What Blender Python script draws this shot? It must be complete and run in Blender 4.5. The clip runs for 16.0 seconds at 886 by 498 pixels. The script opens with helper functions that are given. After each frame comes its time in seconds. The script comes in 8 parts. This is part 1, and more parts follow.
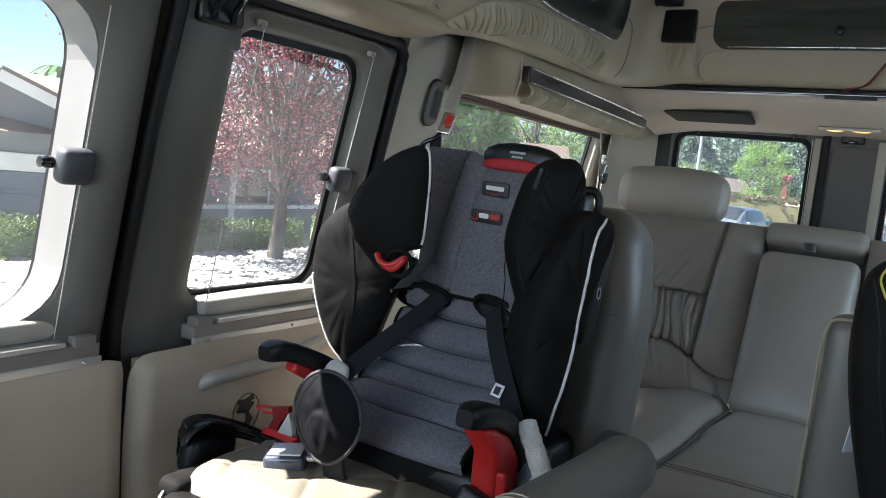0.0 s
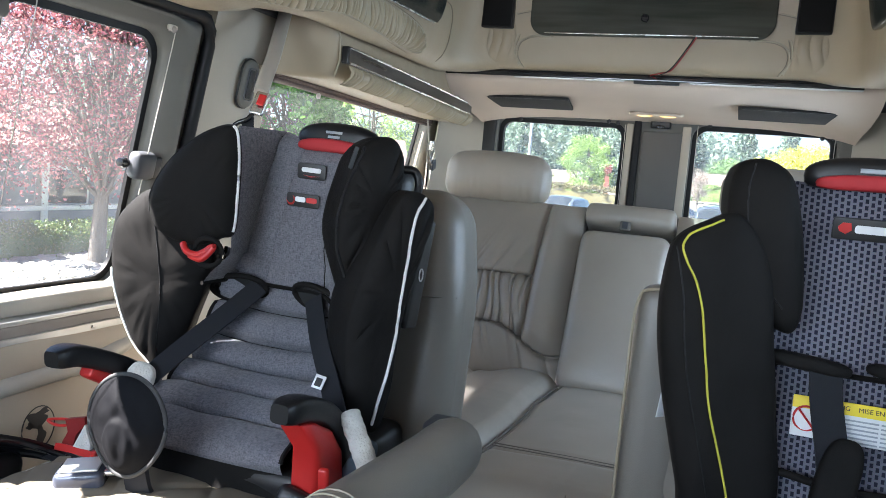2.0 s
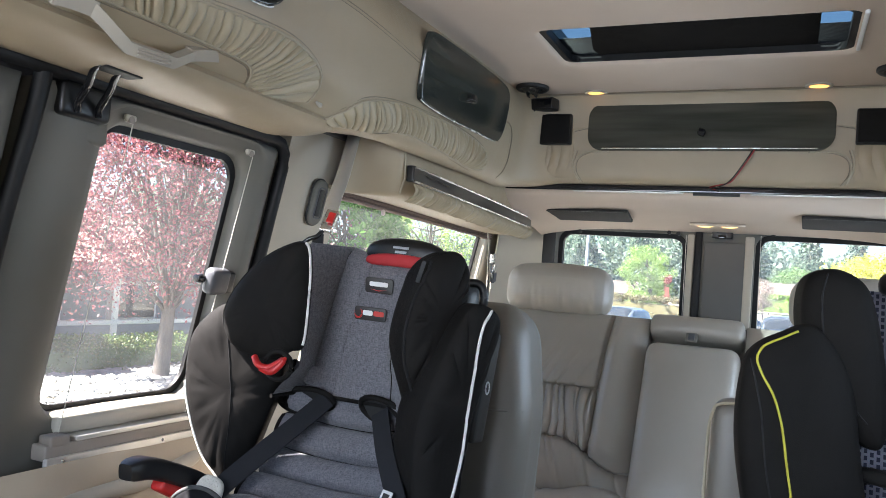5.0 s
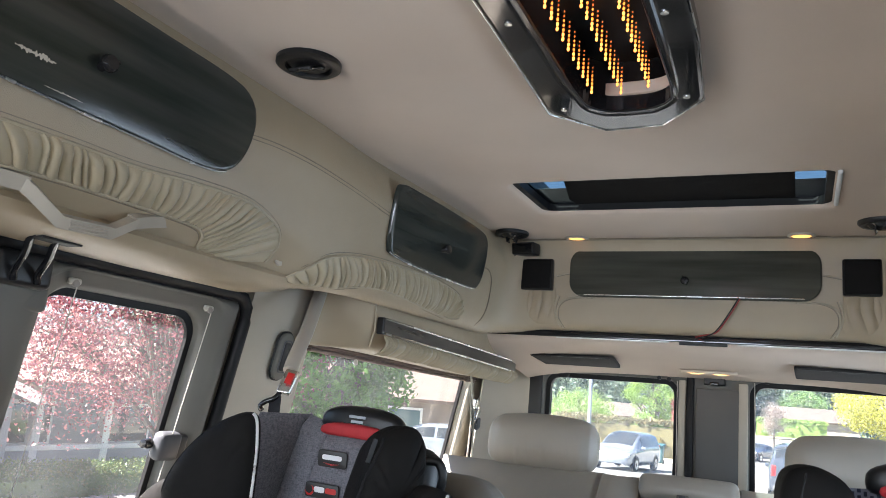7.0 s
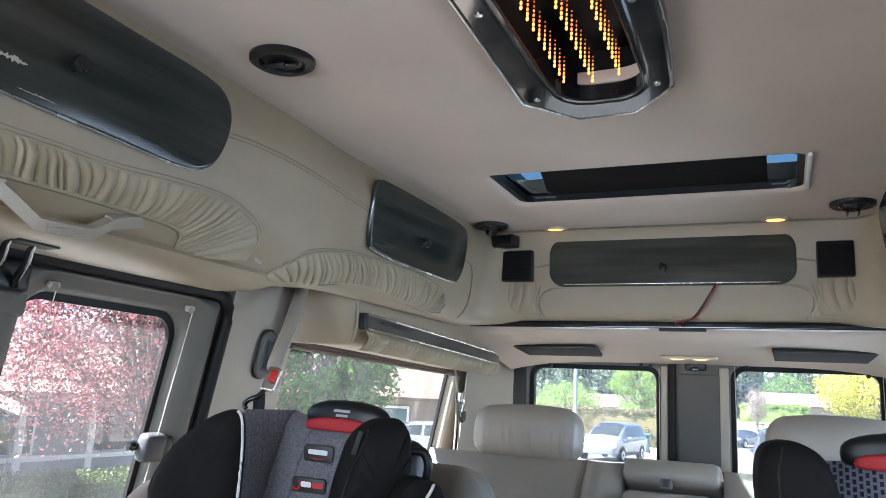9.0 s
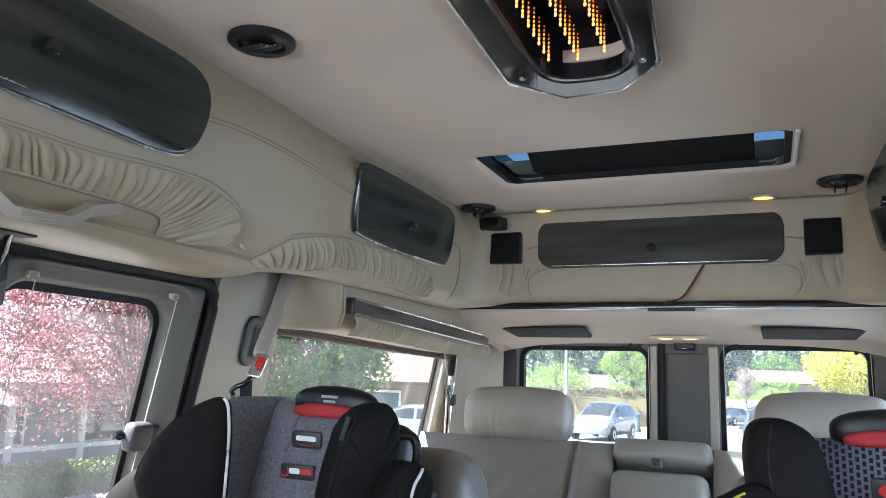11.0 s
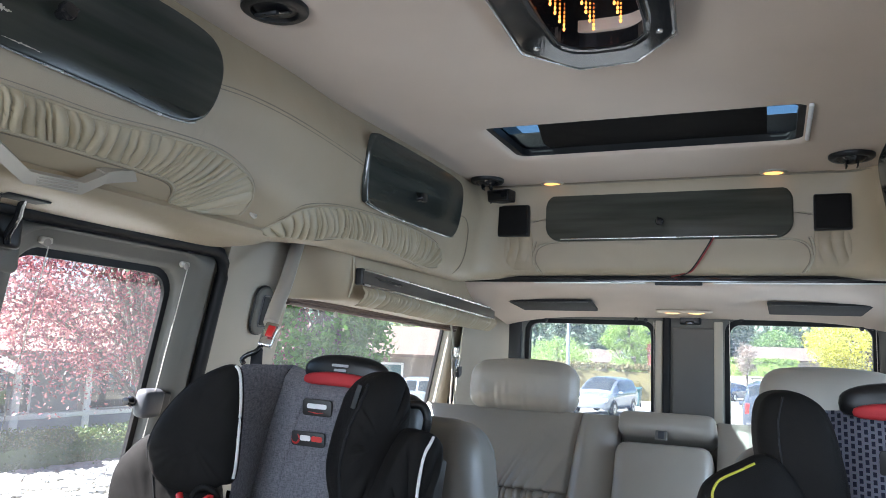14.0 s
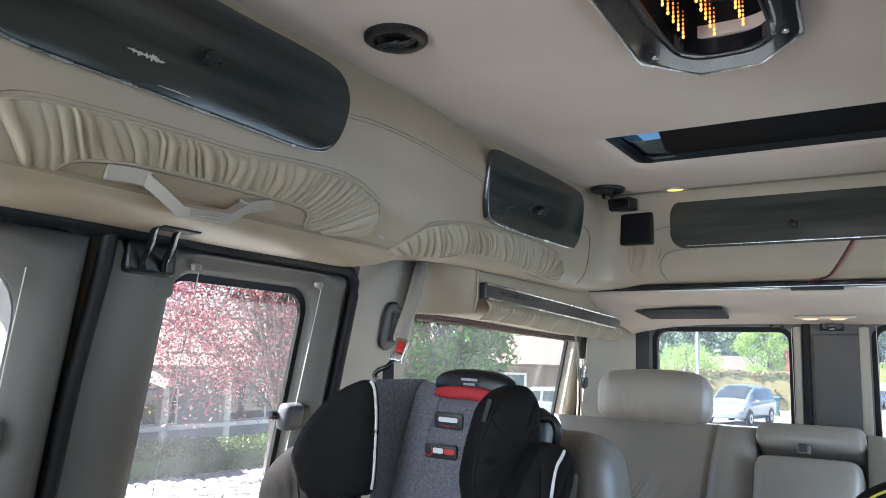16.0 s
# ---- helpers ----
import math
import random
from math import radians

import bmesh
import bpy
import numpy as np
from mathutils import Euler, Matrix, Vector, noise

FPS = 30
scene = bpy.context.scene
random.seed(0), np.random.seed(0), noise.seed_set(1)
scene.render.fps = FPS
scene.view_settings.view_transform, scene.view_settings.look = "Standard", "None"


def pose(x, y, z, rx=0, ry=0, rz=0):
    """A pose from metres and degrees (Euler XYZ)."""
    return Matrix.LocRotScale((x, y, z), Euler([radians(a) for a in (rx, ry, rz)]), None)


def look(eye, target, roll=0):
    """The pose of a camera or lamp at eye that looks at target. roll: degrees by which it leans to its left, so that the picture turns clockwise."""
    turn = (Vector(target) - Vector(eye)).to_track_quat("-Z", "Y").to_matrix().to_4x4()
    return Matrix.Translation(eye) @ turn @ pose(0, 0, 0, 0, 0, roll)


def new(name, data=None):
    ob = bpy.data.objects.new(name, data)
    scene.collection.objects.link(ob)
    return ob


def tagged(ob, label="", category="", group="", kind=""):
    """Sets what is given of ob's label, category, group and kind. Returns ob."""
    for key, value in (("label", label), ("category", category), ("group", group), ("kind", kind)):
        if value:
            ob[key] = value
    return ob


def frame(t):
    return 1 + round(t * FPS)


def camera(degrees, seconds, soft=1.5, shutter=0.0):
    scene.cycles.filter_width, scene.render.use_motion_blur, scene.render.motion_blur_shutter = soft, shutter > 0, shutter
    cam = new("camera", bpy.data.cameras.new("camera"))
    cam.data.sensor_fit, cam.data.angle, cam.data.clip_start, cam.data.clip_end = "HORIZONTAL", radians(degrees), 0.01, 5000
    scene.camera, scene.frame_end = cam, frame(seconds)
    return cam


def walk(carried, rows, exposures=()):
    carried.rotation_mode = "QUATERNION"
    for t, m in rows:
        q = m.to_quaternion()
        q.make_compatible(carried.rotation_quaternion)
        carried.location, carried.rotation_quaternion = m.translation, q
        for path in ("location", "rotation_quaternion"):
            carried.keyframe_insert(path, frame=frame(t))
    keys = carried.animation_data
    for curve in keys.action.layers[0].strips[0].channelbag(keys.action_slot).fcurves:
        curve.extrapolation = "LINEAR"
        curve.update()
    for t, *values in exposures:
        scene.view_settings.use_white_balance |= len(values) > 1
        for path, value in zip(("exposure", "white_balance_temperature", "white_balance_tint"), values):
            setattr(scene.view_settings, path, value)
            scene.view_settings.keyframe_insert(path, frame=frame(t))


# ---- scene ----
cam = camera(59.9, 16.0, soft=0.9)
PATH = [
    (0, (0.266, -0.282, 1.015), (-0.769, 1.414, 0.788), 5.8),
    (0.5, (0.284, -0.22, 1.003), (-0.608, 1.557, 0.791), 5.5),
    (1, (0.279, -0.199, 0.993), (-0.419, 1.664, 0.789), 5.1),
    (1.5, (0.279, -0.202, 0.991), (-0.381, 1.674, 0.785), 5.0),
    (2, (0.278, -0.207, 0.991), (-0.389, 1.667, 0.789), 5.0),
    (2.5, (0.276, -0.208, 0.988), (-0.404, 1.667, 0.844), 4.7),
    (3, (0.276, -0.21, 0.988), (-0.404, 1.671, 0.972), 4.6),
    (3.2, (0.276, -0.215, 0.985), (-0.416, 1.661, 0.99), 4.5),
    (5.3, (0.27, -0.231, 0.996), (-0.577, 1.577, 1.111), 4.5),
    (5.5, (0.286, -0.216, 1.016), (-0.57, 1.58, 1.218), 4.9),
    (6, (0.292, -0.163, 1.053), (-0.568, 1.623, 1.316), 5.2),
    (6.5, (0.307, -0.147, 1.093), (-0.55, 1.624, 1.45), 5.1),
    (7, (0.312, -0.141, 1.095), (-0.533, 1.631, 1.474), 4.9),
    (7.5, (0.323, -0.152, 1.087), (-0.512, 1.625, 1.467), 4.4),
    (8, (0.32, -0.148, 1.082), (-0.502, 1.636, 1.46), 3.9),
    (8.5, (0.321, -0.149, 1.085), (-0.491, 1.639, 1.465), 3.3),
    (9, (0.321, -0.147, 1.083), (-0.481, 1.646, 1.459), 2.9),
    (11.5, (0.32, -0.128, 1.084), (-0.455, 1.687, 1.408), 1.7),
    (12, (0.316, -0.131, 1.08), (-0.452, 1.689, 1.392), 1.7),
    (12.5, (0.31, -0.139, 1.077), (-0.454, 1.684, 1.379), 1.8),
    (13, (0.309, -0.143, 1.078), (-0.457, 1.682, 1.367), 2.0),
    (13.5, (0.307, -0.134, 1.075), (-0.466, 1.689, 1.355), 2.3),
    (14, (0.307, -0.136, 1.078), (-0.481, 1.683, 1.346), 2.5),
    (14.5, (0.314, -0.152, 1.083), (-0.562, 1.627, 1.344), 1.9),
    (15, (0.315, -0.173, 1.088), (-0.748, 1.5, 1.356), 1.8),
    (15.5, (0.316, -0.179, 1.092), (-0.817, 1.446, 1.369), 1.4),
    (16, (0.31, -0.164, 1.085), (-0.749, 1.509, 1.367), 1.7),
]
walk(cam, [(t, look(eye, target, roll)) for t, eye, target, roll in PATH],
     [(0, 2.50, 6050, 11), (0.5, 3.2, 6100, 12), (1, 3.42, 6120, 13), (1.5, 3.48, 6120, 13), (3, 3.48, 6120, 14), (5.5, 3.38, 6350, 16), (7, 3.30, 6350, 16), (9, 3.30, 5950, 15), (16, 3.30, 5950, 14)])

# ---- world, sun and exposure ----
SUN_EL, SUN_TO = radians(49), Vector((-0.808, -0.589, 0)).normalized()
world = bpy.data.worlds.new("sky")
scene.world = world
world.use_nodes = True
wn = world.node_tree.nodes
sky = wn.new("ShaderNodeTexSky")
sky.sky_type, sky.sun_disc = "NISHITA", False
sky.air_density, sky.dust_density, sky.ozone_density = 0.9, 0.2, 2.5
sky.sun_elevation, sky.sun_rotation = SUN_EL, math.atan2(SUN_TO.x, SUN_TO.y)
wn["Background"].inputs[1].default_value = 0.034
world.node_tree.links.new(sky.outputs[0], wn["Background"].inputs[0])
sun_data = bpy.data.lights.new("sun", "SUN")
sun_data.energy, sun_data.angle, sun_data.color = 5.0, radians(0.53), (1.0, 0.95, 0.87)
sun = new("sun", sun_data)
sun_dir = Vector((SUN_TO.x * math.cos(SUN_EL), SUN_TO.y * math.cos(SUN_EL), math.sin(SUN_EL)))
sun.matrix_world = look(sun_dir * 40, (0, 0, 0))


def opening_light(name, eye, target, w, h, power, spread=180, colour=(0.86, 0.93, 1.0)):
    """An added area lamp that stands in for sky light entering the van."""
    d = bpy.data.lights.new(name, "AREA")
    d.shape, d.size, d.size_y, d.energy, d.color, d.spread = "RECTANGLE", w, h, power, colour, radians(spread)
    ob = new(name, d)
    ob.matrix_world = look(eye, target)
    return ob


opening_light("windscreen_daylight", (-0.30, -1.36, 1.14), (0.1, 1.6, 0.75), 0.85, 0.42, 1.05, 120, (0.72, 0.87, 1.0))
# Added fill lamp: the cab panel behind it is closed, without a window.
opening_light("passenger_cab_fill", (-0.88, -0.75, 1.0), (0.45, 1.2, 1.10), 0.8, 0.42, 1.2, 150)
opening_light("driver_window_daylight", (0.86, -0.75, 1.0), (0.40, 1.5, 1.60), 0.8, 0.42, 0.12, 85)
opening_light("driver_middle_window_daylight", (0.86, 0.78, 1.0), (-0.9, 0.75, 0.55), 0.85, 0.40, 0.30, 120, (0.66, 0.84, 1.0))
opening_light("driver_rear_window_daylight", (0.86, 2.15, 1.0), (-0.3, 1.9, 0.75), 1.05, 0.40, 0.80, 130, (0.66, 0.84, 1.0))

# ---- materials ----


def nodes_of(name):
    m = bpy.data.materials.new(name)
    m.use_nodes = True
    nt = m.node_tree
    return m, nt, nt.nodes, nt.links, nt.nodes["Principled BSDF"]


def surface(name, c1, c2, scale=6.0, rough=0.5, bump=0.15, bscale=400.0, metal=0.0, dist=0.002, coat=0.0, rvar=0.12, grain="noise", spec=0.5, stretch=(1, 1, 1), wrinkle=None):
    """A surface with two-scale variation: broad wear in colour, fine grain in relief and gloss."""
    m, nt, n, l, b = nodes_of(name)
    tc = n.new("ShaderNodeTexCoord")
    mp = n.new("ShaderNodeMapping")
    mp.inputs["Scale"].default_value = stretch
    l.new(tc.outputs["Object"], mp.inputs[0])
    broad = n.new("ShaderNodeTexNoise")
    broad.inputs["Scale"].default_value, broad.inputs["Detail"].default_value = scale, 5
    l.new(mp.outputs[0], broad.inputs["Vector"])
    mix = n.new("ShaderNodeMix")
    mix.data_type = "RGBA"
    mix.inputs[6].default_value, mix.inputs[7].default_value = (*c1, 1), (*c2, 1)
    ramp = n.new("ShaderNodeMapRange")
    ramp.inputs[1].default_value, ramp.inputs[2].default_value = 0.3, 0.7
    l.new(broad.outputs[0], ramp.inputs[0])
    l.new(ramp.outputs[0], mix.inputs[0])
    l.new(mix.outputs[2], b.inputs["Base Color"])
    if grain == "cells":
        fine = n.new("ShaderNodeTexVoronoi")
        fine.feature = "F1"
    else:
        fine = n.new("ShaderNodeTexNoise")
        fine.inputs["Detail"].default_value = 4
    fine.inputs["Scale"].default_value = bscale
    l.new(mp.outputs[0], fine.inputs["Vector"])
    bp = n.new("ShaderNodeBump")
    bp.inputs["Strength"].default_value, bp.inputs["Distance"].default_value = bump, dist
    l.new(fine.outputs[0], bp.inputs["Height"])
    if wrinkle:
        wv = n.new("ShaderNodeTexNoise")
        wv.inputs["Scale"].default_value, wv.inputs["Detail"].default_value, wv.inputs["Distortion"].default_value = wrinkle[0], 3, 1.2
        l.new(mp.outputs[0], wv.inputs["Vector"])
        b2 = n.new("ShaderNodeBump")
        b2.inputs["Strength"].default_value, b2.inputs["Distance"].default_value = wrinkle[2], wrinkle[1]
        l.new(wv.outputs[0], b2.inputs["Height"])
        l.new(b2.outputs[0], bp.inputs["Normal"])
    l.new(bp.outputs[0], b.inputs["Normal"])
    rr = n.new("ShaderNodeMapRange")
    rr.inputs[3].default_value, rr.inputs[4].default_value = max(0.02, rough - rvar), min(1, rough + rvar)
    l.new(broad.outputs[0], rr.inputs[0])
    l.new(rr.outputs[0], b.inputs["Roughness"])
    b.inputs["Metallic"].default_value, b.inputs["Coat Weight"].default_value = metal, coat
    b.inputs["Specular IOR Level"].default_value = spec
    return m


def weave(name, c1, c2, scale=500.0, rough=0.9):
    """Melange cloth: crossed stretched noises in colour and relief."""
    m, nt, n, l, b = nodes_of(name)
    tc = n.new("ShaderNodeTexCoord")
    outs = []
    for st in ((scale, scale * 0.16, scale * 0.16), (scale * 0.16, scale * 0.2, scale)):
        mp = n.new("ShaderNodeMapping")
        mp.inputs["Scale"].default_value = st
        l.new(tc.outputs["Object"], mp.inputs[0])
        t = n.new("ShaderNodeTexNoise")
        t.inputs["Scale"].default_value, t.inputs["Detail"].default_value = 1.0, 3
        l.new(mp.outputs[0], t.inputs["Vector"])
        outs.append(t.outputs[0])
    add = n.new("ShaderNodeMath")
    add.operation = "ADD"
    l.new(outs[0], add.inputs[0]), l.new(outs[1], add.inputs[1])
    rg = n.new("ShaderNodeMapRange")
    rg.inputs[1].default_value, rg.inputs[2].default_value = 0.75, 1.25
    l.new(add.outputs[0], rg.inputs[0])
    mix = n.new("ShaderNodeMix")
    mix.data_type = "RGBA"
    mix.inputs[6].default_value, mix.inputs[7].default_value = (*c1, 1), (*c2, 1)
    l.new(rg.outputs[0], mix.inputs[0])
    l.new(mix.outputs[2], b.inputs["Base Color"])
    bp = n.new("ShaderNodeBump")
    bp.inputs["Strength"].default_value, bp.inputs["Distance"].default_value = 0.4, 0.002
    l.new(add.outputs[0], bp.inputs["Height"])
    l.new(bp.outputs[0], b.inputs["Normal"])
    b.inputs["Roughness"].default_value = rough
    b.inputs["Sheen Weight"].default_value = 0.15
    return m


def dashes(name, ground, mark):
    """Woven cover with staggered small oblong marks."""
    m, nt, n, l, b = nodes_of(name)
    tc = n.new("ShaderNodeTexCoord")
    sx = n.new("ShaderNodeSeparateXYZ")
    l.new(tc.outputs["Object"], sx.inputs[0])
    cx = n.new("ShaderNodeCombineXYZ")
    l.new(sx.outputs[2], cx.inputs[0]), l.new(sx.outputs[0], cx.inputs[1])
    br = n.new("ShaderNodeTexBrick")
    br.inputs["Color1"].default_value, br.inputs["Color2"].default_value = (*mark, 1), (*[c * 1.6 for c in mark], 1)
    br.inputs["Mortar"].default_value = (*ground, 1)
    br.inputs["Scale"].default_value = 1.0
    br.inputs["Brick Width"].default_value, br.inputs["Row Height"].default_value = 0.0100, 0.0082
    br.inputs["Mortar Size"].default_value, br.inputs["Mortar Smooth"].default_value = 0.0019, 0.1
    br.offset = 0.5
    l.new(cx.outputs[0], br.inputs["Vector"])
    nz = n.new("ShaderNodeTexNoise")
    nz.inputs["Scale"].default_value = 900
    l.new(tc.outputs["Object"], nz.inputs["Vector"])
    mm = n.new("ShaderNodeMix")
    mm.data_type, mm.blend_type = "RGBA", "MULTIPLY"
    mm.inputs[0].default_value = 0.6
    l.new(br.outputs[0], mm.inputs[6]), l.new(nz.outputs[1], mm.inputs[7])
    l.new(mm.outputs[2], b.inputs["Base Color"])
    bp = n.new("ShaderNodeBump")
    bp.inputs["Strength"].default_value, bp.inputs["Distance"].default_value = 0.4, 0.001
    l.new(nz.outputs[0], bp.inputs["Height"])
    l.new(bp.outputs[0], b.inputs["Normal"])
    b.inputs["Roughness"].default_value = 0.9
    return m


def glow(name, colour, strength):
    m, nt, n, l, b = nodes_of(name)
    b.inputs["Base Color"].default_value = (*colour, 1)
    b.inputs["Emission Color"].default_value = (*colour, 1)
    b.inputs["Emission Strength"].default_value = strength
    return m


def pane_glass(name, tint, gloss=0.06, edge=0.6, veil=0.0):
    """A thin pane: clear with its tint, a gloss that grows towards the edge of sight, and a pale film that puts veiling
    haze and glare over the view.
    """
    m, nt, n, l, b = nodes_of(name)
    n.remove(b)
    tr, gl, mx, fr = n.new("ShaderNodeBsdfTransparent"), n.new("ShaderNodeBsdfGlossy"), n.new("ShaderNodeMixShader"), n.new("ShaderNodeLayerWeight")
    tr.inputs[0].default_value = (*tint, 1)
    gl.inputs["Roughness"].default_value = 0.02
    pw, sc = n.new("ShaderNodeMath"), n.new("ShaderNodeMath")
    pw.operation, sc.operation = "POWER", "MULTIPLY_ADD"
    pw.inputs[1].default_value, sc.inputs[1].default_value, sc.inputs[2].default_value = 5.0, edge, gloss * 0.5
    l.new(fr.outputs["Facing"], pw.inputs[0]), l.new(pw.outputs[0], sc.inputs[0])
    l.new(sc.outputs[0], mx.inputs[0]), l.new(tr.outputs[0], mx.inputs[1]), l.new(gl.outputs[0], mx.inputs[2])
    film, fm, nz, tc, rg = n.new("ShaderNodeBsdfTranslucent"), n.new("ShaderNodeMixShader"), n.new("ShaderNodeTexNoise"), n.new("ShaderNodeTexCoord"), n.new("ShaderNodeMapRange")
    film.inputs[0].default_value = (0.85, 0.88, 0.92, 1)
    nz.inputs["Scale"].default_value, nz.inputs["Detail"].default_value = 7, 6
    rg.inputs[1].default_value, rg.inputs[2].default_value, rg.inputs[3].default_value, rg.inputs[4].default_value = 0.3, 0.7, veil * 0.6, veil * 1.4
    l.new(tc.outputs["Object"], nz.inputs["Vector"]), l.new(nz.outputs[0], rg.inputs[0]), l.new(rg.outputs[0], fm.inputs[0])
    l.new(mx.outputs[0], fm.inputs[1]), l.new(film.outputs[0], fm.inputs[2])
    l.new(fm.outputs[0] if veil else mx.outputs[0], n["Material Output"].inputs[0])
    return m


def foliage(name, c1, c2, c3, trans=0.35):
    m, nt, n, l, b = nodes_of(name)
    geo = n.new("ShaderNodeNewGeometry")
    cr = n.new("ShaderNodeValToRGB")
    cr.color_ramp.elements[0].color, cr.color_ramp.elements[1].color = (*c1, 1), (*c3, 1)
    e = cr.color_ramp.elements.new(0.5)
    e.color = (*c2, 1)
    l.new(geo.outputs["Random Per Island"], cr.inputs[0])
    l.new(cr.outputs[0], b.inputs["Base Color"])
    b.inputs["Roughness"].default_value = 0.5
    tl, mx = n.new("ShaderNodeBsdfTranslucent"), n.new("ShaderNodeMixShader")
    l.new(cr.outputs[0], tl.inputs[0])
    mx.inputs[0].default_value = trans
    l.new(b.outputs[0], mx.inputs[1]), l.new(tl.outputs[0], mx.inputs[2])
    l.new(mx.outputs[0], n["Material Output"].inputs[0])
    return m


LEATHER = surface("beige_leather", (0.325, 0.265, 0.180), (0.370, 0.306, 0.212), 4, 0.42, 0.25, 700, grain="cells", dist=0.001, wrinkle=(5, 0.02, 0.25))
PLEAT = surface("pleated_leather", (0.345, 0.296, 0.200), (0.395, 0.342, 0.238), 8, 0.40, 0.25, 700, grain="cells", dist=0.001, wrinkle=(22, 0.006, 0.25))
PIPING = surface("beige_piping", (0.345, 0.30, 0.215), (0.39, 0.34, 0.25), 20, 0.5, 0.2, 900)
HEADLINER = surface("headliner_cloth", (0.58, 0.482, 0.396), (0.64, 0.538, 0.446), 3, 0.95, 0.5, 900, dist=0.001, spec=0.2)
# Door trim colour made paler here for the sun on the reveal.
SUNLITREVEAL = surface("sunlit_trim_reveal", (0.175, 0.169, 0.162), (0.205, 0.198, 0.19), 5, 0.5, 0.2, 900, dist=0.0006)
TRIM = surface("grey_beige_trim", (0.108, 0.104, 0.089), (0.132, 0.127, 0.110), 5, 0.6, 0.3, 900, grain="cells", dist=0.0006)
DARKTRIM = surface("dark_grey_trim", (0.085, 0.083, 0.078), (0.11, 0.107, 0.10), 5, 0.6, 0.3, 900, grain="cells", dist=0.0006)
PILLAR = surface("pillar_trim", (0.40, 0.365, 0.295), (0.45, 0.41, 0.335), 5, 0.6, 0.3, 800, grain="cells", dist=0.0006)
QUILT = surface("tan_quilting", (0.165, 0.140, 0.102), (0.20, 0.172, 0.13), 7, 0.7, 0.4, 600, dist=0.001)
DOORVINYL = surface("tan_door_vinyl", (0.44, 0.375, 0.285), (0.50, 0.43, 0.335), 5, 0.55, 0.3, 700, grain="cells", dist=0.001)
SEAT = surface("taupe_seat_leather", (0.32, 0.290, 0.248), (0.365, 0.333, 0.288), 4, 0.32, 0.22, 600, grain="cells", dist=0.001, rvar=0.06, wrinkle=(6, 0.010, 0.22))
# The seat leather at about half its tone, for shade on the chairs.
SHADEDSEAT = surface("shaded_seat_leather", (0.165, 0.150, 0.128), (0.195, 0.179, 0.155), 4, 0.38, 0.22, 600, grain="cells", dist=0.001, rvar=0.06, wrinkle=(6, 0.010, 0.22))
POUCH = surface("black_pouch_cloth", (0.005, 0.005, 0.0058), (0.010, 0.010, 0.0115), 12, 0.65, 0.4, 500, dist=0.0005, spec=0.05, wrinkle=(10, 0.006, 0.2))
SEATDARK = surface("seat_piping", (0.12, 0.11, 0.095), (0.16, 0.145, 0.125), 8, 0.5, 0.2, 700)
RUBBER = surface("black_rubber", (0.0045, 0.0045, 0.005), (0.008, 0.008, 0.0085), 9, 0.55, 0.15, 500, spec=0.3)
BLACKPL = surface("black_plastic", (0.006, 0.006, 0.0065), (0.011, 0.011, 0.0115), 9, 0.38, 0.15, 900, spec=0.4)
GREYPL = surface("grey_plastic", (0.052, 0.054, 0.062), (0.072, 0.074, 0.082), 9, 0.5, 0.15, 900)
HANDLEPL = surface("grey_beige_handle", (0.335, 0.305, 0.25), (0.375, 0.342, 0.285), 8, 0.45, 0.12, 900)
BEIGEPL = surface("beige_plastic", (0.42, 0.39, 0.33), (0.47, 0.44, 0.375), 8, 0.42, 0.12, 900)
CARPET = surface("taupe_carpet", (0.16, 0.145, 0.12), (0.22, 0.20, 0.165), 14, 0.97, 1.0, 500, dist=0.004, spec=0.1)
# Lighter stretched bands in the colour imitate reflections on the cabinet doors.
SMOKED = surface("smoked_acrylic_reflection_bands", (0.013, 0.017, 0.015), (0.050, 0.055, 0.048), 5, 0.11, 0.03, 300, rvar=0.06, stretch=(3, 0.35, 6))
SMOKEDREAR = surface("smoked_rear_acrylic", (0.032, 0.034, 0.027), (0.060, 0.062, 0.050), 6, 0.10, 0.05, 500, rvar=0.07, stretch=(0.5, 3, 6))
BLACKGLOSS = surface("gloss_black", (0.008, 0.008, 0.009), (0.014, 0.014, 0.015), 6, 0.12, 0.02, 300, coat=0.2, rvar=0.06, spec=0.4)
CHROME = surface("brushed_metal", (0.62, 0.62, 0.62), (0.72, 0.72, 0.71), 12, 0.25, 0.06, 400, metal=1.0)
FLAPGREY = surface("matt_dark_grey", (0.040, 0.038, 0.036), (0.054, 0.051, 0.048), 9, 0.85, 0.2, 600, spec=0.2)
STITCH = surface("brown_stitching", (0.185, 0.156, 0.112), (0.23, 0.195, 0.145), 40, 0.7, 0.3, 900)
SMOKEDBAR = surface("smoked_chrome", (0.08, 0.08, 0.078), (0.17, 0.17, 0.165), 8, 0.3, 0.05, 300, metal=0.8, stretch=(1, 0.3, 4))
DARKMIRROR = surface("dark_mirror", (0.03, 0.03, 0.031), (0.045, 0.045, 0.046), 3, 0.28, 0.01, 200, metal=1.0, rvar=0.02)
ALU = surface("satin_aluminium", (0.60, 0.59, 0.56), (0.70, 0.69, 0.66), 12, 0.42, 0.1, 500, metal=0.7)
TAUPE = surface("taupe_strip", (0.22, 0.19, 0.17), (0.27, 0.24, 0.21), 9, 0.5, 0.15, 400)
BROWN = surface("brown_blind", (0.13, 0.09, 0.075), (0.18, 0.13, 0.105), 10, 0.7, 0.4, 400, stretch=(1, 1, 8))
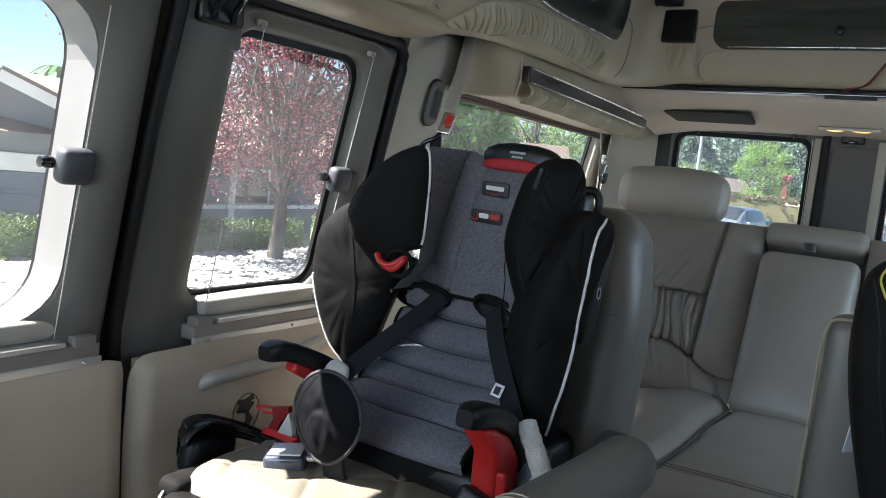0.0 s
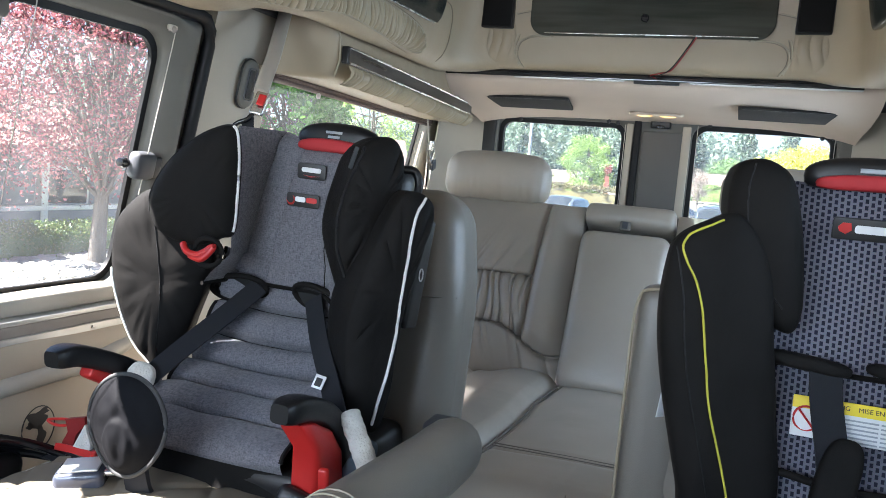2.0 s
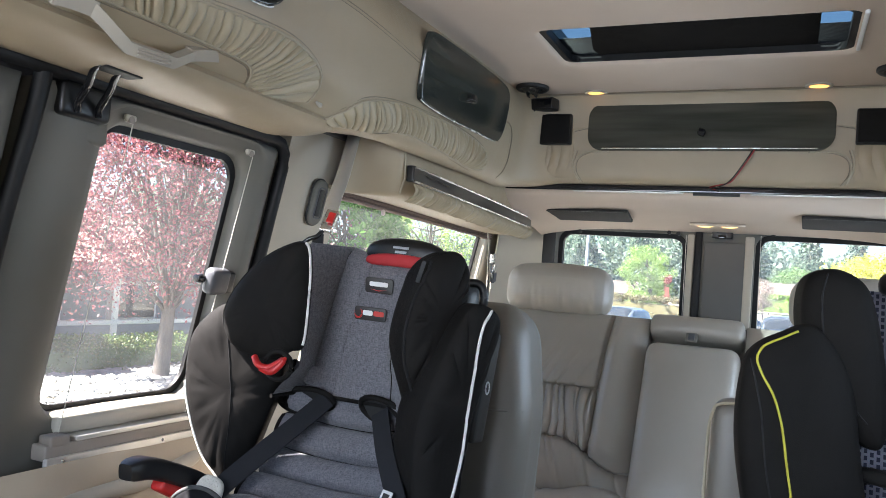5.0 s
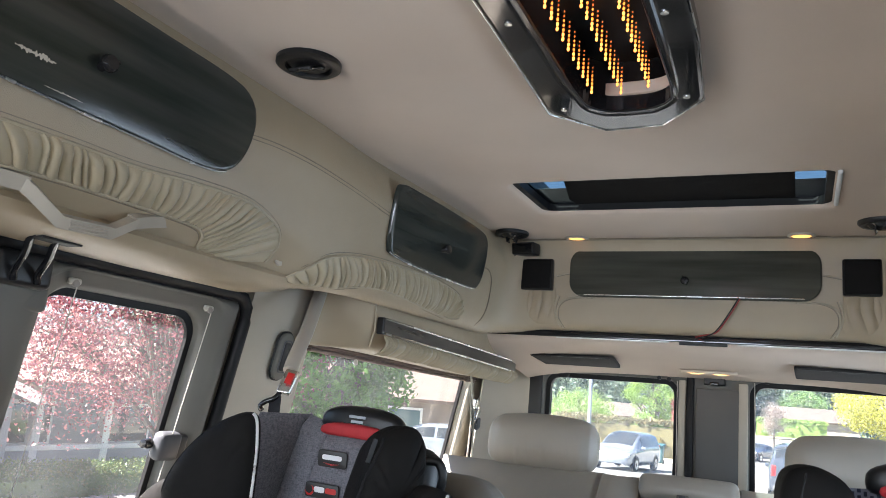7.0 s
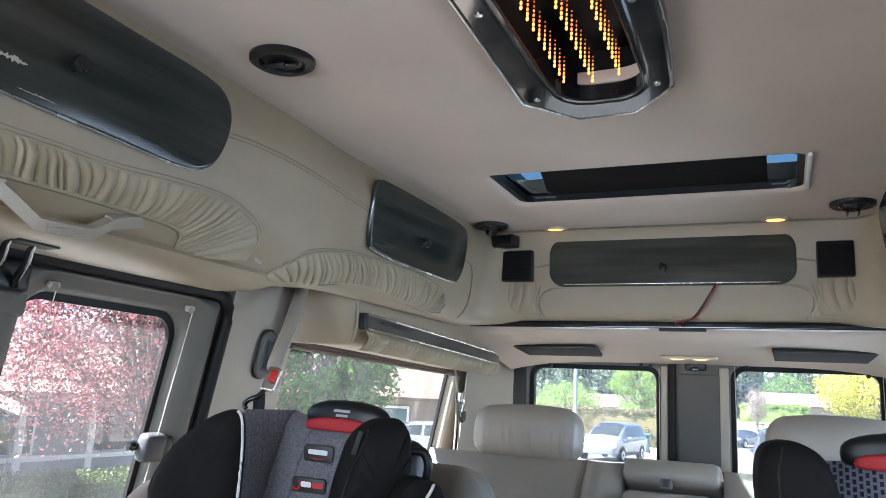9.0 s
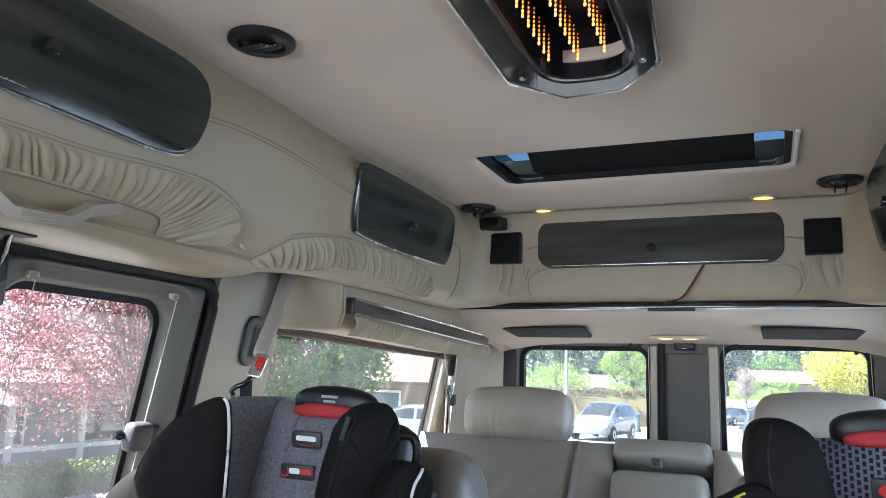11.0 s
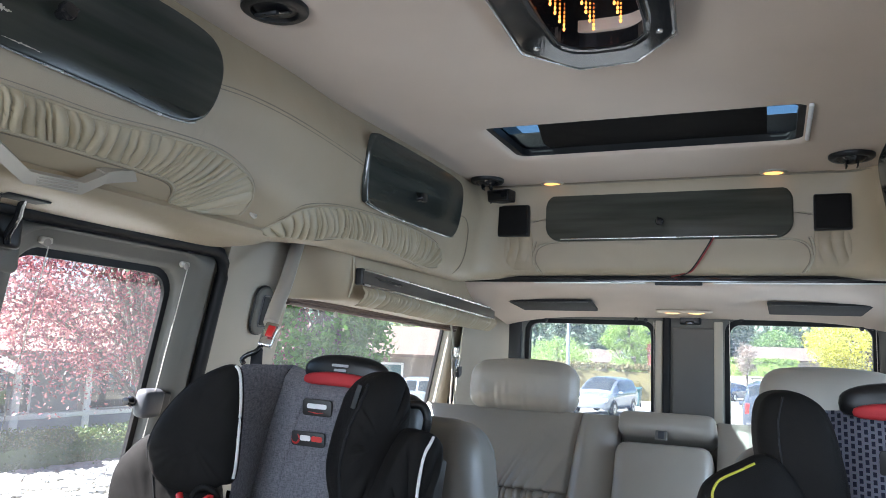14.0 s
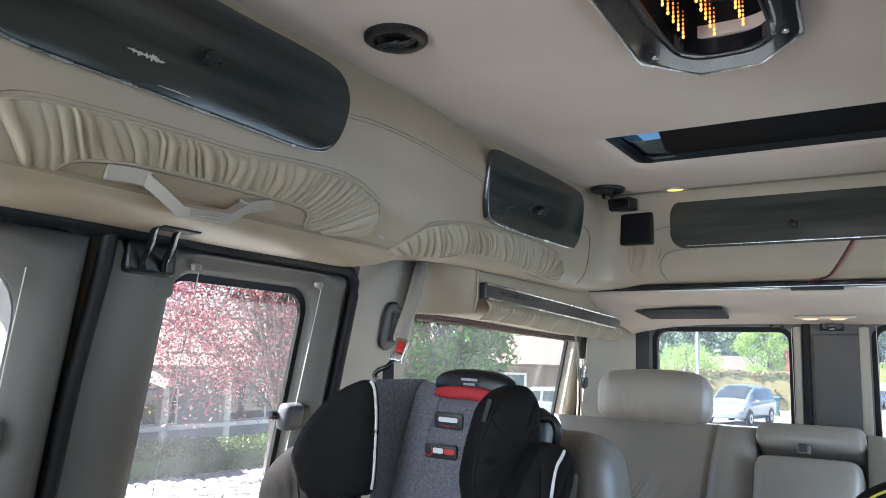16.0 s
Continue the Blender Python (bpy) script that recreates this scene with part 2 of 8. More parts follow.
CORD = surface("cream_cord", (0.50, 0.47, 0.41), (0.58, 0.55, 0.49), 60, 0.8, 0.4, 900)
MELANGE = weave("grey_melange_cloth", (0.078, 0.078, 0.092), (0.190, 0.188, 0.208), 850.0)
DASHED = dashes("dashed_cover", (0.215, 0.215, 0.262), (0.008, 0.010, 0.028))
BLACKCLOTH = surface("black_cloth", (0.0070, 0.0064, 0.0060), (0.0125, 0.0115, 0.0108), 12, 0.70, 0.5, 800, dist=0.001, spec=0.10, wrinkle=(7, 0.012, 0.35))
MESHCLOTH = surface("black_mesh_cloth", (0.013, 0.013, 0.0135), (0.022, 0.022, 0.023), 14, 0.8, 0.7, 700, grain="cells", spec=0.15)
WEB = surface("black_webbing", (0.005, 0.006, 0.009), (0.009, 0.010, 0.014), 30, 0.92, 0.3, 600, stretch=(1, 4, 1))
RED = surface("red_plastic", (0.46, 0.016, 0.014), (0.54, 0.024, 0.02), 9, 0.4, 0.1, 900)
BUCKLEBLUE = surface("blue_grey_buckle", (0.045, 0.052, 0.075), (0.065, 0.072, 0.10), 9, 0.22, 0.1, 700)
BINDING = surface("grey_binding", (0.030, 0.030, 0.031), (0.045, 0.045, 0.046), 20, 0.8, 0.3, 800)
WIRERED = surface("dark_red_wire", (0.20, 0.012, 0.012), (0.26, 0.02, 0.02), 20, 0.5, 0.1, 800)
REDCLOTH = surface("red_strip", (0.36, 0.016, 0.02), (0.44, 0.025, 0.03), 20, 0.7, 0.3, 800)
WHITEPIPE = surface("white_piping", (0.62, 0.61, 0.58), (0.72, 0.71, 0.68), 20, 0.7, 0.3, 800)
YELLOWPIPE = surface("lime_piping", (0.42, 0.38, 0.03), (0.48, 0.44, 0.05), 20, 0.7, 0.3, 800)
FLEECE = surface("worn_white_fleece", (0.52, 0.50, 0.46), (0.70, 0.68, 0.63), 30, 0.95, 1.0, 300, dist=0.004)
LABELWHITE = surface("white_label", (0.70, 0.71, 0.72), (0.76, 0.77, 0.78), 20, 0.5, 0.05, 300)
LABELGREY = surface("grey_print", (0.30, 0.33, 0.36), (0.36, 0.39, 0.42), 20, 0.5, 0.05, 300)
LABELYELLOW = surface("yellow_label", (0.80, 0.62, 0.02), (0.84, 0.66, 0.04), 20, 0.5, 0.05, 300)
INK = surface("black_print", (0.012, 0.012, 0.012), (0.02, 0.02, 0.02), 20, 0.5, 0.05, 300)
DENIM = surface("blue_grey_pouch", (0.06, 0.09, 0.12), (0.12, 0.16, 0.20), 25, 0.85, 0.6, 400)
AMBER = glow("amber_lamp", (1.0, 0.46, 0.12), 0.22)
WARM = glow("warm_lens", (1.0, 0.5, 0.16), 0.35)
LED = glow("amber_led", (1.0, 0.30, 0.05), 0.42)
# Weaker glows for the bulbs' painted mirror images.
LEDMID = glow("amber_led_reflection", (1.0, 0.24, 0.03), 0.22)
LEDDIM = glow("amber_led_faint_reflection", (1.0, 0.18, 0.02), 0.09)
# The pale film on these panes imitates haze and glare over the view.
GLASS = pane_glass("window_glass", (0.92, 0.94, 0.93), 0.006, 0.5, veil=0.011)
SIDEGLASS = pane_glass("veiled_side_glass", (0.82, 0.85, 0.84), 0.006, 0.5, veil=0.008)
REARGLASS = pane_glass("rear_window_glass", (0.84, 0.87, 0.865), 0.006, 0.5, veil=0.09)
# Darkened only to hold back light at the unseen driver-side windows.
DARKGLASS = pane_glass("light_cutting_glass", (0.30, 0.32, 0.32), 0.006, 0.5)
TINTED = pane_glass("tinted_roof_glass", (0.52, 0.60, 0.60), 0.02, 0.04)

# ---- mesh helpers ----


def link_mesh(name, bm, mat, smooth=True):
    me = bpy.data.meshes.new(name)
    bm.normal_update()
    bm.to_mesh(me)
    bm.free()
    if smooth:
        me.polygons.foreach_set("use_smooth", [True] * len(me.polygons))
        me.set_sharp_from_angle(angle=radians(50))
    me.materials.append(mat)
    return new(name, me)


def part(name, bm, mat, parent, label="", smooth=True):
    ob = link_mesh(name, bm, mat, smooth)
    ob.parent = parent
    if parent.type == "EMPTY":
        ob.matrix_parent_inverse = parent.matrix_basis.inverted()
    if label:
        ob["label"] = label
    return ob


def thing(name, label, category, at=(0, 0, 0), group="", turn=0.0):
    ob = new(name)
    ob.empty_display_size = 0.05
    ob.matrix_basis = pose(*at, 0, 0, turn)
    return tagged(ob, label, category, group)


def setting(name, bm, mat, label, category, smooth=True):
    return tagged(link_mesh(name, bm, mat, smooth), label, category, kind="structure")


def solo(name, bm, mat, label, category, group="", smooth=True):
    return tagged(link_mesh(name, bm, mat, smooth), label, category, group)


def join(*bms):
    out = bmesh.new()
    for b in bms:
        me = bpy.data.meshes.new("tmp")
        b.to_mesh(me)
        b.free()
        out.from_mesh(me)
        bpy.data.meshes.remove(me)
    return out


def moved(bm, m):
    bmesh.ops.transform(bm, matrix=m, verts=bm.verts)
    return bm


def warp(bm, fn):
    for v in bm.verts:
        v.co = fn(v.co.copy())
    return bm


def rbox(sx, sy, sz, r=0.01, m=None, n=3, puff=(0, 0, 0), k=3):
    """A rounded box about its centre; puff swells its faces; n: cells across the flat of each face."""
    h = (sx / 2, sy / 2, sz / 2)
    r = min(r, *[a * 0.98 for a in h])

    def samples(a):
        s = [-a + r * (1 - math.cos(math.pi / 2 * i / k)) for i in range(k + 1)] if r > 0 else [-a]
        inner = [-a + r + (2 * a - 2 * r) * i / n for i in range(1, n)]
        return s + inner + [-v for v in reversed(s)]

    bm = bmesh.new()
    for ax in range(3):
        b, c = (ax + 1) % 3, (ax + 2) % 3
        sb, sc = samples(h[b]), samples(h[c])
        for sg in (-1, 1):
            g = []
            for u in sb:
                row = []
                for w in sc:
                    p = [0, 0, 0]
                    p[ax], p[b], p[c] = sg * h[ax], u, w
                    q = [max(-(h[i] - r), min(h[i] - r, p[i])) for i in range(3)]
                    d = Vector([p[i] - q[i] for i in range(3)])
                    if d.length > 1e-9:
                        p = list(Vector(q) + d.normalized() * r)
                    row.append(bm.verts.new(p))
                g.append(row)
            for i in range(len(sb) - 1):
                for j in range(len(sc) - 1):
                    f = (g[i][j], g[i + 1][j], g[i + 1][j + 1], g[i][j + 1])
                    bm.faces.new(f if sg > 0 else f[::-1])
    bmesh.ops.remove_doubles(bm, verts=bm.verts, dist=1e-5)
    if any(puff):
        for v in bm.verts:
            u = [v.co[i] / h[i] for i in range(3)]
            for a in range(3):
                b, c = (a + 1) % 3, (a + 2) % 3
                v.co[a] += puff[a] * u[a] * max(0, 1 - u[b] ** 2) * max(0, 1 - u[c] ** 2)
    if m is not None:
        moved(bm, m)
    return bm


def sheet(fn, nu, nv, thick=0.0, close=False):
    """A surface over u, v in 0..1, given thickness to its back."""
    bm = bmesh.new()
    g = [[bm.verts.new(fn(i / nu, j / nv)) for j in range(nv + 1)] for i in range(nu if close else nu + 1)]
    for i in range(nu):
        for j in range(nv):
            a, b = g[i], g[(i + 1) % len(g)]
            bm.faces.new((a[j], b[j], b[j + 1], a[j + 1]))
    bm.normal_update()
    if thick:
        bmesh.ops.solidify(bm, geom=bm.faces[:], thickness=thick)
    return bm


def spline(pts, n=8, closed=False):
    """Points along a smooth curve through the given ones."""
    P = [Vector(p) for p in pts]
    out, c = [], len(P)
    for i in range(c if closed else c - 1):
        if closed:
            a, b, d, e = P[i - 1], P[i], P[(i + 1) % c], P[(i + 2) % c]
        else:
            a, b, d, e = P[max(i - 1, 0)], P[i], P[i + 1], P[min(i + 2, c - 1)]
        for j in range(n):
            t = j / n
            out.append(0.5 * (2 * b + (d - a) * t + (2 * a - 5 * b + 4 * d - e) * t * t + (3 * b - a - 3 * d + e) * t ** 3))
    if not closed:
        out.append(P[-1])
    return out


def tube(pts, r, sides=8, closed=False, flat=None, up=(0, 0, 1)):
    """A round rod along points, or a strap of half sizes flat=(across, thick) whose thin side faces up."""
    P = [Vector(p) for p in pts]
    bm, rings = bmesh.new(), []
    ref = Vector(up)
    for i, p in enumerate(P):
        a, b = (P[i - 1], P[(i + 1) % len(P)]) if closed else (P[max(i - 1, 0)], P[min(i + 1, len(P) - 1)])
        t = (b - a).normalized()
        s = t.cross(ref)
        if s.length < 1e-4:
            s = t.cross(Vector((1, 0.3, 0.1)))
        s.normalize()
        w = s.cross(t)
        rr = r[i] if isinstance(r, (list, tuple)) else r
        ring = []
        if flat:
            for cx, cw in ((-1, -1), (1, -1), (1, 1), (-1, 1)):
                ring.append(bm.verts.new(p + s * cx * flat[0] + w * cw * flat[1]))
        else:
            for j in range(sides):
                an = 2 * math.pi * j / sides
                ring.append(bm.verts.new(p + s * rr * math.cos(an) + w * rr * math.sin(an)))
        rings.append(ring)
    k = len(rings[0])
    for i in range(len(rings) if closed else len(rings) - 1):
        a, b = rings[i], rings[(i + 1) % len(rings)]
        for j in range(k):
            bm.faces.new((a[j], a[(j + 1) % k], b[(j + 1) % k], b[j]))
    if not closed:
        bm.faces.new(rings[0][::-1]), bm.faces.new(rings[-1])
    bmesh.ops.recalc_face_normals(bm, faces=bm.faces)
    return bm


def lathe(prof, sides=24, m=None):
    """A turned body: rows of radius and height about z."""
    bm = bmesh.new()
    rings = [[bm.verts.new((r * math.cos(2 * math.pi * j / sides), r * math.sin(2 * math.pi * j / sides), z)) for j in range(sides)] for r, z in prof]
    for a, b in zip(rings, rings[1:]):
        for j in range(sides):
            bm.faces.new((a[j], a[(j + 1) % sides], b[(j + 1) % sides], b[j]))
    bm.faces.new(rings[0][::-1]), bm.faces.new(rings[-1])
    bmesh.ops.recalc_face_normals(bm, faces=bm.faces)
    return moved(bm, m) if m is not None else bm


def rounded_rect(a0, a1, b0, b1, r, k=6):
    pts = []
    for ca, cb, s in ((a1 - r, b1 - r, 0), (a0 + r, b1 - r, 90), (a0 + r, b0 + r, 180), (a1 - r, b0 + r, 270)):
        for i in range(k + 1):
            an = radians(s + 90 * i / k)
            pts.append((ca + r * math.cos(an), cb + r * math.sin(an)))
    return pts


def prism(poly, h, bevel=0.0, m=None, seg=2):
    """A flat plate of the given outline in x, y, from z = 0 to h."""
    bm = bmesh.new()
    f = bm.faces.new([bm.verts.new((x, y, 0)) for x, y in poly])
    bm.normal_update()
    if f.normal.z > 0:
        f.normal_flip()
    top = bmesh.ops.extrude_face_region(bm, geom=[f])
    bmesh.ops.translate(bm, verts=[v for v in top["geom"] if isinstance(v, bmesh.types.BMVert)], vec=(0, 0, h))
    bmesh.ops.recalc_face_normals(bm, faces=bm.faces)
    if bevel:
        es = [e for e in bm.edges if abs(e.verts[0].co.z - h) < 1e-6 and abs(e.verts[1].co.z - h) < 1e-6]
        bmesh.ops.bevel(bm, geom=es, offset=bevel, segments=seg, affect="EDGES", profile=0.5)
    return moved(bm, m) if m is not None else bm


def pierced(outer, hole, place, thick, sink=0.0, belly=0.0):
    """A panel with a rounded opening: outer (a0, a1, b0, b1), hole (a0, a1, b0, b1, r); place(a, b, depth) sets its points. sink rounds the opening's edge, belly swells the face."""
    a0, a1, b0, b1 = outer
    ring = rounded_rect(*hole, k=7)
    ca, cb = (hole[0] + hole[1]) / 2, (hole[2] + hole[3]) / 2
    ring = sorted(ring, key=lambda p: math.atan2(p[1] - cb, p[0] - ca))
    rim, used = [], set()
    for a, b in ring:
        da, db = a - ca, b - cb
        t = min(((a1 if da > 0 else a0) - ca) / da if abs(da) > 1e-9 else 1e9, ((b1 if db > 0 else b0) - cb) / db if abs(db) > 1e-9 else 1e9)
        rim.append([ca + da * t, cb + db * t])
    for x, y in ((a0, b0), (a0, b1), (a1, b0), (a1, b1)):
        i = min((i for i in range(len(rim)) if i not in used), key=lambda i: (rim[i][0] - x) ** 2 + (rim[i][1] - y) ** 2)
        used.add(i)
        rim[i] = [x, y]
    bm = bmesh.new()
    n = len(ring)
    layers = []
    s = sink or thick * 0.15
    grow = lambda p, d: (p[0] + d * (p[0] - ca) / max(abs(p[0] - ca), 1e-6) * min(1, abs(p[0] - ca) / (0.5 * (hole[1] - hole[0]))), p[1] + d * (p[1] - cb) / max(abs(p[1] - cb), 1e-6) * min(1, abs(p[1] - cb) / (0.5 * (hole[3] - hole[2]))))
    face = lambda f: [(lerp(grow(p, s)[0], q[0], f), lerp(grow(p, s)[1], q[1], f)) for p, q in zip(ring, rim)]
    swell = [(face(f), belly * (0.55 * f ** 3 - math.sin(math.pi * min(1.0, f * 1.05)) ** 0.8)) for f in (0.94, 0.82, 0.66, 0.5, 0.34, 0.2, 0.09)]
    for pts, dep in ((rim, thick), (rim, belly * 0.7), *swell, ([grow(p, s) for p in ring], 0), ([grow(p, s * 0.3) for p in ring], s * 0.3), (ring, s), (ring, s + 0.003), (ring, thick - 0.003), (ring, thick), (rim, thick)):
        layers.append([bm.verts.new(place(p[0], p[1], dep)) for p in pts])
    for a, b in zip(layers, layers[1:]):
        for i in range(n):
            j = (i + 1) % n
            bm.faces.new((a[i], a[j], b[j], b[i]))
    bmesh.ops.remove_doubles(bm, verts=bm.verts, dist=1e-6)
    bmesh.ops.recalc_face_normals(bm, faces=bm.faces)
    return bm


def rim_of(hole, place, depth, width, thick):
    """A rubber rim round an opening."""
    o, i = rounded_rect(*hole, k=6), rounded_rect(hole[0] + width, hole[1] - width, hole[2] + width, hole[3] - width, max(hole[4] - width * 0.5, 0.005), k=6)
    bm = bmesh.new()
    L = [[bm.verts.new(place(p[0], p[1], d)) for p in pts] for pts, d in ((o, depth), (i, depth), (i, depth + thick), (o, depth + thick))]
    n = len(o)
    for a in range(4):
        for k in range(n):
            bm.faces.new((L[a][k], L[a][(k + 1) % n], L[(a + 1) % 4][(k + 1) % n], L[(a + 1) % 4][k]))
    bmesh.ops.recalc_face_normals(bm, faces=bm.faces)
    return bm


def letters(text, size, m, mat, parent, name="lettering"):
    cu = bpy.data.curves.new("t", "FONT")
    cu.body, cu.size, cu.extrude, cu.align_x, cu.align_y = text, size, 0.0003, "CENTER", "CENTER"
    ob = bpy.data.objects.new("t", cu)
    scene.collection.objects.link(ob)
    bpy.context.view_layer.update()
    me = bpy.data.meshes.new_from_object(ob.evaluated_get(bpy.context.evaluated_depsgraph_get()))
    bpy.data.objects.remove(ob)
    bm = bmesh.new()
    bm.from_mesh(me)
    bpy.data.meshes.remove(me)
    moved(bm, m)
    return part(name, bm, mat, parent, smooth=False)

# ---- the van's shell ----


def side_x(z):
    """Inner face of the side trim, metres from the middle plane."""
    return 1.1174 - 0.2 * z if z > 0.6 else 0.9974 - 0.05 * (0.6 - z)


def side_place(s):
    return lambda y, z, d: Vector((s * (side_x(z) + d), y, z))


def lerp(a, b, t):
    return a + (b - a) * t


def along(rows, z):
    """The value at z, from rows of (z, value)."""
    return float(np.interp(z, [r[0] for r in rows], [r[1] for r in rows]))


def smooth(t):
    t = max(0.0, min(1.0, t))
    return t * t * (3 - 2 * t)


# floor
bm = rbox(2.06, 4.6, 0.04, 0.005, pose(0, 0.75, -0.02), n=8)
setting("floor", bm, CARPET, "taupe cut-pile carpet floor of the van", "floor")

# side doors and walls
DOOR_TOP = 1.272
HOLES = {
    "door_1": ((-0.22, 0.602, 0.06, DOOR_TOP), (-0.08, 0.497, 0.668, 1.216, 0.095)),
    "door_2": ((0.622, 1.272, 0.06, DOOR_TOP), (0.783, 1.192, 0.672, 1.236, 0.06)),
}
for s in (-1, 1):
    pl = side_place(s)
    side = "passenger" if s < 0 else "driver"
    if s < 0:
        for nm, (out, hole) in HOLES.items():
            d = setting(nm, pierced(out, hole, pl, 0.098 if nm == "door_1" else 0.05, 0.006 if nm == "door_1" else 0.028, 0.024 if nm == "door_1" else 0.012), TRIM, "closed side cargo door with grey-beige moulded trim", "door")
            if nm == "door_1":
                part("window_reveal", rim_of((hole[0] + 0.0002, hole[1] - 0.0002, hole[2] + 0.0002, hole[3] - 0.0002, hole[4]), pl, 0.006, 0.0025, 0.084), SUNLITREVEAL, d, "grey trim window reveal, paled as if sunlit", smooth=False)
            w = part("window_rim", rim_of((hole[0] - (0.004 if nm == "door_1" else 0.015), hole[1] + 0.004, hole[2] - 0.004, hole[3] + 0.004, hole[4]), pl, 0.092 if nm == "door_1" else 0.044, 0.005 if nm == "door_1" else 0.019, 0.010), RUBBER, d, "black rubber window seal")
            g = part("window_pane", sheet(lambda u, v, h=hole: pl(lerp(h[0] - 0.01, h[1] + 0.01, u), lerp(h[2] - 0.01, h[3] + 0.01, v), 0.104 if nm == "door_1" else 0.062), 2, 2, 0.004), GLASS, d, "clear safety glass")
            g.visible_shadow = False
    else:
        out, hole = (-0.22, 1.272, 0.06, DOOR_TOP), (0.0, 1.19, 0.685, 1.225, 0.06)
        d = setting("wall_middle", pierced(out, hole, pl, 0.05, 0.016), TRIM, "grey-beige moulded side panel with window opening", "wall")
        g = part("window_pane", sheet(lambda u, v, h=hole: pl(lerp(h[0] - 0.01, h[1] + 0.01, u), lerp(h[2] - 0.01, h[3] + 0.01, v), 0.062), 2, 2, 0.004), DARKGLASS, d, "unseen pane darkened to cut daylight")
        g.visible_shadow = False
    # front cab side, behind the viewpoint
    out, hole = (-1.5, -0.24, 0.06, DOOR_TOP), (-1.2, -0.35, 0.70, 1.2, 0.06)
    if s > 0:
        setting("wall_cab_" + side, pierced(out, hole, pl, 0.05, 0.016), TRIM, "grey-beige cab side panel with window opening", "wall")
    else:
        # Unseen side left without its window opening, to block light from there.
        setting("wall_cab_" + side, sheet(lambda u, v: pl(lerp(out[0], out[1], u), lerp(out[2], out[3], v), 0.0), 2, 12, 0.04), TRIM, "unseen plain cab side panel that keeps daylight out", "wall")
    # rear side window wall
    out, hole = (1.305, 2.86, 0.06, 1.345), (1.585, 2.745, 0.66, 1.205, 0.035)
    d = setting("wall_" + side, pierced(out, hole, pl, 0.04, 0.012), PILLAR, "beige moulded side wall with long rear window", "wall")
    part("window_rim", rim_of((hole[0] - 0.004, hole[1] + 0.004, hole[2] - 0.004, hole[3] + 0.004, hole[4]), pl, 0.038, 0.016, 0.012), RUBBER, d, "black rubber window seal")
    g = part("window_pane", sheet(lambda u, v, h=hole: pl(lerp(h[0] - 0.01, h[1] + 0.01, u), lerp(h[2] - 0.01, h[3] + 0.01, v), 0.05), 2, 2, 0.004), SIDEGLASS if s < 0 else DARKGLASS, d, "lightly tinted safety glass with a haze veil in its colour" if s < 0 else "unseen pane darkened to cut daylight")
    g.visible_shadow = False
    # outer skin over the joints, so that no daylight leaks
    x0 = 1.075
    setting("outer_skin_" + side, join(rbox(0.02, 4.6, 0.66, 0.004, pose(s * x0, 0.75, 0.31)), rbox(0.02, 4.6, 0.5, 0.004, pose(s * (x0 - 0.11), 0.75, 1.49)),
            rbox(0.02, 0.09, 0.7, 0.004, pose(s * 0.99, 0.625, 0.95, 0, -s * 11.3, 0)), rbox(0.02, 0.09, 0.7, 0.004, pose(s * 0.99, 1.29, 0.95, 0, -s * 11.3, 0)),
            rbox(0.02, 0.16, 0.7, 0.004, pose(s * 0.99, 2.88, 0.95, 0, -s * 11.3, 0)), rbox(0.02, 0.06, 0.7, 0.004, pose(s * 0.99, -0.23, 0.95, 0, -s * 11.3, 0)),
            rbox(0.2, 4.6, 0.02, 0.004, pose(s * 0.93, 0.75, 1.35))), GREYPL, "painted outer body skin", "body")

# rubber door seals
Wl = lambda y, z, d=0.0: Vector((-(side_x(z) + d), y, z))
setting("door_seal_middle", tube([Wl(0.612 + 0.012 * smooth((1.0 - z) / -0.25) + 0.010 * smooth((0.66 - z) / 0.12), z, -0.004) for z in np.linspace(0.05, 1.28, 24)], 0.0145, 8), RUBBER, "black rubber seal between the two side doors", "seal")
path = [Wl(y, 1.288, -0.006) for y in np.linspace(-0.2, 1.23, 12)] + [Wl(1.262, 1.282, -0.006), Wl(1.284, 1.262, -0.006)] + [Wl(1.290, z, -0.006) for z in np.linspace(1.23, 0.06, 12)]
setting("door_seal_frame", tube(path, 0.015, 8), RUBBER, "black rubber seal round the side door opening", "seal")

# front wall behind the viewpoint
setting("wall_front", pierced((-1.0, 1.0, -0.02, 1.66), (-0.75, 0.75, 0.75, 1.32, 0.08), lambda a, b, d: Vector((a, -1.5 - d, b)), 0.05), GREYPL, "plain front wall with windscreen opening", "wall")

# ceiling with roof window opening
SKY = (-0.362, 0.380, 1.622, 1.930, 0.035)
bm = join(pierced((-0.64, 0.64, -1.52, 1.42), (-0.045, 0.130, 0.36, 1.115, 0.06), lambda a, b, d: Vector((a, b, 1.637 + d)), 0.022, 0.002), pierced((-0.64, 0.64, 1.42, 2.33), SKY, lambda a, b, d: Vector((a, b, 1.637 + d)), 0.022, 0.012))
ceiling = setting("ceiling", bm, HEADLINER, "beige cloth headliner with roof window opening", "ceiling")
roof = join(rbox(2.0, 3.14, 0.03, 0.005, pose(0, 0.03, 1.75)), rbox(2.0, 0.50, 0.03, 0.005, pose(0, 2.70, 1.75)), rbox(0.6, 0.90, 0.03, 0.005, pose(-0.72, 2.01, 1.75)), rbox(0.6, 0.90, 0.03, 0.005, pose(0.74, 2.01, 1.75)))
setting("roof_skin", roof, GREYPL, "outer roof skin", "roof")

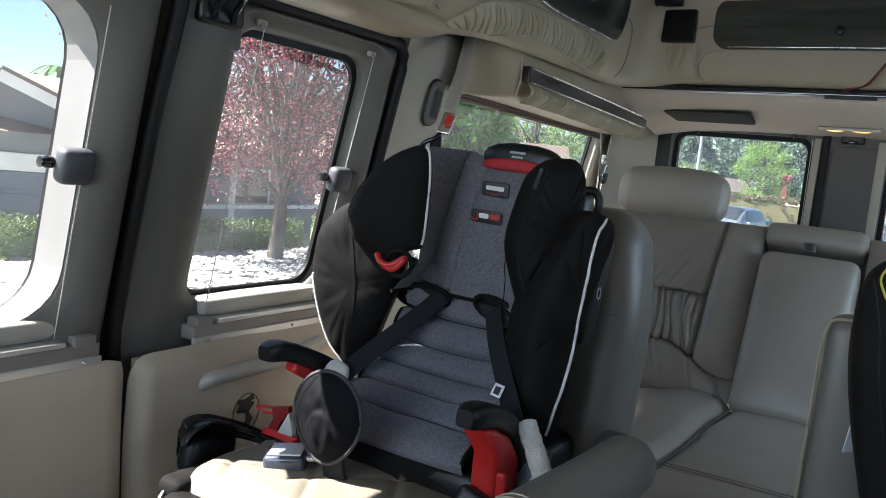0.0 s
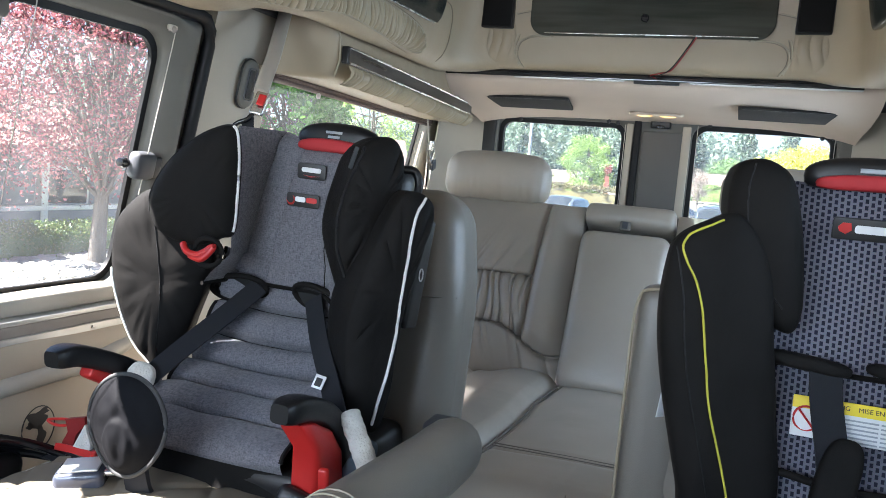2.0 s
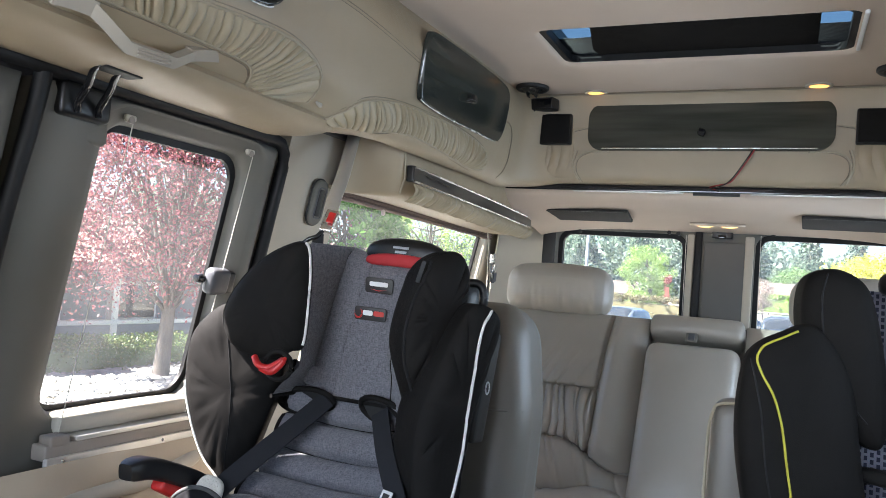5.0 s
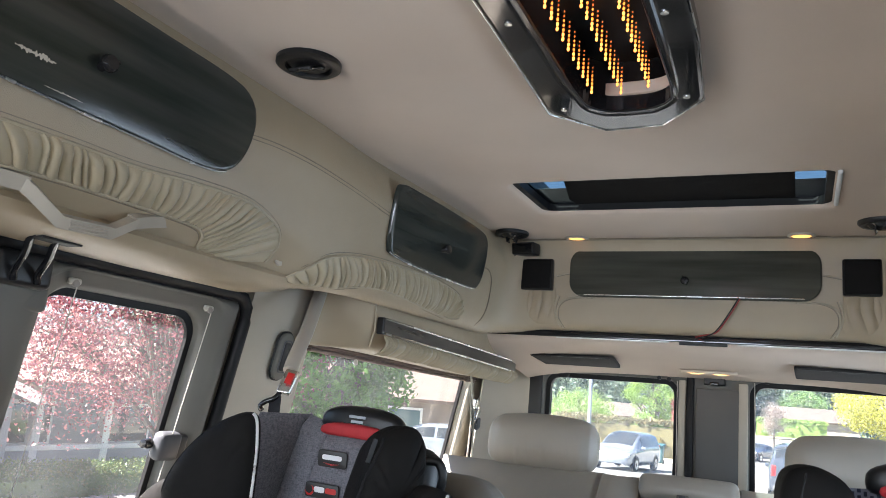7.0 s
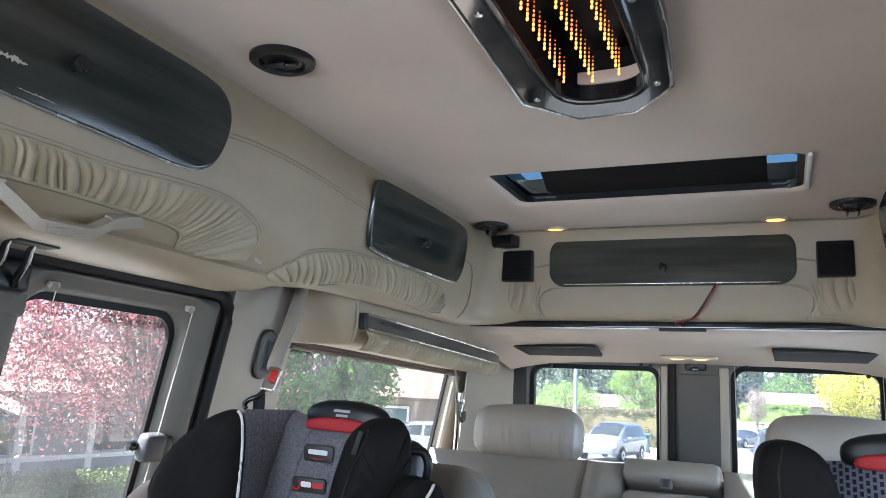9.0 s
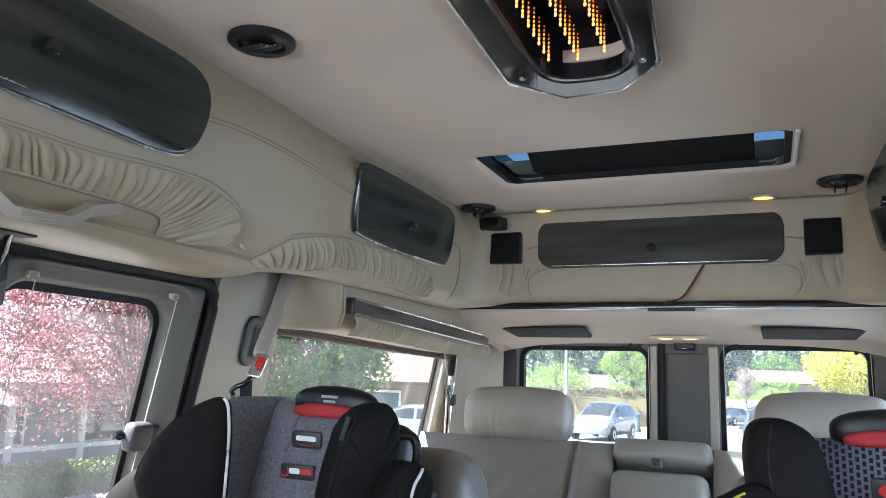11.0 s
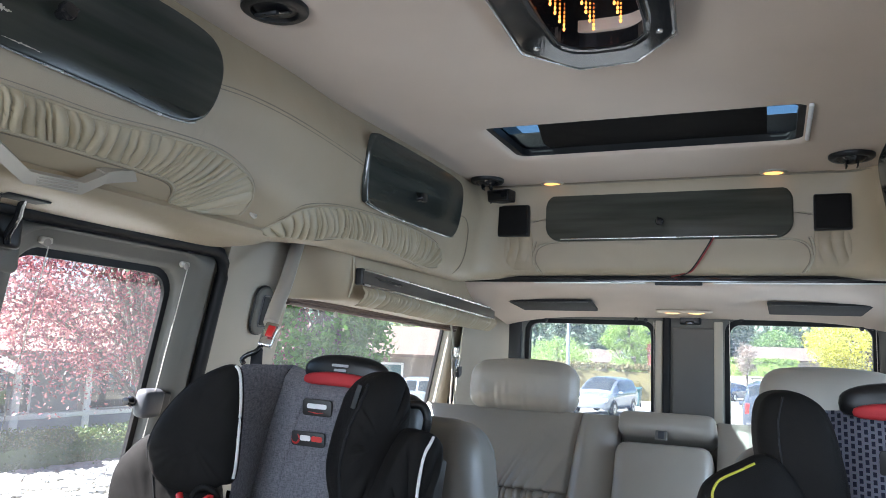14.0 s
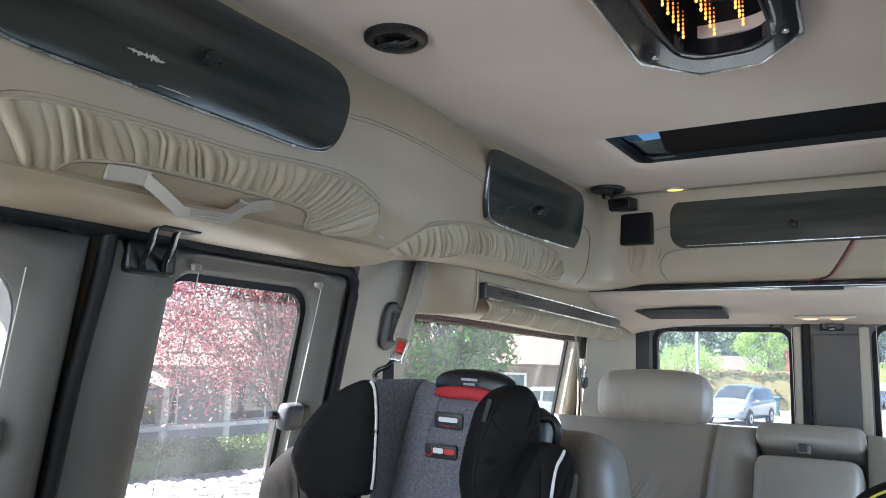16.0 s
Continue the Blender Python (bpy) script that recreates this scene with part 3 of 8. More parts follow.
# cornice swept round the cabin
PROF_A = [(0.022, 1.642), (0.012, 1.612), (0.000, 1.55), (0.014, 1.49), (0.028, 1.43), (0.044, 1.385), (0.074, 1.345), (0.104, 1.315), (0.145, 1.298), (0.215, 1.292), (0.300, 1.296)]
PROF_B = [(0.022, 1.642), (0.006, 1.612), (-0.012, 1.55), (0.000, 1.49), (0.010, 1.43), (0.014, 1.385), (0.020, 1.345), (0.036, 1.318), (0.062, 1.309), (0.088, 1.322), (0.115, 1.350)]
PROF_R = [(-0.033, 1.640), (-0.020, 1.612), (-0.006, 1.55), (0.000, 1.49), (0.003, 1.43), (0.004, 1.39), (0.009, 1.36), (0.022, 1.347), (0.042, 1.343), (0.062, 1.342), (0.095, 1.342)]


def side_profile(y):
    """Offsets and heights of the cornice along the sides."""
    t = smooth((y - 1.10) / 0.28)
    ex = 0.016 * (1 - smooth((y - 1.25) / 0.7)) * t
    return [(lerp(a[0], b[0], t) + ex, lerp(a[1], b[1], t)) for a, b in zip(PROF_A, PROF_B)]


def cornice_out(y, z):
    """The cornice's distance from the middle plane at a height on the side."""
    pr = side_profile(y)
    for (o1, z1), (o2, z2) in zip(pr, pr[1:]):
        if z2 <= z <= z1:
            return 0.578 + lerp(o1, o2, (z1 - z) / max(z1 - z2, 1e-6))
    return 0.578 + pr[0][0] if z > 1.64 else 0.578 + pr[7][0]


def cornice_at(y, z, lift=0.0):
    e = 0.004
    g = (cornice_out(y, min(z + e, 1.63)) - cornice_out(y, max(z - e, 1.312))) / (2 * e)
    n = Vector((1, 0, g)).normalized()
    return Vector((-cornice_out(y, z), y, z)) + n * lift


def door_at(y, z, lift=0.0):
    """A point on the straight face of a cabinet door set into the side cornice."""
    a, b = cornice_out(y, 1.44), cornice_out(y, 1.55)
    n = Vector((1, 0, (b - a) / 0.11)).normalized()
    return Vector((-lerp(a, b, (z - 1.44) / 0.11), y, z)) + n * lift


stations = []
for y in list(np.linspace(-1.5, 0.9, 9)) + list(np.linspace(1.0, 2.15, 16)):
    stations.append((Vector((-0.578, y)), Vector((-1, 0)), side_profile(y)))
for i in range(1, 9):
    an = radians(90 * i / 8)
    t = i / 8
    stations.append((Vector((-0.458 - 0.12 * math.cos(an), 2.15 + 0.12 * math.sin(an))), Vector((-math.cos(an), math.sin(an))), [(lerp(a[0], b[0], t), lerp(a[1], b[1], t)) for a, b in zip(PROF_B, PROF_R)]))
for x in np.linspace(-0.4, 0.0, 5):
    stations.append((Vector((x, 2.27)), Vector((0, 1)), PROF_R))
stations += [(Vector((-p.x, p.y)), Vector((-n.x, n.y)), pr) for p, n, pr in reversed(stations[:-1])]
bm = bmesh.new()
rings = []
for p, n, pr in stations:
    curve = spline([(o, z, 0) for o, z in pr], 3)
    rings.append([bm.verts.new((p.x + n.x * q.x, p.y + n.y * q.x, q.y)) for q in curve])
for a, b in zip(rings, rings[1:]):
    for j in range(len(a) - 1):
        bm.faces.new((a[j], b[j], b[j + 1], a[j + 1]))
bm.normal_update()
bmesh.ops.solidify(bm, geom=bm.faces[:], thickness=-0.012)
cornice = setting("cornice", bm, LEATHER, "padded beige leather overhead cornice round the cabin", "cornice")

# brown tube that draws the shadow line along the joint of cornice and ceiling
top_line = [(p.x + n.x * (pr[0][0] + 0.001), p.y + n.y * (pr[0][0] + 0.001), 1.6325) for p, n, pr in stations]
setting("joint_shadow_line", tube(top_line, 0.0032, 6), STITCH, "thin brown line for the shadow in the ceiling joint", "piping")

# rear doors
REAR = 2.88
rp = lambda a, b, d: Vector((a, REAR + d, b))
WIN_L, WIN_R = (-0.628, -0.108, 0.74, 1.236, 0.05), (0.140, 0.640, 0.74, 1.246, 0.05)
for nm, out, hole in (("door_3", (-0.80, -0.078, 0.04, 1.30), WIN_L), ("door_4", (-0.050, 0.80, 0.04, 1.30), WIN_R)):
    d = setting(nm, pierced(out, hole, rp, 0.05, 0.014), TRIM, "closed rear cargo door with grey moulded trim", "door")
    if nm == "door_3":
        part("reveal_edge", rbox(0.026, 0.014, 0.50, 0.005, pose(-0.092, REAR - 0.004, 0.985)), PILLAR, d, "pale window edge")
        part("edge_panel", rbox(0.055, 0.014, 0.56, 0.005, pose(-0.660, REAR - 0.004, 0.985)), BLACKPL, d, "black window edge")
    part("window_rim", rim_of((hole[0] - 0.004, hole[1] + 0.004, hole[2] - 0.004, hole[3] + 0.004, hole[4]), rp, 0.030, 0.022, 0.028), RUBBER, d, "black rubber window seal")
    g = part("window_pane", sheet(lambda u, v, h=hole: rp(lerp(h[0] - 0.01, h[1] + 0.01, u), lerp(h[2] - 0.01, h[3] + 0.01, v), 0.062), 2, 2, 0.004), REARGLASS, d, "clear safety glass")
    g.visible_shadow = False
part("centre_panel", rbox(0.150, 0.012, 1.10, 0.005, pose(0.032, REAR - 0.004, 0.66)), DARKTRIM, d, "dark grey centre panel")
part("reveal_edge", rbox(0.032, 0.014, 0.50, 0.005, pose(0.120, REAR - 0.004, 0.985)), PILLAR, d, "pale window edge")
setting("door_seal_rear", rbox(0.026, 0.04, 1.26, 0.008, pose(-0.064, REAR + 0.004, 0.67)), RUBBER, "black rubber seal between the rear doors", "seal")
setting("wall_rear_skin", join(rbox(2.1, 0.02, 0.72, 0.004, pose(0, 2.965, 0.34)), rbox(2.1, 0.02, 0.5, 0.004, pose(0, 2.965, 1.52)), rbox(0.2, 0.02, 0.6, 0.004, pose(0.01, 2.965, 0.98)), rbox(0.36, 0.02, 0.6, 0.004, pose(-0.84, 2.965, 0.98)), rbox(0.36, 0.02, 0.6, 0.004, pose(0.85, 2.965, 0.98))), GREYPL, "outer skin of the van's rear", "wall")
# corner posts
for s in (-1, 1):
    setting("trim_corner_" + ("passenger" if s < 0 else "driver"), sheet(lambda u, v, s=s: Vector((s * lerp(0.93 - 0.1 * v, 0.685, smooth(u) * 0.35 + u * 0.65), 2.765 + 0.105 * math.sin(u * math.pi / 2), lerp(0.3, 1.32, v))), 10, 6, 0.01), PILLAR, "beige moulded rear corner trim", "trim")

# lowered rear headliner


def rear_roof(u, v):
    x = lerp(-0.69, 0.69, u)
    y, z = [(q.x, q.y) for q in [spline([(2.355, 1.345, 0), (2.37, 1.315, 0), (2.43, 1.297, 0), (2.56, 1.284, 0), (2.72, 1.268, 0), (2.86, 1.246, 0), (2.89, 1.25, 0)], 4)[round(v * 24)]]][0]
    e = abs(x) / 0.70
    return Vector((x, y - 0.03 * smooth((e - 0.85) / 0.15) * smooth((v - 0.7) / 0.3), z - 0.044 * e ** 5 * smooth((v - 0.1) / 0.5)))


setting("ceiling_rear", sheet(rear_roof, 40, 24, -0.012), HEADLINER, "lowered beige headliner over the rear doors", "ceiling")

# ---- overhead: pleated panels, cabinets, handle ----


def curve_at(curve, t):
    f = t * (len(curve) - 1)
    i = min(int(f), len(curve) - 2)
    return curve[i].lerp(curve[i + 1], f - i)


def even(curve, n):
    """The curve resampled at even lengths."""
    d = [0.0]
    for a, b in zip(curve, curve[1:]):
        d.append(d[-1] + (b - a).length)
    out, j = [], 0
    for i in range(n + 1):
        s = d[-1] * i / n
        while j < len(d) - 2 and d[j + 1] < s:
            j += 1
        out.append(curve[j].lerp(curve[j + 1], (s - d[j]) / max(d[j + 1] - d[j], 1e-9)))
    return out


def pleats(outer, inner, folds, lean, place, seed, deep, soft):
    """A gathered band between two curves of (y, z): rounded lobes with sharp creases that fan from one to the other."""
    n = 720
    O, I = even(spline([(a, b, 0) for a, b in outer], 10), n), even(spline([(a, b, 0) for a, b in inner], 10), n)
    rnd = random.Random(seed)
    ph = [0.0]
    for _ in range(folds + 1):
        ph.append(ph[-1] + rnd.uniform(0.5, 1.5))
    edges = [p / ph[-1] for p in ph]
    amp = [(rnd.uniform(0.25, 1.2), rnd.uniform(0.4, 1.2)) for _ in edges]
    bend = [rnd.uniform(-0.3, 0.3) for _ in edges]

    def fn(u, v):
        w = max(0.0, min(0.9999, u + lean * (v - 0.5) * 0.012 + 0.004 * math.sin(v * 4 + u * 40)))
        i = min(max(k for k in range(len(edges)) if edges[k] <= w), len(edges) - 2)
        t = (w - edges[i]) / (edges[i + 1] - edges[i])
        t = t ** (1 + bend[i])
        ridge = (4 * t * (1 - t)) ** soft * lerp(*amp[i], v)
        swell = math.sin(math.pi * max(0.03, min(0.97, v))) ** 0.4
        p = O[round(u * n)].lerp(I[min(n, round((u + 0.10 * math.sin(math.pi * u ** 1.6)) * n))], v)
        return place(p.x, p.y, 0.001 + 0.004 * swell + deep * ridge * swell)

    return sheet(fn, n, 12)


P1_OUT = [(0.10, 1.318), (0.18, 1.338), (0.255, 1.358), (0.323, 1.388), (0.425, 1.397), (0.57, 1.402), (0.687, 1.404), (0.819, 1.415), (0.946, 1.418), (1.038, 1.398), (1.078, 1.366), (1.078, 1.334)]
P1_IN = [(0.20, 1.312), (0.28, 1.313), (0.356, 1.313), (0.402, 1.322), (0.426, 1.339), (0.497, 1.350), (0.598, 1.354), (0.719, 1.355), (0.846, 1.354), (0.885, 1.344), (0.90, 1.322), (0.95, 1.316)]
P2_OUT = [(1.160, 1.314), (1.195, 1.342), (1.24, 1.374), (1.346, 1.395), (1.496, 1.405), (1.708, 1.406), (1.874, 1.391), (1.929, 1.360), (1.915, 1.335)]
P2_IN = [(1.20, 1.314), (1.25, 1.316), (1.311, 1.320), (1.378, 1.333), (1.47, 1.341), (1.58, 1.338), (1.70, 1.330), (1.798, 1.324), (1.86, 1.322)]
for outer, inner, folds, seed, deep, soft in ((P1_OUT, P1_IN, 50, 3, 0.0095, 0.75), (P2_OUT, P2_IN, 48, 5, 0.0130, 0.6)):
    band = part("pleated_panel", pleats(outer, inner, folds, 1.0, cornice_at, seed, deep, soft), PLEAT, cornice, "gathered beige leather panel")
    part("piping", tube([cornice_at(p.x, p.y, 0.004) for p in spline([(a, b, 0) for a, b in outer], 6)], 0.0030, 6), PIPING, cornice)
    part("piping", tube([cornice_at(p.x, p.y, 0.004) for p in spline([(a, b, 0) for a, b in inner], 6)], 0.0028, 6), PIPING, cornice)
    part("stitch_line", tube([cornice_at(p.x, p.y + 0.0075, 0.0006) for p in spline([(a, b, 0) for a, b in outer], 6)], 0.0010, 5), STITCH, cornice)
    part("stitch_line", tube([cornice_at(p.x, max(1.313, p.y - 0.0055), 0.0006) for p in spline([(a, b, 0) for a, b in inner], 6)], 0.0010, 5), STITCH, cornice)
for zo in (0.0, 0.007):
    part("seam", tube([cornice_at(p.x, p.y + zo, 0.0012) for p in spline([(0.88, 1.520, 0), (0.977, 1.530, 0), (1.107, 1.532, 0), (1.292, 1.524, 0), (1.44, 1.511, 0)], 8)], 0.0012, 6), STITCH, cornice)
part("seam", tube([cornice_at(p.x, p.y, 0.0015) for p in spline([(2.02, 1.50, 0), (2.07, 1.497, 0), (2.105, 1.47, 0), (2.115, 1.42, 0), (2.10, 1.37, 0), (2.06, 1.325, 0)], 8)], 0.0018, 6), STITCH, cornice)

# soft roll over the side doors
def roll(u, v):
    y = lerp(-0.6, 1.265, u)
    e = smooth((1.265 - y) / 0.09) ** 0.5 if y > 1.17 else 1.0
    an = math.pi * 2 * v
    return Vector((-0.772 - 0.105 * math.cos(an) * (0.6 + 0.4 * e), y, 1.312 - 0.001 * math.sin(y * 9) + 0.031 * math.sin(an) * e))


setting("trim_roll", sheet(lambda u, v: roll(v, u), 20, 40, 0, True), LEATHER, "soft beige leather roll above the side doors", "trim")
solo("trim_button", lathe([(0.002, 0.0), (0.010, 0.0), (0.011, 0.003), (0.009, 0.005), (0.0075, 0.004), (0.002, 0.004)], 20, Matrix.Translation(cornice_at(1.114, 1.339, 0.001)) @ pose(0, 0, 0, 0, 65, 0)), BEIGEPL, "round beige plastic trim button", "button")

# grab handle
h = thing("grab_handle", "beige plastic grab handle above the side door", "handle", cornice_at(0.64, 1.335))
for pts, w in (([(-0.662, 0.475, 1.334), (-0.656, 0.503, 1.336), (-0.650, 0.537, 1.335)], (0.008, 0.0115)), ([(-0.652, 0.530, 1.336), (-0.645, 0.546, 1.324), (-0.634, 0.584, 1.294), (-0.634, 0.674, 1.298), (-0.650, 0.732, 1.329)], (0.0075, 0.0095)), ([(-0.648, 0.720, 1.325), (-0.654, 0.754, 1.336), (-0.662, 0.812, 1.351)], (0.008, 0.0105))):
    part("grip" if len(pts) == 5 else "mount", tube(spline(pts, 4) if len(pts) == 3 else pts, 0, flat=w, up=(0.5, 0, 1)), HANDLEPL, h)
for k in range(4):
    part("grip_rib", rbox(0.003, 0.066, 0.0018, 0.0006, pose(-0.6235, 0.629, 1.2868 + k * 0.0045, 3, 0, 0)), HANDLEPL, h)


def knob_on(parent, p, m, r=0.013):
    k = part("knob", lathe([(0.003, -0.002), (r * 0.55, 0.0), (r * 0.5, 0.010), (r, 0.014), (r * 1.02, 0.020), (r * 0.8, 0.024), (0.002, 0.0245)], 18, Matrix.Translation(p) @ m), BLACKGLOSS, parent, "black pull knob")
    part("finger", rbox(0.006, r * 2.6, 0.008, 0.003, Matrix.Translation(p) @ m @ pose(0, 0, 0.020, 0, 0, 25)), BLACKGLOSS, k)


def side_cabinet(outline, knob, name, scuffs, seed):
    c = thing(name, "dark smoked acrylic overhead cabinet door with a black knob", "cabinet door", door_at(knob[0], knob[1]), "overhead cabinet doors")
    pts = outline
    cy, cz = sum(p[0] for p in pts) / len(pts), sum(p[1] for p in pts) / len(pts)
    bm = bmesh.new()
    loops = []
    low = min(p[1] for p in pts)
    # Chrome tube added for the window's bright reflection along the door's edge.
    part("lower_edge", tube([door_at(y, z - 0.001, 0.012) for y, z in sorted(p for p in pts if p[1] < low + 0.012)], 0.0026, 6), CHROME, c, "bright lower edge")
    for sc, lift in ((1.0, 0.001), (1.0, 0.011), (0.988, 0.0145), (0.978, 0.0150), (0.96, 0.0151), (0.6, 0.0155), (0.25, 0.016)):
        loops.append([bm.verts.new(door_at(cy + (y - cy) * sc, cz + (z - cz) * sc, lift)) for y, z in pts])
    for a, b in zip(loops, loops[1:]):
        for i in range(len(a)):
            j = (i + 1) % len(a)
            bm.faces.new((a[i], a[j], b[j], b[i]))
    bm.faces.new(loops[-1])
    bmesh.ops.recalc_face_normals(bm, faces=bm.faces)
    part("door_panel", bm, SMOKED, c)
    knob_on(c, door_at(knob[0], knob[1], 0.016), pose(0, 0, 0, 0, 80, 0))
    rnd = random.Random(seed)
    for y, z, w, hh in scuffs:
        def ragged(u, v, y=y, z=z, w=w, hh=hh):
            k = abs(noise.noise(Vector((u * 16, v * 3, y * 40)))) * 1.8 + 0.12
            mid = 0.35 * noise.noise(Vector((u * 7, 0, y * 30)))
            return door_at(y + (u - 0.5) * w, z + (v - 0.5 + mid) * hh * math.sin(math.pi * max(0.03, min(0.97, u))) ** 0.5 * k, 0.0164)
        part("worn_patch", sheet(ragged, 60, 3), BEIGEPL, c, "pale worn patch in the finish")
    return c


def smooth_outline(pts, n=6):
    return [(p.x, p.y) for p in spline([(a, b, 0) for a, b in pts], n, True)]


CAB1 = smooth_outline([(0.225, 1.50), (0.238, 1.468), (0.285, 1.448), (0.45, 1.445), (0.67, 1.443), (0.80, 1.442), (0.862, 1.455), (0.888, 1.492), (0.890, 1.545), (0.862, 1.582), (0.80, 1.597), (0.64, 1.600), (0.45, 1.602), (0.30, 1.600), (0.243, 1.575), (0.226, 1.535)])
CAB2 = smooth_outline([(1.424, 1.57), (1.432, 1.50), (1.448, 1.442), (1.475, 1.428), (1.60, 1.421), (1.80, 1.421), (1.945, 1.424), (1.985, 1.44), (1.999, 1.48), (1.992, 1.54), (1.965, 1.578), (1.90, 1.592), (1.70, 1.597), (1.50, 1.598), (1.437, 1.594)])
side_cabinet(CAB1, (0.558, 1.510), "cabinet_door", ((0.28, 1.535, 0.075, 0.020), (0.465, 1.487, 0.060, 0.008), (0.52, 1.455, 0.06, 0.003)), 1)
side_cabinet(CAB2, (1.697, 1.487), "cabinet_door", (), 2)

# cabinet opposite, over the driver's side
c2 = thing("cabinet_door", "dark smoked acrylic overhead cabinet door with a black knob", "cabinet door", (0.578, 1.7, 1.42), "overhead cabinet doors")
bm = bmesh.new()
L = [[bm.verts.new(Vector((-p.x, p.y, p.z))) for p in (door_at(lerp(1.71, y, sc), lerp(1.51, z, sc), lf) for y, z in CAB2)] for sc, lf in ((1.0, 0.001), (1.0, 0.011), (0.985, 0.0145), (0.975, 0.0150), (0.96, 0.0151), (0.4, 0.016))]
for a, b in zip(L, L[1:]):
    for i in range(len(a)):
        bm.faces.new((a[i], a[(i + 1) % len(a)], b[(i + 1) % len(a)], b[i]))
bm.faces.new(L[-1])
bmesh.ops.recalc_face_normals(bm, faces=bm.faces)
part("door_panel", bm, SMOKED, c2)
q = door_at(1.697, 1.487, 0.016)
knob_on(c2, Vector((-q.x, q.y, q.z)), pose(0, 0, 0, 0, -80, 0))

# rear cabinet
RY = pose(0, 2.270, 0, 90, 0, 0)
c3 = thing("cabinet_door", "wide dark smoked acrylic rear cabinet door with a black knob", "cabinet door", (0, 2.27, 1.45), "overhead cabinet doors")
part("door_panel", prism(rounded_rect(-0.370, 0.364, 1.450, 1.608, 0.05, 8), 0.016, 0.004, RY), SMOKEDREAR, c3, smooth=False)
knob_on(c3, Vector((-0.008, 2.254, 1.503)), pose(0, 0, 0, 90, 0, 0), 0.012)
part("edge_strip", rbox(0.64, 0.004, 0.003, 0.001, pose(0, 2.253, 1.456)), CHROME, c3, "bright lower edge")

# loudspeakers beside it
for x0, x1 in ((-0.531, -0.425), (0.416, 0.513)):
    sp = thing("loudspeaker", "small square black cloth-covered loudspeaker", "speaker", (0.5 * (x0 + x1), 2.27, 1.47), "rear loudspeakers")
    cx = 0.5 * (x0 + x1)
    part("cabinet", rbox(x1 - x0, 0.03, 0.104, 0.006, pose(cx, 2.258, 1.520)), BLACKPL, sp)
    part("grille", rbox(x1 - x0 - 0.008, 0.008, 0.096, 0.004, pose(cx, 2.242, 1.520), puff=(0, 0.002, 0)), BLACKCLOTH, sp, "black speaker cloth")

# padded lobes under the loudspeakers
def rear_face(z):
    """Depth of the rear cornice's face at a height."""
    return 2.27 + float(np.interp(-z, [-b for a, b in PROF_R], [a for a, b in PROF_R]))


for s in (-1, 1):
    def lobe(u, v, s=s):
        a = u * 2 - 1
        x = s * (0.472 + a * lerp(0.055, 0.062, v))
        z = lerp(1.500, 1.356, v)
        e = max(0.0, 1 - a ** 4) * math.sin(math.pi * min(1, max(0, v))) ** 0.6
        fold = 0.006 * (abs(math.sin(a * 5.5 + math.sin(v * 4) * 1.2)) ** 0.5 - 0.6) * math.sin(math.pi * v) + 0.002 * noise.noise(Vector((x * 40, z * 18, 4)))
        return Vector((x, rear_face(z) + 0.002 - 0.013 * e - fold * e, z))
    part("padded_lobe", sheet(lobe, 60, 30), LEATHER, cornice, "padded beige leather lobe")
    for pts, r in (([(0.520, 1.50), (0.545, 1.468), (0.556, 1.425), (0.550, 1.38), (0.536, 1.352)], 0.0030), ([(0.408, 1.455), (0.417, 1.425), (0.416, 1.395), (0.400, 1.355)], 0.0026),
                   ([(0.300, 1.449), (0.345, 1.449), (0.375, 1.444), (0.400, 1.431), (0.411, 1.408), (0.408, 1.38), (0.390, 1.352)], 0.0030), ([(0.422, 1.517), (0.395, 1.523), (0.372, 1.527)], 0.0022)):
        line = spline([(a, b, 0) for a, b in pts], 6)
        part("piping", tube([Vector((s * p.x, rear_face(p.y) - 0.0015, p.y)) for p in line], r, 6), PIPING, cornice)
        part("stitch_line", tube([Vector((s * (p.x - 0.006), rear_face(p.y) - 0.0006, p.y - 0.002)) for p in line], 0.0012, 6), STITCH, cornice)

# dark track under the rear cornice
tr = thing("curtain_track", "dark metal track with a bright inner strip under the rear cornice", "track", (0, 2.31, 1.32))
part("track_body", rbox(1.28, 0.05, 0.014, 0.003, pose(-0.02, 2.325, 1.336)), BLACKPL, tr)
part("track_lip", rbox(1.28, 0.008, 0.016, 0.002, pose(-0.02, 2.300, 1.331)), BLACKGLOSS, tr, "glossy black lip")
for xa, xb in ((-0.42, -0.06), (0.14, 0.62)):
    part("bright_strip", rbox(xb - xa, 0.01, 0.005, 0.001, pose((xa + xb) / 2, 2.312, 1.3225)), ALU, tr, "bright metal strip")
part("slider", rbox(0.14, 0.014, 0.010, 0.002, pose(0.04, 2.312, 1.320)), BLACKPL, tr)
wire = thing("red_and_black_wire", "loose red and black wire hanging from the rear cabinet", "wire", (0.04, 2.25, 1.33))
for k, (mt, off) in enumerate(((BLACKPL, 0.0), (WIRERED, 0.005))):
    part("strand", tube(spline([(0.142 + off, 2.252, 1.452), (0.128 + off, 2.246, 1.425), (0.100 + off, 2.244, 1.378), (0.078 + off, 2.246, 1.350), (0.05, 2.262, 1.338 + off), (0.022, 2.285, 1.333 + off), (0.05 - off, 2.29, 1.328)], 6), 0.0022, 6), mt, wire)

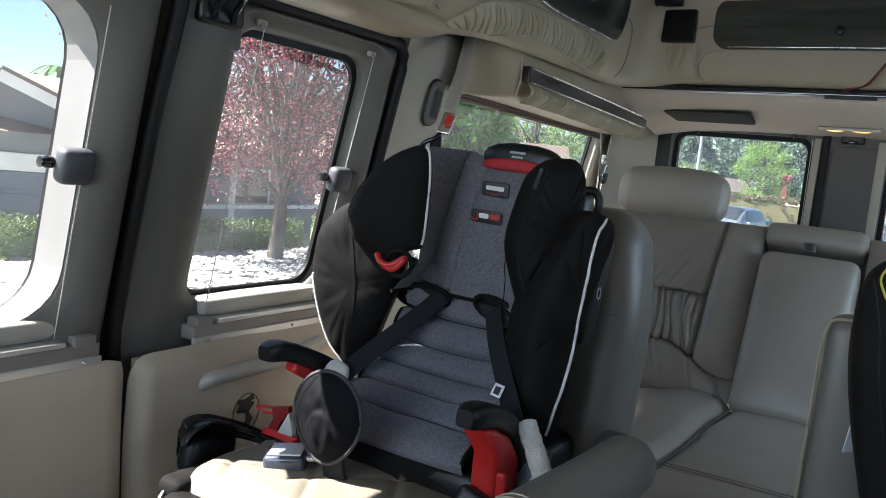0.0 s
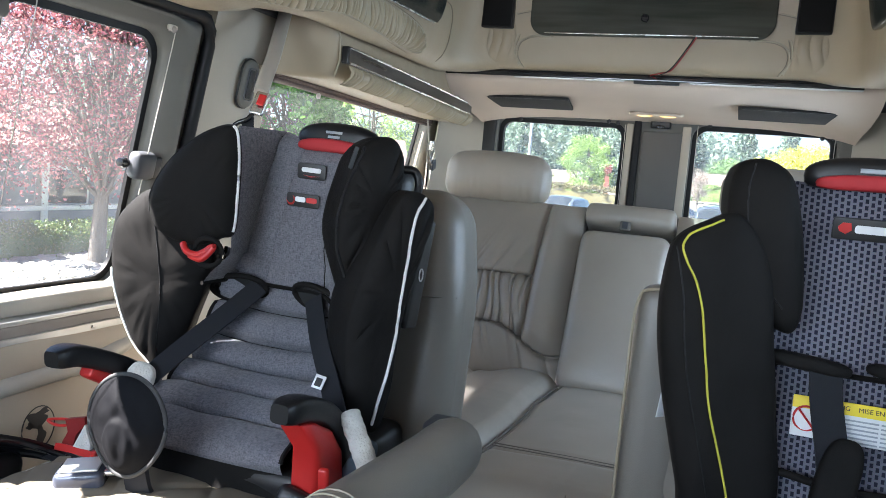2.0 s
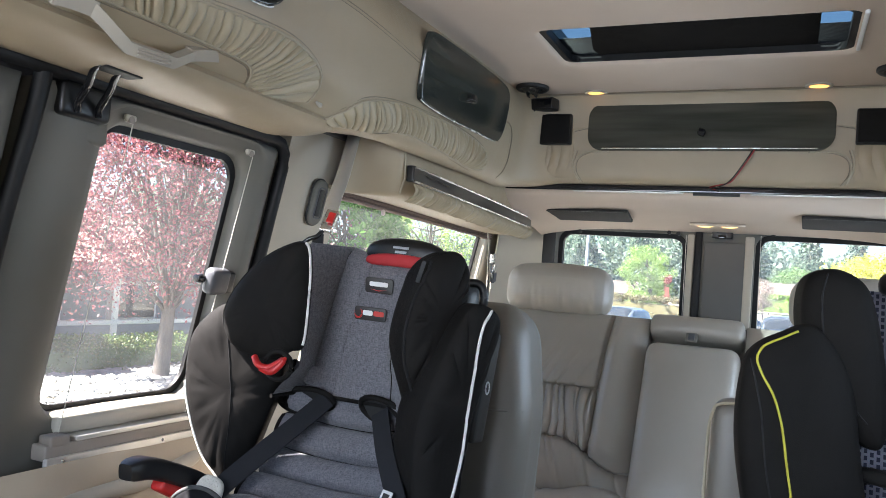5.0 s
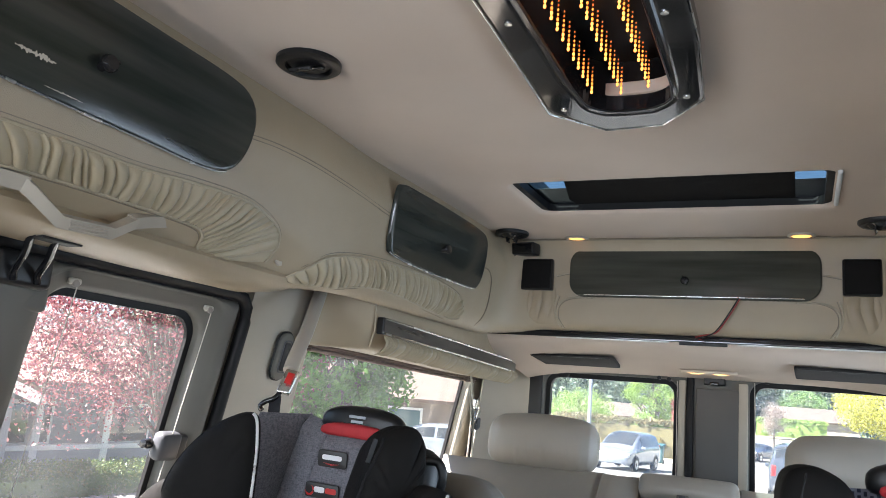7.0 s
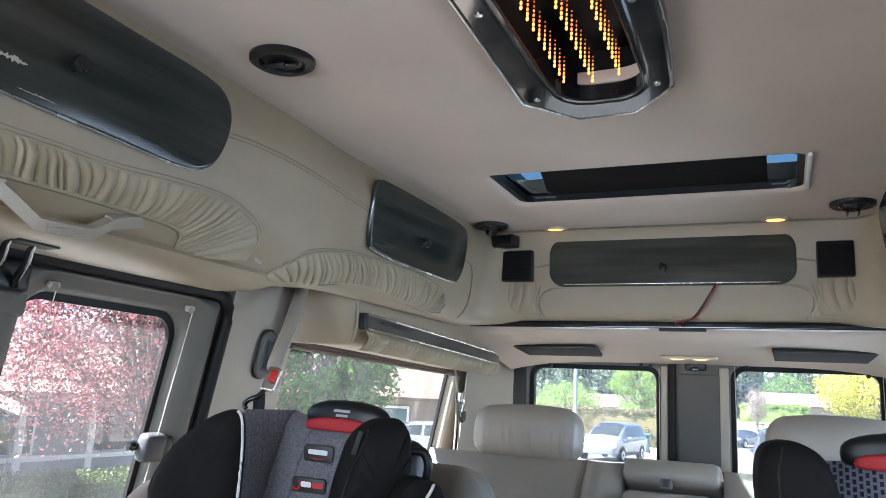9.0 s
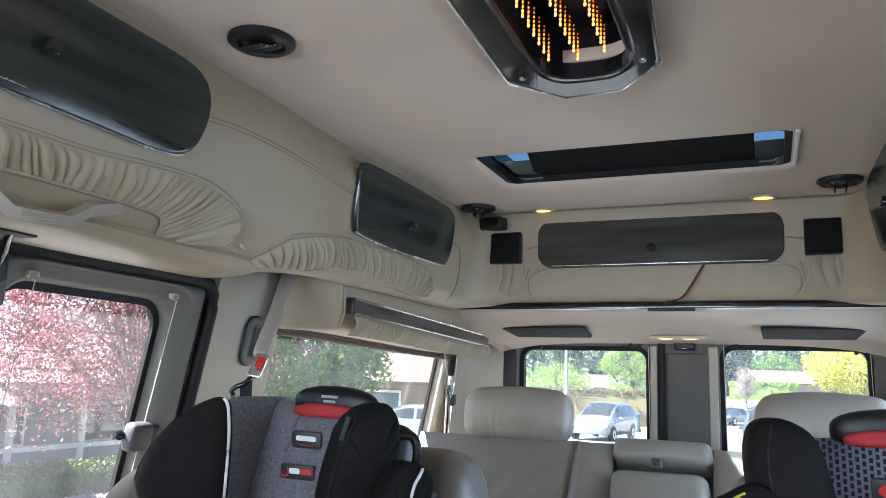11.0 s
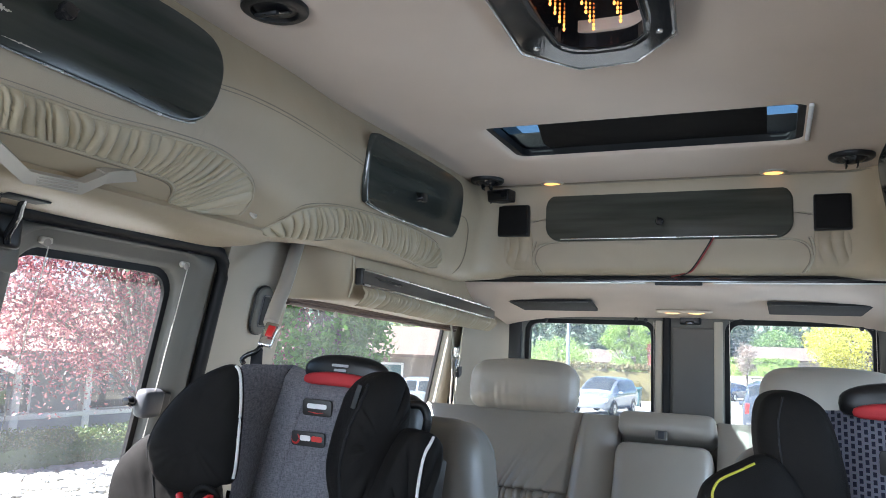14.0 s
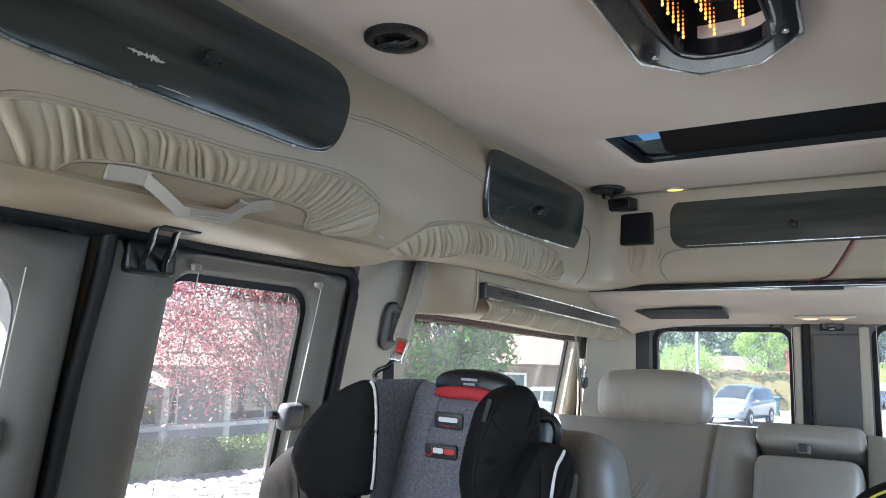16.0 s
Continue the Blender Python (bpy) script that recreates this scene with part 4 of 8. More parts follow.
# valance over the rear side window
def valance(u, v):
    y = lerp(1.49, 2.64, u)
    o, z = [(q.x, q.y) for q in [curve_at(VAL, v)]][0]
    e = smooth((y - 1.49 + 0.25 * (z - 1.28)) / 0.09)
    drop = 0.020 * smooth((y - 1.6) / 1.0)
    return Vector((-lerp(0.86, o, 0.25 + 0.75 * e), y, z - drop * (1 if z < 1.32 else 0.3)))


VAL = spline([(0.685, 1.362, 0), (0.683, 1.325, 0), (0.684, 1.295, 0), (0.690, 1.25, 0), (0.704, 1.212, 0), (0.735, 1.200, 0), (0.80, 1.202, 0), (0.875, 1.208, 0)], 3)
val = setting("valance", sheet(valance, 60, 21, -0.01), LEATHER, "padded beige leather valance over the rear side window", "valance")
part("seam", tube([(-0.682, 1.56, 1.345), (-0.681, 1.575, 1.30), (-0.685, 1.585, 1.25), (-0.70, 1.59, 1.208)], 0.0025, 6), PIPING, val)
bar = thing("valance_bar", "dark glossy bar with chrome edges along the valance", "trim bar", (-0.68, 2.1, 1.22))
bp = [(-0.672, 1.597, 1.264), (-0.672, 1.8, 1.259), (-0.672, 2.2, 1.247), (-0.674, 2.63, 1.232)]
part("bar_body", tube(bp, 0, flat=(0.008, 0.019), up=(0, 0, 1)), SMOKEDBAR, bar)
for dz in (0.019, -0.019):
    part("chrome_edge", tube([(x + 0.009, y, z + dz) for x, y, z in bp], 0.0028, 6), CHROME, bar)
part("end_cap", rbox(0.022, 0.010, 0.044, 0.004, pose(-0.672, 1.592, 1.264)), BLACKPL, bar)


def skirt(u, v):
    y = lerp(1.605, 2.635, u)
    z = lerp(1.240, 1.190, v) - 0.022 * smooth((y - 1.6) / 1.0)
    q = math.sin(u * 150 + 2.0 * math.sin(u * 37) + 1.2 * v)
    w = 0.020 * (abs(q) ** 0.6 - 0.6) * (0.7 + 0.3 * math.sin(u * 61))
    return Vector((-0.668 + w * smooth(v / 0.2) + 0.012 * math.sin(math.pi * v) - 0.022 * v * v, y, z))


part("gathered_skirt", sheet(skirt, 600, 8), PLEAT, val, "finely gathered beige leather edge")
blind = thing("rolled_blind", "brown pleated blind gathered at the top of the window", "blind", (-0.87, 2.1, 1.19))
for k in range(5):
    part("fold", rbox(0.026, 1.16, 0.0055, 0.0015, pose(-0.872 + 0.002 * (k % 2), 2.150, 1.212 - k * 0.0058, -1.15, 0, 0)), BROWN, blind)
part("bottom_rail", rbox(0.020, 1.16, 0.009, 0.003, pose(-0.872, 2.150, 1.180, -1.15, 0, 0)), BROWN, blind)
part("tassel", lathe([(0.002, -0.012), (0.006, -0.009), (0.007, 0.0), (0.003, 0.006)], 10, pose(-0.862, 1.80, 1.178)), BEIGEPL, blind)

# ---- ceiling fittings ----
lamp = thing("ceiling_light", "long glossy black ceiling light with three rows of amber lamps", "ceiling light", (0.03, 0.75, 1.637))
OUT = [(-0.018, 1.221), (0.086, 1.213), (0.168, 1.110), (0.184, 0.90), (0.188, 0.40), (0.085, 0.26), (-0.02, 0.26), (-0.070, 0.40), (-0.082, 0.76), (-0.100, 1.120)]
HOLE = [(x - 0.020 * (y - 0.75), y) for x, y in rounded_rect(-0.022, 0.132, 0.34, 1.122, 0.062, 10)]


def ring_of(poly, n):
    """The closed outline at even turns about the light's middle, from its rear round."""
    P = [Vector((x, y, 0)) for x, y in poly]
    P = even(P + [P[0]], 4000)[:-1]
    key = lambda p: math.atan2((p.x - 0.045) / 0.10, (p.y - 0.74) / 0.45)
    P.sort(key=key)
    ks = [key(p) for p in P]
    return [P[min(range(len(P)), key=lambda i: abs(ks[i] - k))] for k in np.linspace(-math.pi + 0.01, math.pi - 0.01, n)]


outer_ring, inner_ring = ring_of(OUT, 200), ring_of(HOLE, 200)
bm = bmesh.new()
rows3 = [[bm.verts.new((p.x, p.y, 1.636)) for p in outer_ring], [bm.verts.new((p.x, p.y, 1.615)) for p in outer_ring]]
for q, z in ((0.05, 1.6115), (0.12, 1.6105), (0.72, 1.6100), (0.80, 1.6110), (0.86, 1.6085), (1.0, 1.6075)):
    rows3.append([bm.verts.new((*(o.lerp(p, q).xy), z)) for o, p in zip(outer_ring, inner_ring)])
rows3 += [[bm.verts.new((p.x, p.y, 1.624)) for p in inner_ring], [bm.verts.new((p.x, p.y, 1.705)) for p in inner_ring]]
for a, b in zip(rows3, rows3[1:]):
    for i in range(200):
        bm.faces.new((a[i], a[(i + 1) % 200], b[(i + 1) % 200], b[i]))
bmesh.ops.recalc_face_normals(bm, faces=bm.faces)
part("bezel", bm, BLACKGLOSS, lamp, "glossy black bezel", smooth=False)
part("chrome_edge", tube([(x, y, 1.6125) for x, y in OUT], 0.0013, 6, True), CHROME, lamp)
part("inner_rim", tube([(p.x, p.y, 1.6085) for p in inner_ring[::4]], 0.0022, 6, True), DARKMIRROR, lamp)
part("mirror_plate", prism([(p.x, p.y) for p in inner_ring[::4]], 0.004, 0, pose(0, 0, 1.700)), DARKMIRROR, lamp, "dark mirror plate")
bulb_mesh = {}
for x0, y1, count in ((0.0062, 1.037, 20), (0.0525, 1.049, 20), (0.0990, 1.032, 20)):
    for k in range(count):
        y = y1 - 0.0322 * k
        # Level 0 is the bulb; glowing copies above imitate its mirror reflections.
        for lv in range(7):
            if lv not in bulb_mesh:
                b = bmesh.new()
                bmesh.ops.create_uvsphere(b, u_segments=8, v_segments=6, radius=0.0023 - 0.0002 * lv)
                for v in b.verts:
                    v.co.z *= 1.5
                o = part("bulb_and_image", b, LED if lv < 2 else LEDMID if lv < 5 else LEDDIM, lamp, "amber bulb and its fading mirror images")
                bulb_mesh[lv] = o.data
            else:
                o = new("bulb_and_image", bulb_mesh[lv])
                o.parent = lamp
                o.matrix_parent_inverse = lamp.matrix_basis.inverted()
            o.location = (x0 - 0.030 * (y - 0.75), y, 1.612 + 0.0072 * lv)
for x, y in ((-0.066, 1.097), (0.143, 1.085), (-0.055, 0.776), (0.152, 0.80)):
    part("screw", lathe([(0.001, -0.001), (0.0035, -0.001), (0.0055, -0.0015), (0.006, 0.001)], 12, pose(x, y, 1.6095)), CHROME, lamp)

for (x, y, rx, ry, tilt) in ((-0.449, 0.862, 0.056, 0.056, 0), ):
    v = thing("air_vent", "round black plastic air vent in the ceiling", "air vent", (x, y, 1.637), "ceiling air vents")
    part("ring", lathe([(0.056, 1.637), (0.056, 1.630), (0.050, 1.626), (0.040, 1.626), (0.038, 1.632), (0.037, 1.640)], 32, pose(x, y, 0)), BLACKPL, v)
    part("bowl", lathe([(0.039, 1.634), (0.030, 1.629), (0.012, 1.628), (0.001, 1.628)], 28, pose(x, y, 0)), BLACKPL, v)
    part("flap", lathe([(0.001, -0.003), (0.026, -0.003), (0.030, 0.0), (0.026, 0.003), (0.001, 0.003)], 28, pose(x - 0.002, y + 0.004, 1.626, 24, 0, 0)), BLACKGLOSS, v)
    part("flap_tab", rbox(0.044, 0.010, 0.008, 0.003, pose(x - 0.002, y - 0.018, 1.617, 24, 0, 0)), BLACKPL, v)
for x, y, r in ((-0.532, 2.135, 0.054), (0.500, 2.072, 0.056)):
    v = thing("air_vent", "round black plastic air vent standing open below the ceiling", "air vent", (x, y, 1.637), "ceiling air vents")
    part("ring", lathe([(r, 1.636), (r, 1.629), (r * 0.9, 1.624), (r * 0.7, 1.625), (r * 0.6, 1.632)], 28, pose(x, y, 0)), BLACKPL, v)
    part("bowl", lathe([(r * 0.7, 1.630), (r * 0.45, 1.618), (r * 0.2, 1.613), (0.001, 1.613)], 24, pose(x, y, 0)), BLACKGLOSS, v)
    for k in (-1, 1):
        part("louvre", rbox(0.004, r * 0.5, 0.016, 0.0015, pose(x + k * r * 0.25, y, 1.610, 0, 12 * k, 0)), BLACKGLOSS, v)
for x, y in ((-0.345, 2.235), (0.312, 2.225)):
    d = thing("downlight", "small round amber ceiling lamp, lit", "ceiling lamp", (x, y, 1.637), "amber ceiling lamps")
    part("ring", lathe([(0.038, 1.637), (0.037, 1.633), (0.030, 1.631), (0.027, 1.634)], 28, pose(x, y, 0)), BEIGEPL, d)
    part("lens", lathe([(0.028, 1.635), (0.024, 1.632), (0.012, 1.6305), (0.001, 1.630)], 24, pose(x, y, 0)), AMBER, d, "glowing amber lens")

# roof window: frame, glass, blind
rw = thing("roof_window", "tinted roof window with a black frame and a dark blind drawn across", "roof window", (0.01, 1.77, 1.66))
part("frame", rim_of((-0.362, 0.380, 1.622, 1.945, 0.035), lambda a, b, d: Vector((a, b, d)), 1.648, 0.016, 0.02), RUBBER, rw, "black rubber frame")
g = part("pane", rbox(0.76, 0.32, 0.005, 0.001, pose(0.009, 1.77, 1.684)), TINTED, rw, "tinted glass")
part("blind", prism([(-0.222, 1.60), (0.300, 1.60), (0.298, 1.99), (-0.255, 1.99), (-0.275, 1.88)], 0.004, 0, pose(0, 0, 1.667)), BLACKCLOTH, rw, "dark blind")
for x0, x1, sl in ((-0.36, -0.20, 0.0), (0.28, 0.38, 0.0)):
    for k in range(32):
        part("mesh_thread", rbox(x1 - x0, 0.0038, 0.0012, 0.0004, pose((x0 + x1) / 2, 1.80 + k * 0.0062, 1.676), n=1, k=1), BLACKPL, rw)
# White strip added for light falling on the headliner's rim.
part("lit_rim_strip", rbox(0.010, 0.27, 0.012, 0.004, pose(0.388, 1.745, 1.634)), LABELWHITE, rw, "white strip for the lit headliner rim")
part("shaft_wall", pierced((-0.40, 0.42, 1.58, 1.965), (-0.365, 0.383, 1.618, 1.930, 0.035), lambda a, b, d: Vector((a, b, 1.690 + d)), 0.012, 0.002), BLACKPL, rw)
part("shaft_collar", join(rbox(0.02, 0.92, 0.11, 0.002, pose(-0.415, 2.01, 1.715)), rbox(0.02, 0.92, 0.11, 0.002, pose(0.435, 2.01, 1.715)), rbox(0.87, 0.02, 0.11, 0.002, pose(0.01, 2.47, 1.715)), rbox(0.87, 0.02, 0.11, 0.002, pose(0.01, 1.56, 1.715)), rbox(0.87, 0.50, 0.008, 0.002, pose(0.01, 2.215, 1.668))), BLACKPL, rw)

# small black unit on the rear left cornice with its lead
u = thing("small_sensor_box", "small black plastic box with a thin lead under the ceiling", "sensor", (-0.515, 2.21, 1.585))
part("case", rbox(0.085, 0.05, 0.040, 0.006, pose(-0.515, 2.225, 1.598, 0, 0, -12)), BLACKPL, u)
part("face", rbox(0.074, 0.004, 0.030, 0.003, pose(-0.518, 2.199, 1.597, 0, 0, -12)), BLACKGLOSS, u)
part("lead", tube(spline([(-0.545, 2.215, 1.580), (-0.556, 2.222, 1.555), (-0.548, 2.232, 1.525), (-0.556, 2.240, 1.505), (-0.552, 2.262, 1.50)], 6), 0.0022, 6), BLACKPL, u)

# lowered rear ceiling: flaps and lamps
for x0, x1 in ((-0.575, -0.270), (0.285, 0.585)):
    gr = thing("speaker_flap", "dark grey sloping speaker cover under the rear headliner", "speaker cover", ((x0 + x1) / 2, 2.62, 1.28), "rear speaker covers")
    m = pose((x0 + x1) / 2, 2.585, 1.264, -8, 0, -2 if x0 < 0 else 3)
    part("cover", prism([(-(x1 - x0) / 2, 0.07), (-(x1 - x0) / 2 + 0.012, -0.075), ((x1 - x0) / 2 - 0.012, -0.075), ((x1 - x0) / 2, 0.07)], 0.012, 0.004, m @ pose(0, 0, 0.010, 180, 0, 0)), FLAPGREY, gr)
    part("rim", rbox(x1 - x0 - 0.02, 0.006, 0.008, 0.002, m @ pose(0, -0.076, 0.002)), BLACKPL, gr)
dome = thing("dome_lamp", "double warm-glowing dome lamp with a beige surround", "dome lamp", (0.01, 2.74, 1.266))
part("surround", prism([(p[0] * 1.0, p[1]) for p in rounded_rect(-0.098, 0.098, -0.026, 0.026, 0.025, 6)], 0.010, 0.005, pose(0.012, 2.74, 1.268, 186, 0, 0)), HEADLINER, dome)
for k in (-1, 1):
    part("lens", moved(lathe([(0.029, 0.004), (0.026, -0.003), (0.014, -0.006), (0.002, -0.007)], 24), pose(0.012 + k * 0.042, 2.738, 1.260, -6, 0, 0) @ Matrix.Diagonal((1.1, 0.6, 1, 1))), WARM, dome, "warm glowing lens")
lt = thing("door_latch", "black latch box at the top between the rear doors", "latch", (0.02, 2.87, 1.235))
part("case", rbox(0.075, 0.03, 0.032, 0.006, pose(0.022, 2.868, 1.238)), BLACKPL, lt)
part("bolt", rbox(0.03, 0.02, 0.012, 0.003, pose(0.022, 2.855, 1.228)), BLACKGLOSS, lt)
for x, z in ((-0.14, 1.235), (-0.175, 1.238), (-0.53, 1.228), (0.20, 1.246), (0.585, 1.222), (0.62, 1.225)):
    pg = thing("blind_peg", "small black blind peg above the rear window", "peg", (x, 2.875, z), "blind pegs")
    part("stem", lathe([(0.004, 0), (0.004, 0.012), (0.008, 0.014), (0.008, 0.02), (0.002, 0.021)], 10, pose(x, 2.882, z, 90, 0, 0)), BLACKPL, pg)
for x, z0 in ((0.158, 1.24), (0.628, 1.22), (-0.11, 1.23)):
    wb = thing("window_blind", "thin cream blind cord hanging at the rear window", "window blind", (x, 2.867, 0.76), "blind cords")
    part("cord", tube([(x, 2.866, z0), (x + 0.004, 2.868, 0.76)], 0.0012, 6), CORD, wb)

# ---- side doors: rails, cords, latches, hinges ----
for y0, y1 in ((-0.18, 0.562), (0.772, 1.222)):
    r = thing("blind_rail", "taupe blind rail with aluminium edges below the door window", "rail", (-0.965, (y0 + y1) / 2, 0.60), "blind rails")
    yc, ln = (y0 + y1) / 2, y1 - y0
    part("body", rbox(0.040, ln, 0.030, 0.004, pose(-0.970, yc, 0.614)), TAUPE, r)
    part("lower_edge", rbox(0.012, ln, 0.016, 0.002, pose(-0.950, yc, 0.598)), ALU, r, "aluminium edge")
    part("upper_edge", rbox(0.036, ln - 0.07, 0.010, 0.003, pose(-0.968, yc - 0.03 if y0 < 0 else yc + 0.03, 0.633)), ALU, r, "aluminium edge")
    part("end_wedge", rbox(0.034, 0.045, 0.022, 0.005, pose(-0.966, y1 - 0.03 if y0 < 0 else y0 + 0.03, 0.634, 0, 0, 0)), TAUPE, r)
    for ys in (y1 - 0.035 if y0 < 0 else y0 + 0.035, yc + 0.06):
        part("screw", lathe([(0.001, 0), (0.004, 0), (0.003, 0.002), (0.001, 0.0025)], 10, pose(-0.944, ys, 0.598, 0, 90, 0)), CHROME, r)
    part("sill_pad", rbox(0.080, ln - 0.06, 0.038, 0.014, pose(-1.012, yc + (0.0 if y0 < 0 else 0.01), 0.657), puff=(0, 0, 0.003)), BEIGEPL, r, "pale rounded sill")
for nm, y, yb in (("a", 1.167, 1.150), ("b", 0.817, 0.815), ("c", 0.490, 0.487)):
    cd = thing("window_blind", "cream blind cord stretched from a peg to the rail", "window blind", Wl(yb, 0.63), "blind cords")
    top = Wl(y, 1.237, -0.012)
    part("cord", tube([top + Vector((0, 0, -0.004)), Vector((-0.975, yb, 0.632))], 0.0011, 6), CORD, cd)
    part("eyelet", lathe([(0.0035, 0.0), (0.0035, 0.010), (0.007, 0.011), (0.007, 0.015), (0.002, 0.016)], 12, Matrix.Translation(Wl(y, 1.240, 0.006)) @ pose(0, 0, 0, 0, 90, 0)), TAUPE, cd, "small dull eyelet")
    part("peg_pad", rbox(0.010, 0.026, 0.012, 0.004, Matrix.Translation(Wl(y, 1.244, -0.002))), BEIGEPL, cd)
part_y = (0.480, 1.160)
for y in part_y:
    la = thing("window_latch", "grey plastic window latch with a black knob", "latch", Wl(y, 0.92), "window latches")
    q = Wl(y, 0.945)
    part("body", rbox(0.034, 0.062, 0.062, 0.014, Matrix.Translation(q + Vector((0.004, 0, 0))) @ pose(0, 0, 0, 0, 11, 0), puff=(0.004, 0, 0)), GREYPL, la)
    part("foot", rbox(0.022, 0.034, 0.050, 0.006, Matrix.Translation(q + Vector((-0.004, 0.044, -0.002))) @ pose(0, 0, 0, 0, 11, 0)), BLACKPL, la)
    part("knob", lathe([(0.002, 0), (0.010, 0.001), (0.011, 0.010), (0.008, 0.016), (0.009, 0.022), (0.002, 0.024)], 16, Matrix.Translation(q + Vector((-0.010, -0.030, 0.004))) @ pose(0, 0, 0, 90, 0, 0)), BLACKGLOSS, la)
hg = thing("door_check", "black metal door check with two bent arms in a cup", "door hardware", (-0.83, 0.68, 1.24))
part("cup", rbox(0.05, 0.105, 0.060, 0.012, Matrix.Translation(Wl(0.708, 1.246, 0.004))), BLACKPL, hg)
part("cup_surround", rbox(0.03, 0.125, 0.07, 0.012, Matrix.Translation(Wl(0.716, 1.215, 0.012))), TRIM, hg)
for y in (0.672, 0.716):
    part("arm", tube(spline([(-0.735, y - 0.045, 1.290), (-0.765, y - 0.03, 1.282), (-0.805, y - 0.005, 1.264), (-0.838, y + 0.006, 1.240), (-0.845, y + 0.012, 1.225)], 5), 0.0065, 8), BLACKGLOSS, hg)
part("plate", rbox(0.035, 0.075, 0.006, 0.002, pose(-0.742, 0.668, 1.2845)), RUBBER, hg)

# lower door panels
for y0, y1, nm in ((-0.2, 0.600, "front"), (0.635, 1.262, "rear")):
    pn = setting("door_panel_" + nm, sheet(lambda u, v, a=y0, b=y1: Vector((-0.962 + 0.019 * smooth(v / 0.08) * smooth((1 - v) / 0.06) * smooth(u * (b - a) / 0.03) ** 0.5 * smooth((1 - u) * (b - a) / 0.03) ** 0.5 + 0.004 * math.sin(v * 7 + u * 5), lerp(a, b, u), lerp(0.08, 0.585, v))), 90, 40, -0.02), DOORVINYL, "tan padded vinyl lower door panel", "door panel")
    if nm == "rear":
        part("stitch_line", tube([(-0.943, 0.985, z) for z in np.linspace(0.10, 0.575, 12)], 0.0016, 6), SEATDARK, pn)
        part("arm_pull", tube(spline([(-0.940, 0.775, 0.505), (-0.918, 0.80, 0.523), (-0.915, 0.90, 0.528), (-0.915, 1.02, 0.532), (-0.925, 1.12, 0.545), (-0.945, 1.16, 0.55)], 6), 0.017, 10), BEIGEPL, pn, "moulded pull rest")
        part("pull_groove", tube(spline([(-0.946, 0.79, 0.555), (-0.940, 0.90, 0.556), (-0.940, 1.12, 0.566)], 6), 0.004, 6), SEATDARK, pn)
    else:
        part("stitch_line", tube([(-0.943, 0.505, z) for z in np.linspace(0.10, 0.575, 12)], 0.0022, 6), SEATDARK, pn)
# globe sticker
gl = thing("globe_sticker", "round black outline sticker of a globe on the door panel", "sticker", (-0.92, 0.905, 0.38))
ctr = Vector((-0.9197, 0.905, 0.425))
part("outline", tube([ctr + Vector((0, 0.038 * math.cos(a), 0.044 * math.sin(a))) for a in np.linspace(0, 2 * math.pi, 36)[:-1]], 0.0013, 6, True), INK, gl)
for oy, oz, a, b, sd in ((-0.006, 0.016, 0.021, 0.018, 1), (0.006, -0.014, 0.010, 0.018, 2), (-0.020, 0.010, 0.008, 0.006, 3), (0.010, 0.032, 0.014, 0.006, 4)):
    out = [(oy + a * math.cos(t) * (1 + 0.35 * math.sin(3 * t + sd)), oz + b * math.sin(t) * (1 + 0.3 * math.cos(2 * t + sd))) for t in np.linspace(0, 2 * math.pi, 22)[:-1]]
    part("land", prism(out, 0.0008, 0, Matrix.Translation(ctr) @ Matrix(((0, 0, 1, 0), (1, 0, 0, 0), (0, 1, 0, 0), (0, 0, 0, 1)))), INK, gl)

# pillar plate and seat belts
pp = thing("belt_slot_plate", "oval grey slot plate with a dark slot on the beige pillar", "slot plate", Wl(1.46, 1.11))
m = Matrix.Translation(Wl(1.462, 1.165, -0.006)) @ pose(0, 0, 0, 0, 11, 0) @ Matrix(((0, 0, 1, 0), (1, 0, 0, 0), (0, 1, 0, 0), (0, 0, 0, 1)))
part("plate", prism(rounded_rect(-0.030, 0.030, -0.060, 0.060, 0.028, 6), 0.012, 0.004, m), TRIM, pp)
part("plate_rim", tube([m @ Vector((p[0], p[1], 0.002)) for p in rounded_rect(-0.031, 0.031, -0.061, 0.061, 0.028, 6)], 0.003, 6, True), BLACKPL, pp)
part("slot", prism(rounded_rect(-0.011, 0.011, -0.036, 0.036, 0.006, 4), 0.004, 0.001, m @ pose(0, 0, 0.0115)), BLACKPL, pp)
part("slot_rim", tube([m @ Vector((p[0], p[1], 0.014)) for p in rounded_rect(-0.016, 0.016, -0.040, 0.040, 0.008, 4)], 0.002, 6, True), GREYPL, pp)
belt = thing("shoulder_belt", "padded beige seat belt sleeve with a metal buckle and tether hook", "seat belt", (-0.66, 1.22, 1.05))
bpts = spline([(-0.792, 1.49, 1.357), (-0.754, 1.41, 1.287), (-0.727, 1.345, 1.218), (-0.710, 1.29, 1.157), (-0.700, 1.262, 1.124)], 6)
part("sleeve", tube(bpts, [0.014] + [0.0165] * (len(bpts) - 2) + [0.015], 16), SEAT, belt, "grey-beige padded sleeve")
part("buckle", rbox(0.030, 0.014, 0.056, 0.004, pose(-0.690, 1.246, 1.100, -25, 10, 14)), CHROME, belt, "metal buckle")
part("release_button", rbox(0.016, 0.006, 0.026, 0.002, pose(-0.680, 1.236, 1.108, -25, 10, 14)), RED, belt, "red release button")
